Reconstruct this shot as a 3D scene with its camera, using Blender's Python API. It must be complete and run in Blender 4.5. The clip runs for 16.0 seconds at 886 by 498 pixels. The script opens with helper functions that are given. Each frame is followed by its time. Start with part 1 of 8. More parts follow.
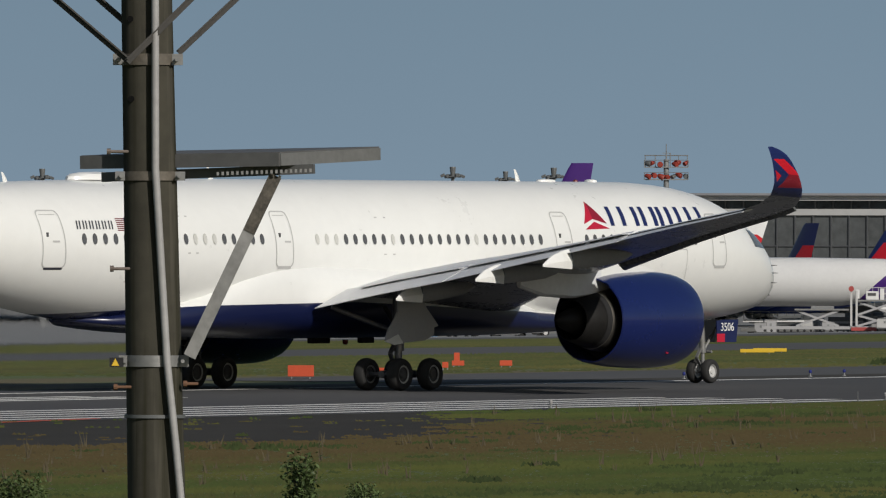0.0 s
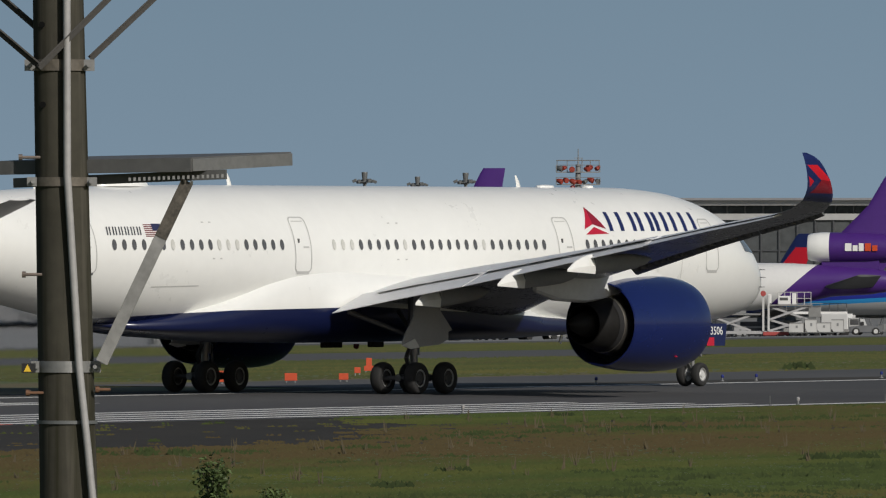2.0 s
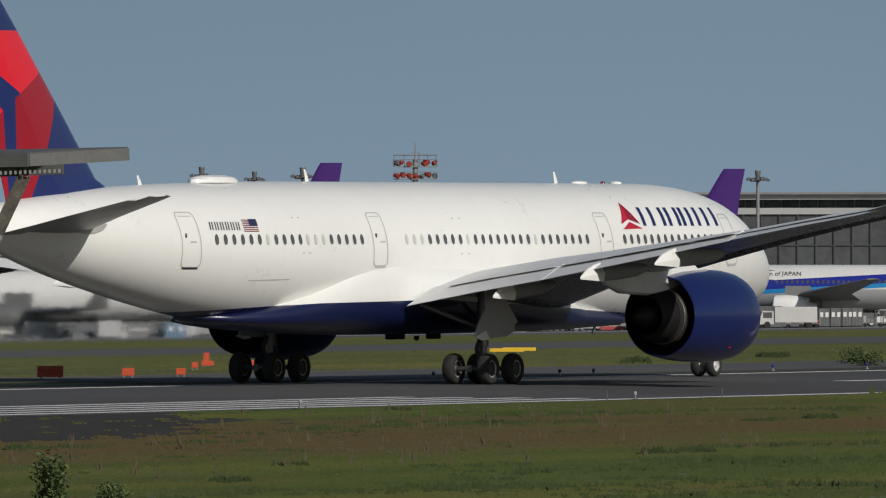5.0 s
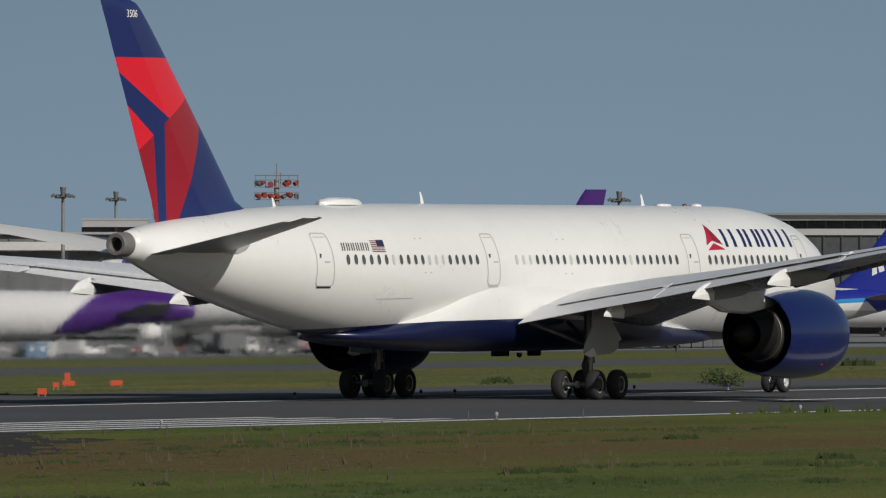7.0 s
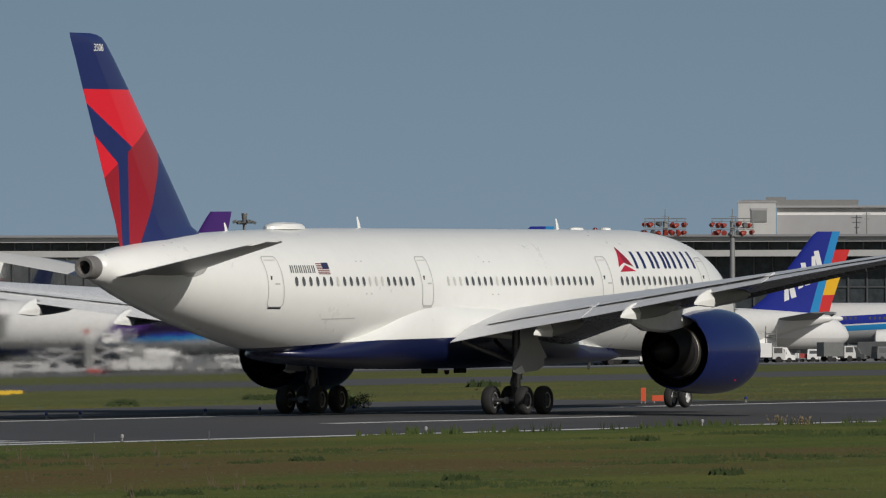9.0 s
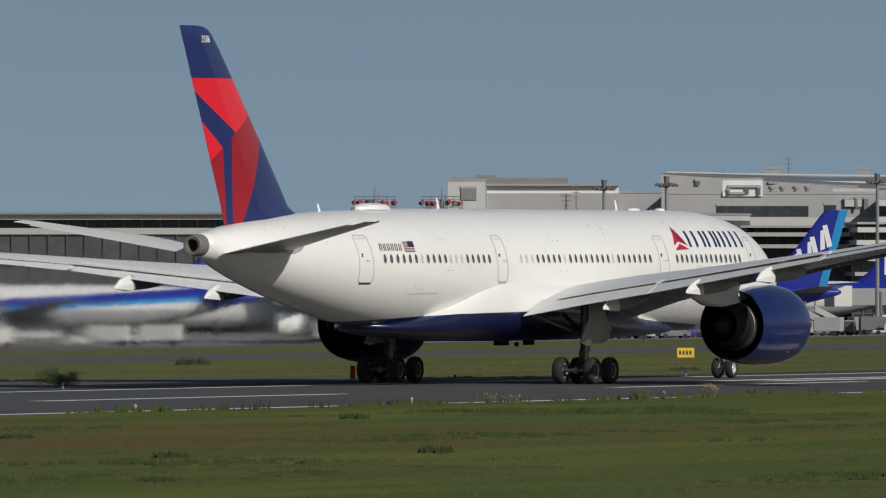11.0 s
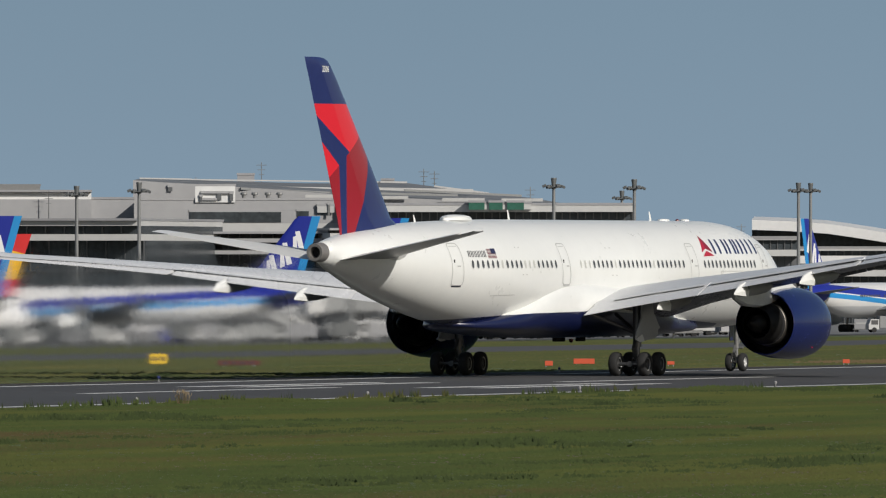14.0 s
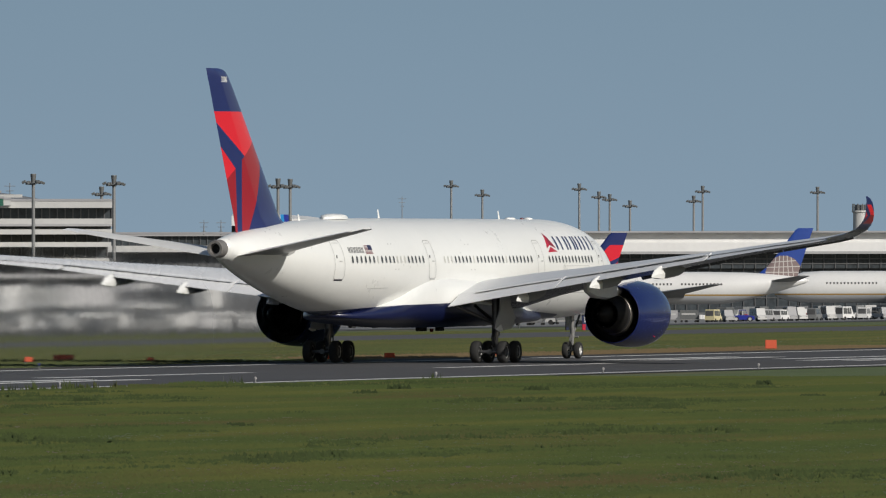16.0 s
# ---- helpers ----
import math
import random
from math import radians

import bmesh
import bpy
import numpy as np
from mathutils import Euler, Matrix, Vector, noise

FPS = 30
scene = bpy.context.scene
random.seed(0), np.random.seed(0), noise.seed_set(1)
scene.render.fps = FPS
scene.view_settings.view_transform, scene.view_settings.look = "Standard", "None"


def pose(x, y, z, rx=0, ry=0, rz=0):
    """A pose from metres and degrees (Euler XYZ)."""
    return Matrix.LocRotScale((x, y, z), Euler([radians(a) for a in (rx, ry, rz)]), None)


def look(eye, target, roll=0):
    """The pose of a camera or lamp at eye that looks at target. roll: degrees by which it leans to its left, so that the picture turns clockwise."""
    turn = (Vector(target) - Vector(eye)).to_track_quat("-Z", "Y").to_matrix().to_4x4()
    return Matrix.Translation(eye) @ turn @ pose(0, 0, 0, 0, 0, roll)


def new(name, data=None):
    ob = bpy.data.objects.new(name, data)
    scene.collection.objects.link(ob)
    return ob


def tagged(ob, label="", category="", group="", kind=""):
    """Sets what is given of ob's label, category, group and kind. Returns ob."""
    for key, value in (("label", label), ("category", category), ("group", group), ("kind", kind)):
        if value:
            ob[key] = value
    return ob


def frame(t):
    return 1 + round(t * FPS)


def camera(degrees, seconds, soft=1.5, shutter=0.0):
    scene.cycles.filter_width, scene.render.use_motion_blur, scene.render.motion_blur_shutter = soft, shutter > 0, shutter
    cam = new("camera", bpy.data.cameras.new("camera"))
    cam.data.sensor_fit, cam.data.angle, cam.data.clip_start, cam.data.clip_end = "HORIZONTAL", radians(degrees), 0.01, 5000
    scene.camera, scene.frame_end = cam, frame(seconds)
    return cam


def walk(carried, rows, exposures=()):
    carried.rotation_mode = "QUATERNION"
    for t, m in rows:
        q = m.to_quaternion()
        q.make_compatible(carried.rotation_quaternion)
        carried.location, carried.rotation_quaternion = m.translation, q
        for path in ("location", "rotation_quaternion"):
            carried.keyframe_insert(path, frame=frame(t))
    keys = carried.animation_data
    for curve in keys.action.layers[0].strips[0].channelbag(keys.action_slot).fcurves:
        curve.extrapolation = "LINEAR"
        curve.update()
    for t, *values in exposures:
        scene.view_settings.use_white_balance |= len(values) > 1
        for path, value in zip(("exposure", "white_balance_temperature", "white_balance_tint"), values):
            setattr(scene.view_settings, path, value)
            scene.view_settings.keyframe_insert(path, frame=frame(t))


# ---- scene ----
# The eye stands 6.34 m over the runway plane; the runway runs along +X, the terminals lie towards +Y.
EYE = Vector((0.0, 0.0, 6.34))
cam = camera(4.157, 16.0, soft=1.2)


def view(bearing, tilt, lean):
    b, e = radians(bearing), radians(tilt)
    way = Vector((math.cos(b) * math.cos(e), math.sin(b) * math.cos(e), math.sin(e)))
    return look(EYE, EYE + way * 100, lean)


PAN = [(0.0, 30.195, -0.068, 0.12), (0.5, 30.138, -0.065, 0.14), (1.0, 30.081, -0.055, 0.04), (1.5, 29.946, -0.047, 0.10),
       (2.0, 29.782, -0.043, 0.03), (2.5, 29.654, -0.045, 0.07), (3.0, 29.482, -0.046, 0.07), (5.5, 28.937, -0.058, -0.05),
       (6.0, 28.824, -0.034, -0.06), (6.5, 28.604, -0.004, -0.01), (7.0, 28.367, 0.028, 0.05), (7.5, 27.872, 0.118, 0.08),
       (8.0, 27.214, 0.146, 0.08), (8.5, 26.879, 0.147, 0.00), (11.0, 25.245, 0.026, 0.00), (11.5, 24.850, 0.027, 0.11),
       (12.0, 24.448, 0.018, 0.03), (12.5, 24.153, 0.016, -0.06), (13.0, 23.738, 0.021, -0.08), (13.5, 23.313, 0.031, -0.12),
       (14.0, 22.770, 0.054, -0.02), (14.5, 22.018, 0.068, -0.06), (15.0, 21.244, 0.051, -0.01), (15.5, 20.743, 0.045, -0.03),
       (16.0, 20.328, 0.033, -0.07)]
walk(cam, [(t, view(b, e, r)) for t, b, e, r in PAN], [(0.0, -0.03), (6.0, -0.05), (8.5, -0.08), (11.0, 0.0), (13.5, 0.12), (14.5, 0.18), (16.0, 0.18)])

# ---- light ----
SUN_TRAVEL, SUN_HEIGHT = 64.0, 28.0
world = bpy.data.worlds.new("sky")
scene.world = world
world.use_nodes = True
wn = world.node_tree
sky = wn.nodes.new("ShaderNodeTexSky")
sky.sky_type, sky.sun_disc = "NISHITA", False
sky.sun_elevation = radians(SUN_HEIGHT)
sky.sun_rotation = radians(90 - (SUN_TRAVEL + 180))
wn.nodes["Background"].inputs["Strength"].default_value = 0.05
wn.links.new(sky.outputs[0], wn.nodes["Background"].inputs["Color"])
sun = new("sun", bpy.data.lights.new("sun", "SUN"))
sun.data.energy, sun.data.angle, sun.data.color = 3.55, radians(0.6), (1.0, 0.95, 0.88)
sb, se = radians(SUN_TRAVEL), radians(SUN_HEIGHT)
sun.matrix_world = look((0, 0, 60), (math.cos(sb) * math.cos(se), math.sin(sb) * math.cos(se), 60 - math.sin(se)))


# ---- materials ----
def material(name, base, rough=0.6, metal=0.0, vary=0.12, scale=1.0, bump=0.0, spec=0.5, coat=0.0, island=0.0, fine=8.0, coord="Object"):
    """A painted or weathered surface: colour varied at two scales, roughness varied with it, fine relief."""
    m = bpy.data.materials.new(name)
    m.use_nodes = True
    nt = m.node_tree
    p = nt.nodes["Principled BSDF"]
    p.inputs["Metallic"].default_value = metal
    p.inputs["Specular IOR Level"].default_value = spec
    p.inputs["Coat Weight"].default_value = coat
    p.inputs["Coat Roughness"].default_value = 0.3
    tc = nt.nodes.new("ShaderNodeTexCoord")
    out = tc.outputs[coord]
    cols = []
    for k, d in ((scale, 4), (scale * fine, 6)):
        n = nt.nodes.new("ShaderNodeTexNoise")
        n.inputs["Scale"].default_value = k
        n.inputs["Detail"].default_value = d
        n.inputs["Roughness"].default_value = 0.6
        nt.links.new(out, n.inputs["Vector"])
        cols.append(n.outputs["Fac"])
    add = nt.nodes.new("ShaderNodeMath")
    add.operation = "ADD"
    nt.links.new(cols[0], add.inputs[0])
    nt.links.new(cols[1], add.inputs[1])
    last = add.outputs[0]
    if island:
        g = nt.nodes.new("ShaderNodeNewGeometry")
        mul = nt.nodes.new("ShaderNodeMath")
        mul.operation = "MULTIPLY_ADD"
        mul.inputs[1].default_value, mul.inputs[2].default_value = island, -island / 2
        nt.links.new(g.outputs["Random Per Island"], mul.inputs[0])
        a2 = nt.nodes.new("ShaderNodeMath")
        nt.links.new(mul.outputs[0], a2.inputs[0])
        nt.links.new(last, a2.inputs[1])
        last = a2.outputs[0]
    ramp = nt.nodes.new("ShaderNodeMapRange")
    ramp.inputs["From Min"].default_value, ramp.inputs["From Max"].default_value = 0.6, 1.4
    nt.links.new(last, ramp.inputs["Value"])
    mix = nt.nodes.new("ShaderNodeMix")
    mix.data_type = "RGBA"
    lo = [max(0, c * (1 - vary)) for c in base]
    hi = [min(1, c * (1 + vary)) for c in base]
    mix.inputs["A"].default_value, mix.inputs["B"].default_value = (*lo, 1), (*hi, 1)
    nt.links.new(ramp.outputs[0], mix.inputs["Factor"])
    nt.links.new(mix.outputs["Result"], p.inputs["Base Color"])
    rr = nt.nodes.new("ShaderNodeMapRange")
    rr.inputs["To Min"].default_value, rr.inputs["To Max"].default_value = max(0.02, rough * 0.85), min(1, rough * 1.15)
    nt.links.new(ramp.outputs[0], rr.inputs["Value"])
    nt.links.new(rr.outputs[0], p.inputs["Roughness"])
    if bump:
        b = nt.nodes.new("ShaderNodeBump")
        b.inputs["Strength"].default_value = 0.5
        b.inputs["Distance"].default_value = bump
        nt.links.new(cols[1], b.inputs["Height"])
        nt.links.new(b.outputs[0], p.inputs["Normal"])
    return m


class Paint:
    """Node helpers for livery: masks from half planes in a thing's own space, laid over a material's base colour."""

    def __init__(self, m):
        self.nt = m.node_tree
        self.p = self.nt.nodes["Principled BSDF"]
        tc = self.nt.nodes.new("ShaderNodeTexCoord")
        self.pos = tc.outputs["Object"]

    def math(self, op, a, b=None):
        n = self.nt.nodes.new("ShaderNodeMath")
        n.operation = op
        for i, v in enumerate((a, b)):
            if v is None:
                continue
            if isinstance(v, (int, float)):
                n.inputs[i].default_value = v
            else:
                self.nt.links.new(v, n.inputs[i])
        return n.outputs[0]

    def side(self, nx, ny, nz, c):
        """1 where n.p + c > 0."""
        n = self.nt.nodes.new("ShaderNodeVectorMath")
        n.operation = "DOT_PRODUCT"
        n.inputs[1].default_value = (nx, ny, nz)
        self.nt.links.new(self.pos, n.inputs[0])
        return self.math("GREATER_THAN", n.outputs["Value"], -c)

    def polygon(self, pts):
        """Mask of a convex polygon in x, z."""
        cx, cz = sum(a for a, b in pts) / len(pts), sum(b for a, b in pts) / len(pts)
        mask = None
        for (x0, z0), (x1, z1) in zip(pts, pts[1:] + pts[:1]):
            nx, nz = z1 - z0, -(x1 - x0)
            c = -(nx * x0 + nz * z0)
            if nx * cx + nz * cz + c < 0:
                nx, nz, c = -nx, -nz, -c
            s = self.side(nx, 0, nz, c)
            mask = s if mask is None else self.math("MULTIPLY", mask, s)
        return mask

    def lay(self, mask, colour):
        link = self.p.inputs["Base Color"].links[0]
        mix = self.nt.nodes.new("ShaderNodeMix")
        mix.data_type = "RGBA"
        self.nt.links.new(link.from_socket, mix.inputs["A"])
        mix.inputs["B"].default_value = (*colour, 1)
        self.nt.links.new(mask, mix.inputs["Factor"])
        self.nt.links.new(mix.outputs["Result"], self.p.inputs["Base Color"])


def streaks(m, dark, pale, stretch):
    """Run-off streaks down an upright surface: long thin stains, dark and pale."""
    nt = m.node_tree
    p = nt.nodes["Principled BSDF"]
    tc = nt.nodes.new("ShaderNodeTexCoord")
    for k, (col, lo, hi, off) in enumerate(((dark, 0.48, 0.66, 0.0), (pale, 0.56, 0.72, 9.0))):
        mp = nt.nodes.new("ShaderNodeMapping")
        mp.inputs["Scale"].default_value = stretch
        mp.inputs["Location"].default_value = (off, off, off)
        n = nt.nodes.new("ShaderNodeTexNoise")
        n.inputs["Scale"].default_value, n.inputs["Detail"].default_value = 1.0, 5
        r = nt.nodes.new("ShaderNodeMapRange")
        r.inputs["From Min"].default_value, r.inputs["From Max"].default_value = lo, hi
        r.inputs["To Max"].default_value = 0.85
        mix = nt.nodes.new("ShaderNodeMix")
        mix.data_type = "RGBA"
        nt.links.new(tc.outputs["Object"], mp.inputs["Vector"])
        nt.links.new(mp.outputs[0], n.inputs["Vector"])
        nt.links.new(n.outputs["Fac"], r.inputs["Value"])
        nt.links.new(r.outputs[0], mix.inputs["Factor"])
        nt.links.new(p.inputs["Base Color"].links[0].from_socket, mix.inputs["A"])
        mix.inputs["B"].default_value = (*col, 1)
        nt.links.new(mix.outputs["Result"], p.inputs["Base Color"])


NAVY, RED, DARK_RED = (0.012, 0.022, 0.11), (0.62, 0.012, 0.03), (0.27, 0.008, 0.022)
WHITE = (0.71, 0.715, 0.69)
M = {}
M["white"] = material("white_paint", WHITE, 0.32, vary=0.03, scale=0.25, spec=0.5, coat=0.2)
M["navy"] = material("navy_paint", (0.008, 0.014, 0.066), 0.22, vary=0.1, scale=0.4, coat=0.4)
M["logo_navy"] = material("logo_navy", (0.012, 0.02, 0.09), 0.35, vary=0.05)
M["logo_red"] = material("logo_red", (0.42, 0.012, 0.035), 0.35, vary=0.05)
M["logo_dark_red"] = material("logo_dark_red", (0.23, 0.010, 0.026), 0.35, vary=0.05)
M["wing_grey"] = material("wing_grey_paint", (0.64, 0.65, 0.655), 0.42, vary=0.08, scale=0.5, coat=0.1)
M["flap_grey"] = material("flap_grey_paint", (0.64, 0.645, 0.65), 0.4, vary=0.07, scale=0.8)
M["door_grey"] = material("gear_door_grey", (0.34, 0.345, 0.35), 0.45, vary=0.08, scale=1.0)
# wing grey again for downward faces, with the shade put into a darker colour
M["wing_under_shade"] = material("wing_underside_shade", (0.19, 0.195, 0.205), 0.28, vary=0.10, scale=0.6, fine=10)
M["shoulder"] = material("worn_shoulder_asphalt", (0.042, 0.039, 0.034), 0.95, vary=0.35, scale=0.12, fine=25, bump=0.006, spec=0.1)
M["far_shoulder"] = material("far_worn_shoulder_asphalt", (0.057, 0.053, 0.046), 0.95, vary=0.35, scale=0.12, fine=25, bump=0.006, spec=0.1)
M["seam"] = material("panel_seam_grey", (0.43, 0.43, 0.42), 0.6, vary=0.1)
M["tyre"] = material("tyre_rubber", (0.016, 0.016, 0.016), 0.85, vary=0.25, scale=4, bump=0.004)
M["hub"] = material("wheel_hub_metal", (0.07, 0.07, 0.07), 0.5, 0.4, vary=0.2, scale=5)
M["hub_pale"] = material("pale_nose_wheel_hub", (0.55, 0.55, 0.54), 0.45, 0.2, vary=0.15, scale=5)
M["rim"] = material("bright_wheel_rim", (0.36, 0.36, 0.355), 0.4, 0.5, vary=0.12, scale=4)
M["steel"] = material("strut_steel", (0.14, 0.14, 0.145), 0.4, 0.7, vary=0.2, scale=4)
M["dark_metal"] = material("dark_nozzle_metal", (0.010, 0.0095, 0.009), 0.6, 0.0, spec=0.2, vary=0.25, scale=2)
M["black"] = material("black_void", (0.01, 0.01, 0.011), 0.8, vary=0.2)
M["void"] = material("dark_socket", (0.004, 0.004, 0.004), 0.9, vary=0.2, spec=0.1)
M["titanium"] = material("titanium_nozzle", (0.30, 0.28, 0.25), 0.35, 0.9, vary=0.2, scale=2)
M["chrome_lip"] = material("polished_lip", (0.75, 0.75, 0.76), 0.18, 1.0, vary=0.05)
M["glass"] = material("cabin_window_glass", (0.085, 0.086, 0.088), 0.08, vary=0.3, scale=0.9, spec=0.7)
M["glass_shade"] = material("cabin_window_shade", (0.50, 0.50, 0.47), 0.4, vary=0.1)
M["asphalt"] = material("runway_asphalt", (0.072, 0.071, 0.072), 0.9, vary=0.25, scale=0.06, fine=30, bump=0.004, spec=0.15)
M["taxi"] = material("taxiway_asphalt", (0.088, 0.088, 0.088), 0.9, vary=0.2, scale=0.05, fine=25, spec=0.15)
M["concrete"] = material("apron_concrete", (0.17, 0.17, 0.165), 0.85, vary=0.15, scale=0.03, fine=20)
M["marking"] = material("runway_white_paint", (0.52, 0.52, 0.50), 0.7, vary=0.35, scale=0.5, fine=12)
M["orange"] = material("orange_board_paint", (0.48, 0.065, 0.02), 0.55, vary=0.1, scale=1)
M["yellow"] = material("yellow_sign_paint", (0.62, 0.40, 0.02), 0.5, vary=0.1, scale=1)
M["pole"] = material("weathered_pole_concrete", (0.046, 0.043, 0.033), 0.9, vary=0.3, scale=0.9, fine=14, bump=0.003, spec=0.2)
streaks(M["pole"], (0.020, 0.019, 0.009), (0.085, 0.078, 0.062), (14.0, 14.0, 0.55))
M["galv"] = material("galvanised_steel", (0.22, 0.22, 0.215), 0.5, 0.5, vary=0.18, scale=3, bump=0.001)
M["conduit"] = material("grey_conduit", (0.29, 0.285, 0.28), 0.55, vary=0.2, scale=2, fine=10)
M["rust"] = material("rusty_bolt", (0.13, 0.065, 0.035), 0.8, vary=0.3, scale=10)
M["mast"] = material("mast_grey", (0.20, 0.205, 0.205), 0.6, 0.3, vary=0.15)
M["lamp_dark"] = material("lamp_head_dark", (0.10, 0.105, 0.105), 0.5, vary=0.2)
M["lamp_orange"] = material("floodlight_dull_red", (0.24, 0.035, 0.022), 0.5, vary=0.15)
M["emblem_orange"] = material("emblem_orange", (0.50, 0.06, 0.015), 0.4, vary=0.08)
M["purple"] = material("purple_paint", (0.055, 0.016, 0.15), 0.35, vary=0.08, scale=0.4)
M["stripe_deep"] = material("deep_blue_paint", (0.014, 0.024, 0.24), 0.35, vary=0.08, scale=0.4)
M["cloth_white"] = material("white_panel_facade", (0.44, 0.44, 0.43), 0.6, vary=0.08, scale=0.08)
M["white_wall"] = material("white_coated_wall", (0.62, 0.62, 0.61), 0.6, vary=0.06, scale=0.1)
M["facade_grey"] = material("grey_panel_facade", (0.31, 0.31, 0.315), 0.7, vary=0.08, scale=0.06)
M["pale_yellow"] = material("pale_yellow_vehicle_paint", (0.50, 0.45, 0.27), 0.5, vary=0.08)
M["red_paint"] = material("dull_red_paint", (0.32, 0.05, 0.045), 0.5, vary=0.12)
M["blue_cabin"] = material("blue_cabin_paint", (0.085, 0.15, 0.23), 0.6, vary=0.1)
M["facade_dark"] = material("dark_band_facade", (0.10, 0.104, 0.11), 0.6, vary=0.2, scale=0.08)
M["roof"] = material("roof_grey_metal", (0.30, 0.30, 0.31), 0.5, 0.2, vary=0.1, scale=0.05)
# base colour raised: reflected sky and inside light are mixed into it
M["hall_glass"] = material("hall_glass_sky_tint", (0.088, 0.094, 0.096), 0.15, vary=0.3, scale=0.10, spec=0.35)
M["bld_glass"] = material("facade_glass", (0.046, 0.054, 0.060), 0.2, vary=0.5, scale=0.12, spec=0.22)
M["green_glass"] = material("green_glass", (0.03, 0.11, 0.08), 0.2, vary=0.2, scale=0.3)
M["mullion"] = material("mullion_grey", (0.075, 0.078, 0.082), 0.5, vary=0.1)
M["flag_canton"] = material("flag_canton", (0.02, 0.025, 0.07), 0.5, vary=0.05)
M["ink"] = material("dark_lettering", (0.03, 0.03, 0.04), 0.5, vary=0.05)




# ---- mesh helpers ----
def part(name, bm, mat, parent=None, label="", smooth=False, m=None):
    me = bpy.data.meshes.new(name)
    bmesh.ops.recalc_face_normals(bm, faces=bm.faces)
    bm.to_mesh(me)
    bm.free()
    for q in (mat if isinstance(mat, (list, tuple)) else [mat]):
        me.materials.append(q)
    if smooth:
        me.shade_smooth()
        if smooth != "all":
            me.set_sharp_from_angle(angle=radians(32))
    ob = new(name, me)
    if parent is not None:
        ob.parent = parent
    if m is not None:
        ob.matrix_basis = m
    if label:
        ob["label"] = label
    return ob


def share(name, me, parent, m=None, label=""):
    ob = new(name, me)
    ob.parent = parent
    if m is not None:
        ob.matrix_basis = m
    if label:
        ob["label"] = label
    return ob


def thing(name, label, category, m=None, group="", kind=""):
    ob = new(name)
    ob.empty_display_size = 0.2
    if m is not None:
        ob.matrix_basis = m
    return tagged(ob, label, category, group, kind)


def box(bm, x0, x1, y0, y1, z0, z1, m=None, bevel=0.0):
    r = bmesh.ops.create_cube(bm, size=1.0)
    for v in r["verts"]:
        v.co = Vector(((x0 + x1) / 2 + v.co.x * (x1 - x0), (y0 + y1) / 2 + v.co.y * (y1 - y0), (z0 + z1) / 2 + v.co.z * (z1 - z0)))
    if bevel:
        es = list({e for v in r["verts"] for e in v.link_edges})
        b = bmesh.ops.bevel(bm, geom=es, offset=bevel, segments=2, affect="EDGES", profile=0.5)
        vs = b["verts"]
        if m is not None:
            for v in {v for f in b["faces"] for v in f.verts} | {v for v in r["verts"] if v.is_valid}:
                v.co = m @ v.co
        return bm
    if m is not None:
        for v in r["verts"]:
            v.co = m @ v.co
    return bm


def rings(bm, loops, close=True, cap=True):
    """Skin a row of rings, each a list of points."""
    rows = [[bm.verts.new(p) for p in lp] for lp in loops]
    n = len(rows[0])
    for a, b in zip(rows, rows[1:]):
        for i in range(n if close else n - 1):
            j = (i + 1) % n
            bm.faces.new((a[i], a[j], b[j], b[i]))
    if cap and close:
        bm.faces.new(rows[0])
        bm.faces.new(list(reversed(rows[-1])))
    return bm


def rod(bm, a, b, r0, r1=None, n=10, cap=True):
    a, b = Vector(a), Vector(b)
    r1 = r0 if r1 is None else r1
    w = (b - a).normalized()
    u = w.orthogonal().normalized()
    v = w.cross(u)
    loops = []
    for p, r in ((a, r0), (b, r1)):
        loops.append([p + (u * math.cos(k * 2 * math.pi / n) + v * math.sin(k * 2 * math.pi / n)) * r for k in range(n)])
    return rings(bm, loops, cap=cap)


def bar(bm, a, b, w, h):
    """A rectangular bar from a to b, w wide across and h high."""
    a, b = Vector(a), Vector(b)
    d = (b - a).normalized()
    s = d.cross(Vector((0, 0, 1)))
    s = Vector((1, 0, 0)) if s.length < 1e-4 else s.normalized()
    u = s.cross(d)
    loops = [[p + s * (i * w / 2) + u * (j * h / 2) for i, j in ((-1, -1), (1, -1), (1, 1), (-1, 1))] for p in (a, b)]
    return rings(bm, loops)


def turned(bm, profile, axis="x", centre=(0, 0, 0), n=32, cap=False, flat=None):
    """A body of revolution about x (or y): profile of (along, radius)."""
    c = Vector(centre)
    loops = []
    for s, r in profile:
        lp = []
        for k in range(n):
            a = 2 * math.pi * k / n
            y, z = r * math.cos(a), r * math.sin(a)
            lp.append(c + (Vector((s, y, z)) if axis == "x" else Vector((y, s, z)) if axis == "y" else Vector((y, z, s))))
        loops.append(lp)
    return rings(bm, loops, cap=cap)


def prism(bm, pts, y0, y1):
    """A polygon in x, z pulled from y0 to y1."""
    return rings(bm, [[Vector((x, y, z)) for x, z in pts] for y in (y0, y1)])


def polar(bearing, dist, z=0.0):
    b = radians(bearing)
    return Vector((dist * math.cos(b), dist * math.sin(b), z))


def up(elev, dist):
    return EYE.z + dist * math.tan(radians(elev))


def land(x, y):
    """Height of the ground: level round the runway, falling gently to the aprons, with a dip before the near stands."""
    z = -5.7 * min(1.0, max(0.0, (y - 300.0) / 430.0))
    return z - 0.9 * min(1.0, max(0.0, (y - 700.0) / 40.0)) * min(1.0, max(0.0, (1600.0 - x) / 50.0))


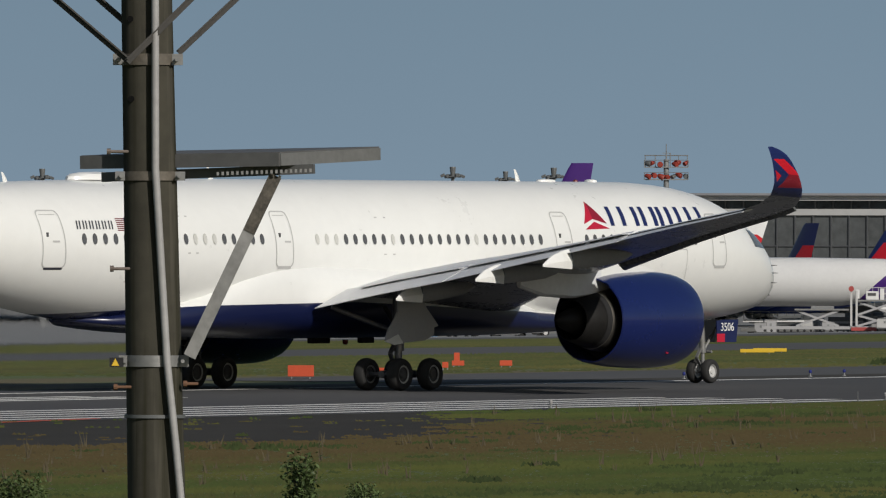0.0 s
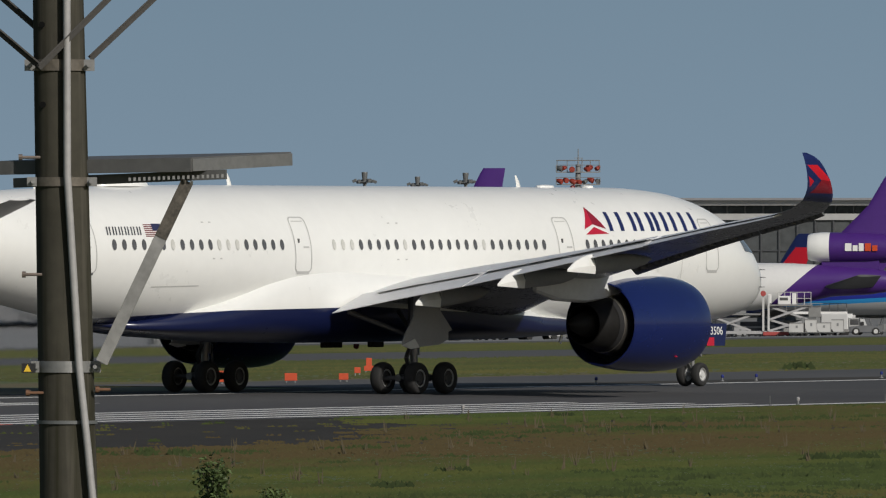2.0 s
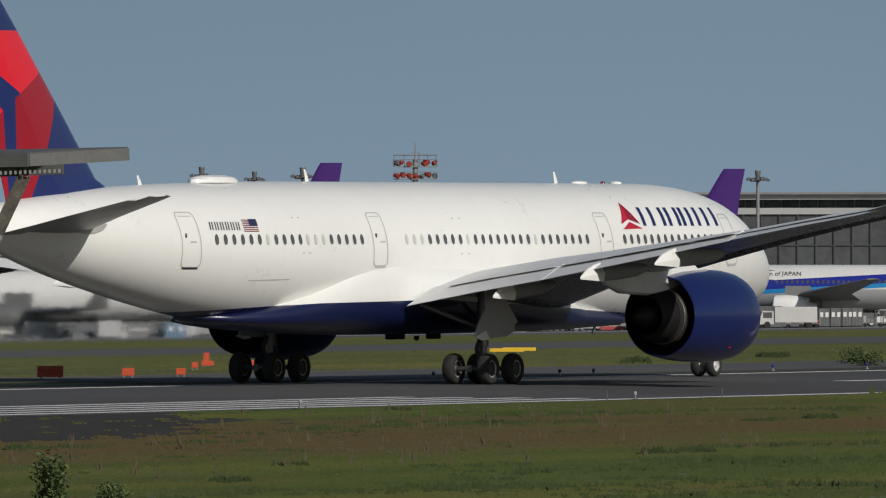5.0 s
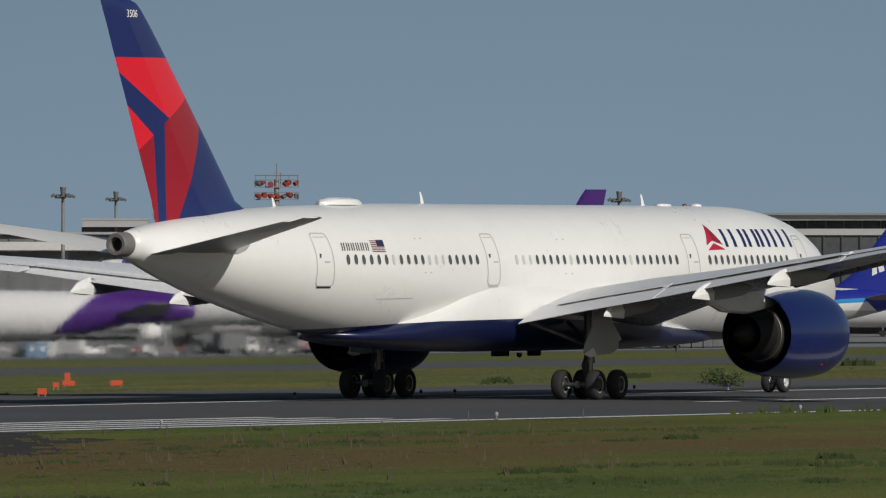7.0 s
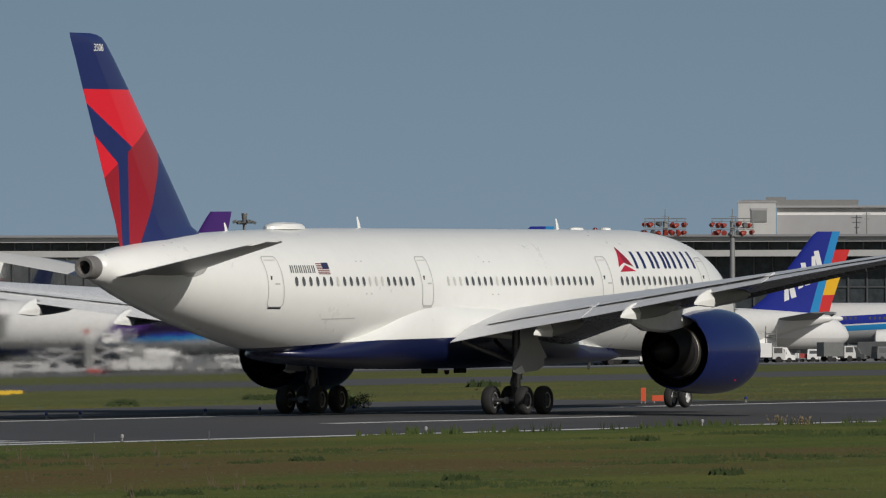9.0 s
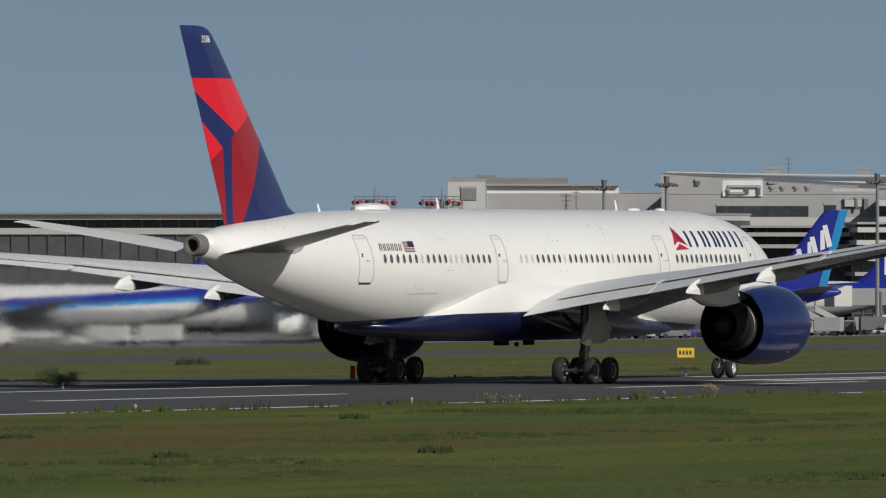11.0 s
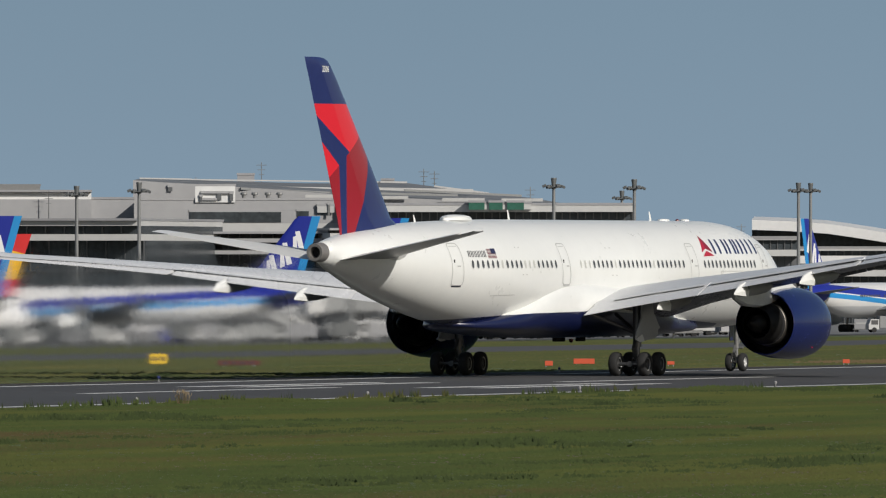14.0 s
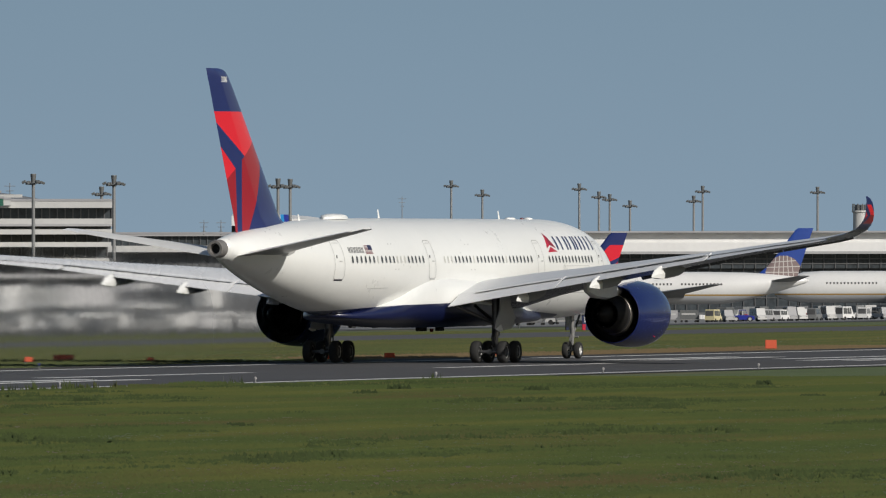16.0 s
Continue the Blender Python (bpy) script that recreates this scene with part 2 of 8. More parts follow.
def lerp(table, x):
    return [float(np.interp(x, [r[0] for r in table], [r[i] for r in table])) for i in range(1, len(table[0]))]


# ---- ground ----
GRASS = (0.066, 0.094, 0.022)


def ground_material():
    m = material("grass_ground", GRASS, 0.95, vary=0.3, scale=0.35, fine=14, bump=0.03)
    nt = m.node_tree
    p = nt.nodes["Principled BSDF"]
    tc = nt.nodes.new("ShaderNodeTexCoord")
    for scale, lo, hi, colour in ((0.045, 0.50, 0.62, (0.105, 0.085, 0.036)), (0.3, 0.60, 0.70, (0.050, 0.072, 0.018))):
        mp = nt.nodes.new("ShaderNodeMapping")
        mp.inputs["Scale"].default_value = (0.35, 1.0, 1.0)
        n = nt.nodes.new("ShaderNodeTexNoise")
        n.inputs["Scale"].default_value, n.inputs["Detail"].default_value = scale, 5
        nt.links.new(tc.outputs["Object"], mp.inputs["Vector"])
        nt.links.new(mp.outputs[0], n.inputs["Vector"])
        r = nt.nodes.new("ShaderNodeMapRange")
        r.inputs["From Min"].default_value, r.inputs["From Max"].default_value = lo, hi
        nt.links.new(n.outputs["Fac"], r.inputs["Value"])
        mix = nt.nodes.new("ShaderNodeMix")
        mix.data_type = "RGBA"
        nt.links.new(p.inputs["Base Color"].links[0].from_socket, mix.inputs["A"])
        mix.inputs["B"].default_value = (*colour, 1)
        nt.links.new(r.outputs[0], mix.inputs["Factor"])
        nt.links.new(mix.outputs["Result"], p.inputs["Base Color"])
    return m


def build_ground():
    bm = bmesh.new()
    xs = [-4500, -1500, -300, 0, 300, 600, 900, 1200, 1500, 1550, 1600, 1800, 2400, 3200, 4800]
    ys = [-4500, -1500, -300, 0, 150, 262, 300, 350, 400, 450, 500, 560, 599, 640, 700, 740, 900, 1500, 3000, 4800]
    grid = [[bm.verts.new((x, y, land(x, y) - (0.03 if y < 600 else 0.5))) for y in ys] for x in xs]
    for a, b in zip(grid, grid[1:]):
        for i in range(len(ys) - 1):
            bm.faces.new((a[i], b[i], b[i + 1], a[i + 1]))
    ob = part("ground", bm, ground_material())
    tagged(ob, "green airfield grass with brown dry patches", "grass", kind="structure")


def strip(name, x0, x1, ya, yb, lift, mat, label, category, slope=0.0, n=24, nq=6):
    """A paved strip along X; its edges may run at a slope."""
    bm = bmesh.new()
    rows = []
    for k in range(n + 1):
        x = x0 + (x1 - x0) * k / n
        row = []
        for q in range(nq + 1):
            y = ya + (yb - ya) * q / nq + slope * (x - x0)
            row.append(bm.verts.new((x, y, land(x, y) + lift)))
        rows.append(row)
    for a, b in zip(rows, rows[1:]):
        for q in range(nq):
            bm.faces.new((a[q], b[q], b[q + 1], a[q + 1]))
    return tagged(part(name, bm, mat), label, category, kind="structure")


def build_runway():
    strip("runway", -900, 2600, 219.5, 263.0, 0.0, M["asphalt"], "grey asphalt runway with dark tyre streaks", "runway")
    strip("shoulder", 180, 380, 188, 219.4, -0.008, M["shoulder"], "worn dark asphalt shoulder beside the runway", "pavement", slope=0.0)
    strip("far_shoulder", 420, 2600, 259.2, 264.0, 0.006, M["far_shoulder"], "dark asphalt shoulder along the far runway edge", "pavement")
    strip("taxiway", -500, 2600, 372, 455, 0.012, M["taxi"], "grey asphalt taxiway beyond the grass", "taxiway")
    strip("taxiway_exit", 452, 565, 263.2, 278, 0.0, M["taxi"], "asphalt exit pad beside the runway", "taxiway", slope=0.02)
    strip("apron_road", -500, 3400, 600, 652, 0.012, M["taxi"], "dark asphalt apron taxiway", "taxiway")
    strip("apron", -500, 3400, 652.3, 1500, 0.012, M["concrete"], "pale concrete apron under the parked aircraft", "apron", n=156, nq=42)
    # painted lines and bars
    def line(x0, x1, y, w, name="edge_line", label="white runway edge line"):
        bm = bmesh.new()
        box(bm, x0, x1, y - w / 2, y + w / 2, 0.0005, 0.006)
        tagged(part(name, bm, M["marking"]), label, "marking", "runway markings", kind="structure")
    line(-600, 2400, 222.0, 0.9)
    line(396, 2400, 258.2, 0.9)
    for y in (224.6, 227.2, 229.8, 232.4):
        line(300, 416, y, 0.85, "threshold_bar", "white threshold bar on the runway")
    for y in (247.0, 249.2, 251.4):
        line(300, 404, y, 1.0, "threshold_bar", "white threshold bar on the runway")
    for x in (470, 530, 590, 650, 710, 770):
        line(x, x + 30, 241.0, 0.9, "centre_line", "white dashed runway centre line")
    for y in (233.0, 236.0, 246.0, 249.0):
        line(560, 584, y, 1.3, "touchdown_bar", "white touchdown zone bar on the runway")
        line(700, 724, y, 1.3, "touchdown_bar", "white touchdown zone bar on the runway")
    bm = bmesh.new()
    bar(bm, (330, 215.5, 0.003), (356, 221.0, 0.003), 0.5, 0.006)
    tagged(part("guide_line", bm, M["orange"]), "orange guide line on the shoulder", "marking", kind="structure")


build_ground()
build_runway()


# ---- backdrop ----
def build_backdrop():
    bm = bmesh.new()
    rows = []
    for e in (-60, 0, 60, 130, 200, 280, 360, 460, 600, 900):
        rows.append([bm.verts.new(polar(b, 4600, e)) for b in range(2, 50, 2)])
    for a, b in zip(rows, rows[1:]):
        for i in range(len(a) - 1):
            bm.faces.new((a[i], a[i + 1], b[i + 1], b[i]))
    m = bpy.data.materials.new("sky_haze")
    m.use_nodes = True
    nt = m.node_tree
    nt.nodes.clear()
    o = nt.nodes.new("ShaderNodeOutputMaterial")
    em = nt.nodes.new("ShaderNodeEmission")
    tc = nt.nodes.new("ShaderNodeTexCoord")
    sep = nt.nodes.new("ShaderNodeSeparateXYZ")
    mr = nt.nodes.new("ShaderNodeMapRange")
    mr.inputs["From Min"].default_value, mr.inputs["From Max"].default_value = 0, 110
    ramp = nt.nodes.new("ShaderNodeMix")
    ramp.data_type = "RGBA"
    ramp.inputs["A"].default_value = (0.205, 0.285, 0.365, 1)
    ramp.inputs["B"].default_value = (0.172, 0.250, 0.325, 1)
    nz = nt.nodes.new("ShaderNodeTexNoise")
    nz.inputs["Scale"].default_value, nz.inputs["Detail"].default_value = 0.0035, 4
    mul = nt.nodes.new("ShaderNodeMapRange")
    mul.inputs["To Min"].default_value, mul.inputs["To Max"].default_value = 0.96, 1.04
    nt.links.new(tc.outputs["Object"], nz.inputs["Vector"])
    nt.links.new(nz.outputs["Fac"], mul.inputs["Value"])
    nt.links.new(mul.outputs[0], em.inputs["Strength"])
    nt.links.new(tc.outputs["Object"], sep.inputs[0])
    nt.links.new(sep.outputs["Z"], mr.inputs["Value"])
    nt.links.new(mr.outputs[0], ramp.inputs["Factor"])
    nt.links.new(ramp.outputs["Result"], em.inputs["Color"])
    nt.links.new(em.outputs[0], o.inputs["Surface"])
    ob = tagged(part("backdrop", bm, m, smooth="all"), "hazy grey-blue sky over the airfield", "sky", kind="structure")
    ob.visible_shadow = True


build_backdrop()


# ---- the taxiing airliner; its own space: x forward, origin on the ground between the main gears ----
FUSE = [  # x, centre z, half height, half width
    (32.95, 4.30, 0.04, 0.04), (32.88, 4.32, 0.30, 0.34), (32.65, 4.38, 0.66, 0.74), (32.2, 4.50, 1.10, 1.22), (31.6, 4.64, 1.48, 1.60),
    (30.8, 4.83, 1.84, 1.95), (29.8, 5.03, 2.18, 2.26), (28.6, 5.22, 2.50, 2.53), (27.2, 5.36, 2.75, 2.75), (25.6, 5.45, 2.92, 2.89),
    (23.8, 5.505, 3.01, 2.96), (22.0, 5.53, 3.05, 2.98), (-8.0, 5.53, 3.05, 2.98), (-11.0, 5.55, 3.01, 2.97), (-14.0, 5.63, 2.88, 2.88),
    (-17.0, 5.78, 2.68, 2.70), (-20.0, 5.97, 2.40, 2.42), (-23.0, 6.17, 2.06, 2.06), (-26.0, 6.36, 1.64, 1.64), (-29.0, 6.58, 1.13, 1.16),
    (-30.6, 6.70, 0.80, 0.84), (-31.75, 6.77, 0.52, 0.54)]
_fx = [r[0] for r in FUSE][::-1]
_ft = [[r[i] for r in FUSE][::-1] for i in (1, 2, 3)]


def smooth_interp(x, xs, ys):
    """Monotone cubic interpolation."""
    i = max(0, min(len(xs) - 2, int(np.searchsorted(xs, x)) - 1))
    d = [(ys[k + 1] - ys[k]) / (xs[k + 1] - xs[k]) for k in range(len(xs) - 1)]

    def slope(k):
        if k == 0:
            return d[0]
        if k == len(xs) - 1:
            return d[-1]
        return 0.0 if d[k - 1] * d[k] <= 0 else 2 * d[k - 1] * d[k] / (d[k - 1] + d[k])
    hgt = xs[i + 1] - xs[i]
    t = min(1, max(0, (x - xs[i]) / hgt))
    return ((1 + 2 * t) * (1 - t) ** 2 * ys[i] + t * (1 - t) ** 2 * hgt * slope(i) + t * t * (3 - 2 * t) * ys[i + 1] + t * t * (t - 1) * hgt * slope(i + 1))


def hull(x, ang, lift=0.0):
    """A point of the fuselage skin at station x; ang from the right side (-y) upwards, in radians."""
    zc, rz, ry = (smooth_interp(x, _fx, t) for t in _ft)
    return Vector((x, -(ry + lift) * math.cos(ang), zc + (rz + lift) * math.sin(ang)))


def hull_z(x, z, lift=0.0):
    """The skin point on the right side at height z."""
    zc, rz, ry = (smooth_interp(x, _fx, t) for t in _ft)
    return hull(x, math.asin(max(-1, min(1, (z - zc) / rz))), lift)


def panel_on_hull(bm, corners, lift, nx=4, nz=6, side=-1):
    """A patch on the skin: corners (x, z) in order: low aft, low fore, high fore, high aft."""
    (a, b, c, d) = corners
    g = []
    for j in range(nz + 1):
        v = j / nz
        row = []
        for i in range(nx + 1):
            u = i / nx
            x = (a[0] * (1 - u) + b[0] * u) * (1 - v) + (d[0] * (1 - u) + c[0] * u) * v
            z = (a[1] * (1 - u) + b[1] * u) * (1 - v) + (d[1] * (1 - u) + c[1] * u) * v
            p = hull_z(x, z, lift)
            row.append(bm.verts.new((p.x, p.y if side < 0 else -p.y, p.z)))
        g.append(row)
    for r0, r1 in zip(g, g[1:]):
        for i in range(nx):
            bm.faces.new((r0[i], r0[i + 1], r1[i + 1], r1[i]))
    return bm


def outline_on_hull(bm, x0, x1, z0, z1, lean, w, lift, r=0.25, side=-1):
    """A rounded frame line on the skin; lean: how far the top is set forward."""
    pts = []
    for cx, cz, a0 in ((x1 - r, z0 + r, -90), (x1 - r, z1 - r, 0), (x0 + r, z1 - r, 90), (x0 + r, z0 + r, 180)):
        for k in range(5):
            a = radians(a0 + k * 22.5)
            pts.append((cx + r * math.cos(a), cz + r * math.sin(a)))
        if a0 in (-90, 90):
            ex, e0, e1 = (x1, z0 + r, z1 - r) if a0 == -90 else (x0, z1 - r, z0 + r)
            pts += [(ex, e0 + (e1 - e0) * k / 10) for k in range(1, 10)]
    mx, mz = (x0 + x1) / 2, (z0 + z1) / 2
    loops = []
    for s in (1.0, 1 - 2 * w / (x1 - x0)):
        sz = 1 - 2 * w / (z1 - z0) if s < 1 else 1.0
        lp = []
        for x, z in pts:
            X, Z = mx + (x - mx) * s, mz + (z - mz) * sz
            p = hull_z(X + lean * (Z - mz), Z, lift)
            lp.append(Vector((p.x, p.y if side < 0 else -p.y, p.z)))
        loops.append(lp)
    return rings(bm, loops, cap=False)


def foil(n=14, thick=0.11):
    """Closed airfoil loop: chord fractions and heights, from the trailing edge over the top and back."""
    up_, lo = [], []
    for k in range(n + 1):
        x = 0.5 * (1 - math.cos(math.pi * k / n))
        y = 5 * thick * (0.2969 * math.sqrt(x) - 0.126 * x - 0.3516 * x * x + 0.2843 * x ** 3 - 0.1036 * x ** 4)
        camber = 0.03 * math.sin(math.pi * x) - 0.0
        up_.append((x, y + camber))
        lo.append((x, -y + camber))
    return list(reversed(up_)) + lo[1:-1]


WING = [  # |y|, leading x, trailing x, leading z, trailing z, thickness
    (2.0, 12.6, -1.2, 3.55, 3.75, 0.13), (3.2, 11.7, -1.3, 3.75, 3.90, 0.13), (6.5, 9.4, -1.7, 4.40, 4.42, 0.12), (10.5, 6.55, -2.25, 5.00, 4.98, 0.11),
    (15.0, 3.4, -3.4, 5.60, 5.60, 0.105), (20.3, -0.3, -4.7, 6.28, 6.35, 0.10), (25.0, -3.6, -7.0, 6.85, 6.92, 0.10), (28.6, -6.1, -8.8, 7.25, 7.30, 0.10),
    (30.2, -7.3, -9.8, 7.50, 7.55, 0.10), (31.2, -8.35, -10.45, 7.85, 7.88, 0.10), (31.55, -8.80, -10.78, 8.10, 8.11, 0.10), (31.85, -9.30, -11.1, 8.35, 8.36, 0.10), (32.05, -9.74, -11.38, 8.65, 8.65, 0.10), (32.2, -10.20, -11.65, 8.95, 8.95, 0.09),
    (32.30, -10.60, -11.88, 9.22, 9.22, 0.09), (32.38, -11.02, -12.1, 9.45, 9.45, 0.09), (32.41, -11.46, -12.24, 9.62, 9.62, 0.08), (32.42, -12.0, -12.34, 9.75, 9.75, 0.08)]


def wing_at(y):
    return lerp(WING, y)


def build_wing(side, parent, mats):
    """side -1: right wing, +1: left."""
    loops = []
    ys = sorted({r[0] for r in WING} | set(np.linspace(3.2, 28.6, 24)))
    for y in ys:
        xl, xt, zl, zt, th = wing_at(y)
        c = xl - xt
        # tilt of the section: upright at the raked tip
        k = min(1.0, max(0.0, (y - 30.2) / 1.6))
        tip = radians(70) * k * k * (3 - 2 * k)
        lp = []
        for fx, fz in foil(14, th):
            dx = xl - fx * c
            off = fz * c
            z = zl + (zt - zl) * fx + off * math.cos(tip)
            lp.append(Vector((dx, side * (y - off * math.sin(tip)), z)))
        loops.append(lp)
    bm = bmesh.new()
    rings(bm, loops)
    bmesh.ops.recalc_face_normals(bm, faces=bm.faces)
    # faces that look down take the colour darkened for shade
    for f in bm.faces:
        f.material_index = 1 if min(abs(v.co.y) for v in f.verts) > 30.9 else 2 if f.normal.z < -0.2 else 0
    return part("wing", bm, mats, parent, "grey wing with upswept coloured tip", smooth=True)


def flap_panel(y0, y1, side, gap, chord0, chord1, droop, parent, name, lead, mat):
    """A control surface hung behind the wing's trailing edge."""
    loops = []
    for k in range(5):
        y = y0 + (y1 - y0) * k / 4
        xl, xt, zl, zt, th = wing_at(y)
        c = chord0 + (chord1 - chord0) * k / 4
        a = radians(droop)
        ox, oz = xt + lead, zt + gap
        lp = []
        for fx, fz in ((1.0, 0.006), (0.12, 0.045), (0.04, 0.030), (0.0, -0.01), (0.05, -0.055), (0.2, -0.075), (0.6, -0.045), (1.0, -0.006)):
            u, v = -fx * c, fz * c
            lp.append(Vector((ox + u * math.cos(a), side * y, oz + u * math.sin(a) + v * math.cos(a))))
        loops.append(lp)
    bm = bmesh.new()
    rings(bm, loops)
    bmesh.ops.recalc_face_normals(bm, faces=bm.faces)
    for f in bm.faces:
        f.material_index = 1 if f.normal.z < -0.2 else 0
    return part(name, bm, [mat, M["wing_under_shade"]], parent)


def fairing_part(y, x0, x1, z0, z1, w, parent, side, mats):
    """A flap track fairing: a rounded canoe from x0 (fore), then an angular tail whose ridge falls to a low point at x1."""
    bm = bmesh.new()
    loops = []
    for s, r, hgt in ((0, 0.1, 0.1), (0.08, 0.5, 0.5), (0.2, 0.8, 0.8), (0.4, 0.96, 0.96), (0.6, 1.0, 1.0), (0.72, 0.98, 1.0)):
        x = x0 + (x1 - x0) * s
        z = z0 + (z1 - z0) * s ** 1.5
        flat = 1.0 - 0.6 * s
        lp = []
        for k in range(16):
            a = 2 * math.pi * k / 16
            cx, sx = math.cos(a), math.sin(a)
            lp.append(Vector((x, side * y + w * r * math.copysign(abs(cx) ** flat, cx), z + w * 1.5 * hgt * math.copysign(abs(sx) ** flat, sx) - 0.1 * r)))
        loops.append(lp)
    rings(bm, loops)
    f = part("flap_track_fairing", bm, mats[0], parent, "flap track fairing, greyed for the wing's shade, with a pointed sunlit-pale tail", smooth=True)
    # tail: a narrow top, upright flanks and a flat keel, closing on a low point
    bm = bmesh.new()
    loops = []
    for s, r, top in ((0.725, 1.0, 1.0), (0.80, 0.96, 0.84), (0.90, 0.66, 0.40), (0.985, 0.16, -0.30), (1.0, 0.04, -0.42)):
        x = x0 + (x1 - x0) * s
        zc = z0 + (z1 - z0) * 0.725 ** 1.5 - 0.1
        keel = zc - w * 1.5 + 0.10 * (s - 0.725) / 0.275
        zt = zc + w * 1.7 * top
        zs = keel + (zt - keel) * 0.42
        q = side * y
        loops.append([Vector((x, q - w * 0.28 * r, zt)), Vector((x, q + w * 0.28 * r, zt)), Vector((x, q + w * 1.06 * r, zs)), Vector((x, q + w * 0.92 * r, keel)), Vector((x, q - w * 0.92 * r, keel)), Vector((x, q - w * 1.06 * r, zs))])
    rings(bm, loops)
    bmesh.ops.recalc_face_normals(bm, faces=bm.faces)
    part("tail", bm, mats[1], f, "angular fairing tail, coloured white for the sun on it")
    return f


def wheel_mesh(r, w, name):
    """Tyre about the y axis."""
    bm = bmesh.new()
    prof = []
    for k in range(13):
        a = math.pi * k / 12
        prof.append((-w / 2 * math.cos(a) * (0.75 + 0.25 * abs(math.cos(a))) , r - 0.22 * r + 0.22 * r * math.sin(a) ** 0.6 if 0 < k < 12 else r * 0.60))
    prof = [(-w * 0.36, r * 0.55)] + prof + [(w * 0.36, r * 0.55)]
    turned(bm, prof, "y", n=28)
    me = bpy.data.meshes.new("tyre")
    bmesh.ops.recalc_face_normals(bm, faces=bm.faces)
    bm.to_mesh(me)
    bm.free()
    me.materials.append(M["tyre"])
    me.shade_smooth()
    hb = bmesh.new()
    turned(hb, [(-w * 0.34, 0.02), (-w * 0.34, r * 0.2), (-w * 0.22, r * 0.26), (-w * 0.22, r * 0.46), (-w * 0.38, r * 0.5), (-w * 0.36, r * 0.57),
                (w * 0.36, r * 0.57), (w * 0.38, r * 0.5), (w * 0.22, r * 0.46), (w * 0.22, r * 0.26), (w * 0.34, r * 0.2), (w * 0.34, 0.02)], "y", n=20, cap=True)
    hme = bpy.data.meshes.new("rim")
    bmesh.ops.recalc_face_normals(hb, faces=hb.faces)
    hb.to_mesh(hme)
    hb.free()
    hme.materials.append(M["hub" if name == "main" else "hub_pale"])
    fb = bmesh.new()
    for s in (-1, 1):
        turned(fb, [(s * w * 0.355, r * 0.46), (s * w * 0.395, r * 0.48), (s * w * 0.40, r * 0.57), (s * w * 0.365, r * 0.585)], "y", n=24)
    fme = bpy.data.meshes.new("flange")
    bmesh.ops.recalc_face_normals(fb, faces=fb.faces)
    fb.to_mesh(fme)
    fb.free()
    fme.materials.append(M["rim"])
    return me, hme, fme


WHEELS = []


def add_wheel(parent, meshes, x, y, z, r):
    w = new("wheel")
    w.empty_display_size = 0.1
    w.parent = parent
    w.matrix_basis = pose(x, y, z)
    share("tyre", meshes[0], w)
    share("rim", meshes[1], w, label="dark metal wheel hub")
    share("flange", meshes[2], w, label="bright rim flange")
    WHEELS.append((w, (x, y, z), r))
    return w


def livery_fin():
    m = material("tail_livery", NAVY, 0.22, vary=0.06, scale=0.3, coat=0.3)
    q = Paint(m)
    q.lay(q.polygon([(-33.5, 14.60), (-27.9, 14.62), (-26.7, 13.02), (-28.8, 11.88), (-33.1, 14.40)]), RED)
    q.lay(q.polygon([(-28.8, 11.88), (-26.7, 13.02), (-25.7, 11.9), (-26.0, 11.0), (-26.45, 10.0), (-27.0, 8.8), (-27.8, 7.2), (-28.3, 7.2)]), DARK_RED)
    q.lay(q.polygon([(-32.3, 13.07), (-29.55, 11.36), (-31.4, 10.22)]), RED)
    q.lay(q.polygon([(-31.4, 10.22), (-29.55, 11.36), (-28.85, 7.2), (-30.4, 7.2)]), DARK_RED)
    return m


def livery_tip():
    m = material("wingtip_livery", NAVY, 0.3, vary=0.06, scale=0.3, coat=0.2)
    q = Paint(m)
    q.lay(q.polygon([(-11.81, 9.28), (-11.13, 9.28), (-9.70, 8.64), (-10.46, 8.68)]), RED)
    q.lay(q.polygon([(-10.46, 8.70), (-9.70, 8.64), (-8.90, 8.16), (-10.6, 8.18)]), DARK_RED)
    q.lay(q.polygon([(-11.45, 8.85), (-10.9, 8.64), (-10.97, 8.40)]), RED)
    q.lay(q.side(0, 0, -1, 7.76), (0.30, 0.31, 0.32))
    return m


def livery_hull():
    """White with a navy belly that ends before the nose."""
    m = material("fuselage_livery", WHITE, 0.30, vary=0.035, scale=0.3, fine=6, coat=0.25)
    q = Paint(m)
    low = q.math("MULTIPLY", q.math("MULTIPLY", q.side(0.012, 0, -1.0, 3.58), q.side(0.043, 0, -1.0, 3.87)), q.side(-0.036, 0, -1.0, 3.58))
    fore = q.side(-0.32, 0, -1.0, 9.9)
    q.lay(q.math("MULTIPLY", low, fore), (0.006, 0.010, 0.046))
    return m


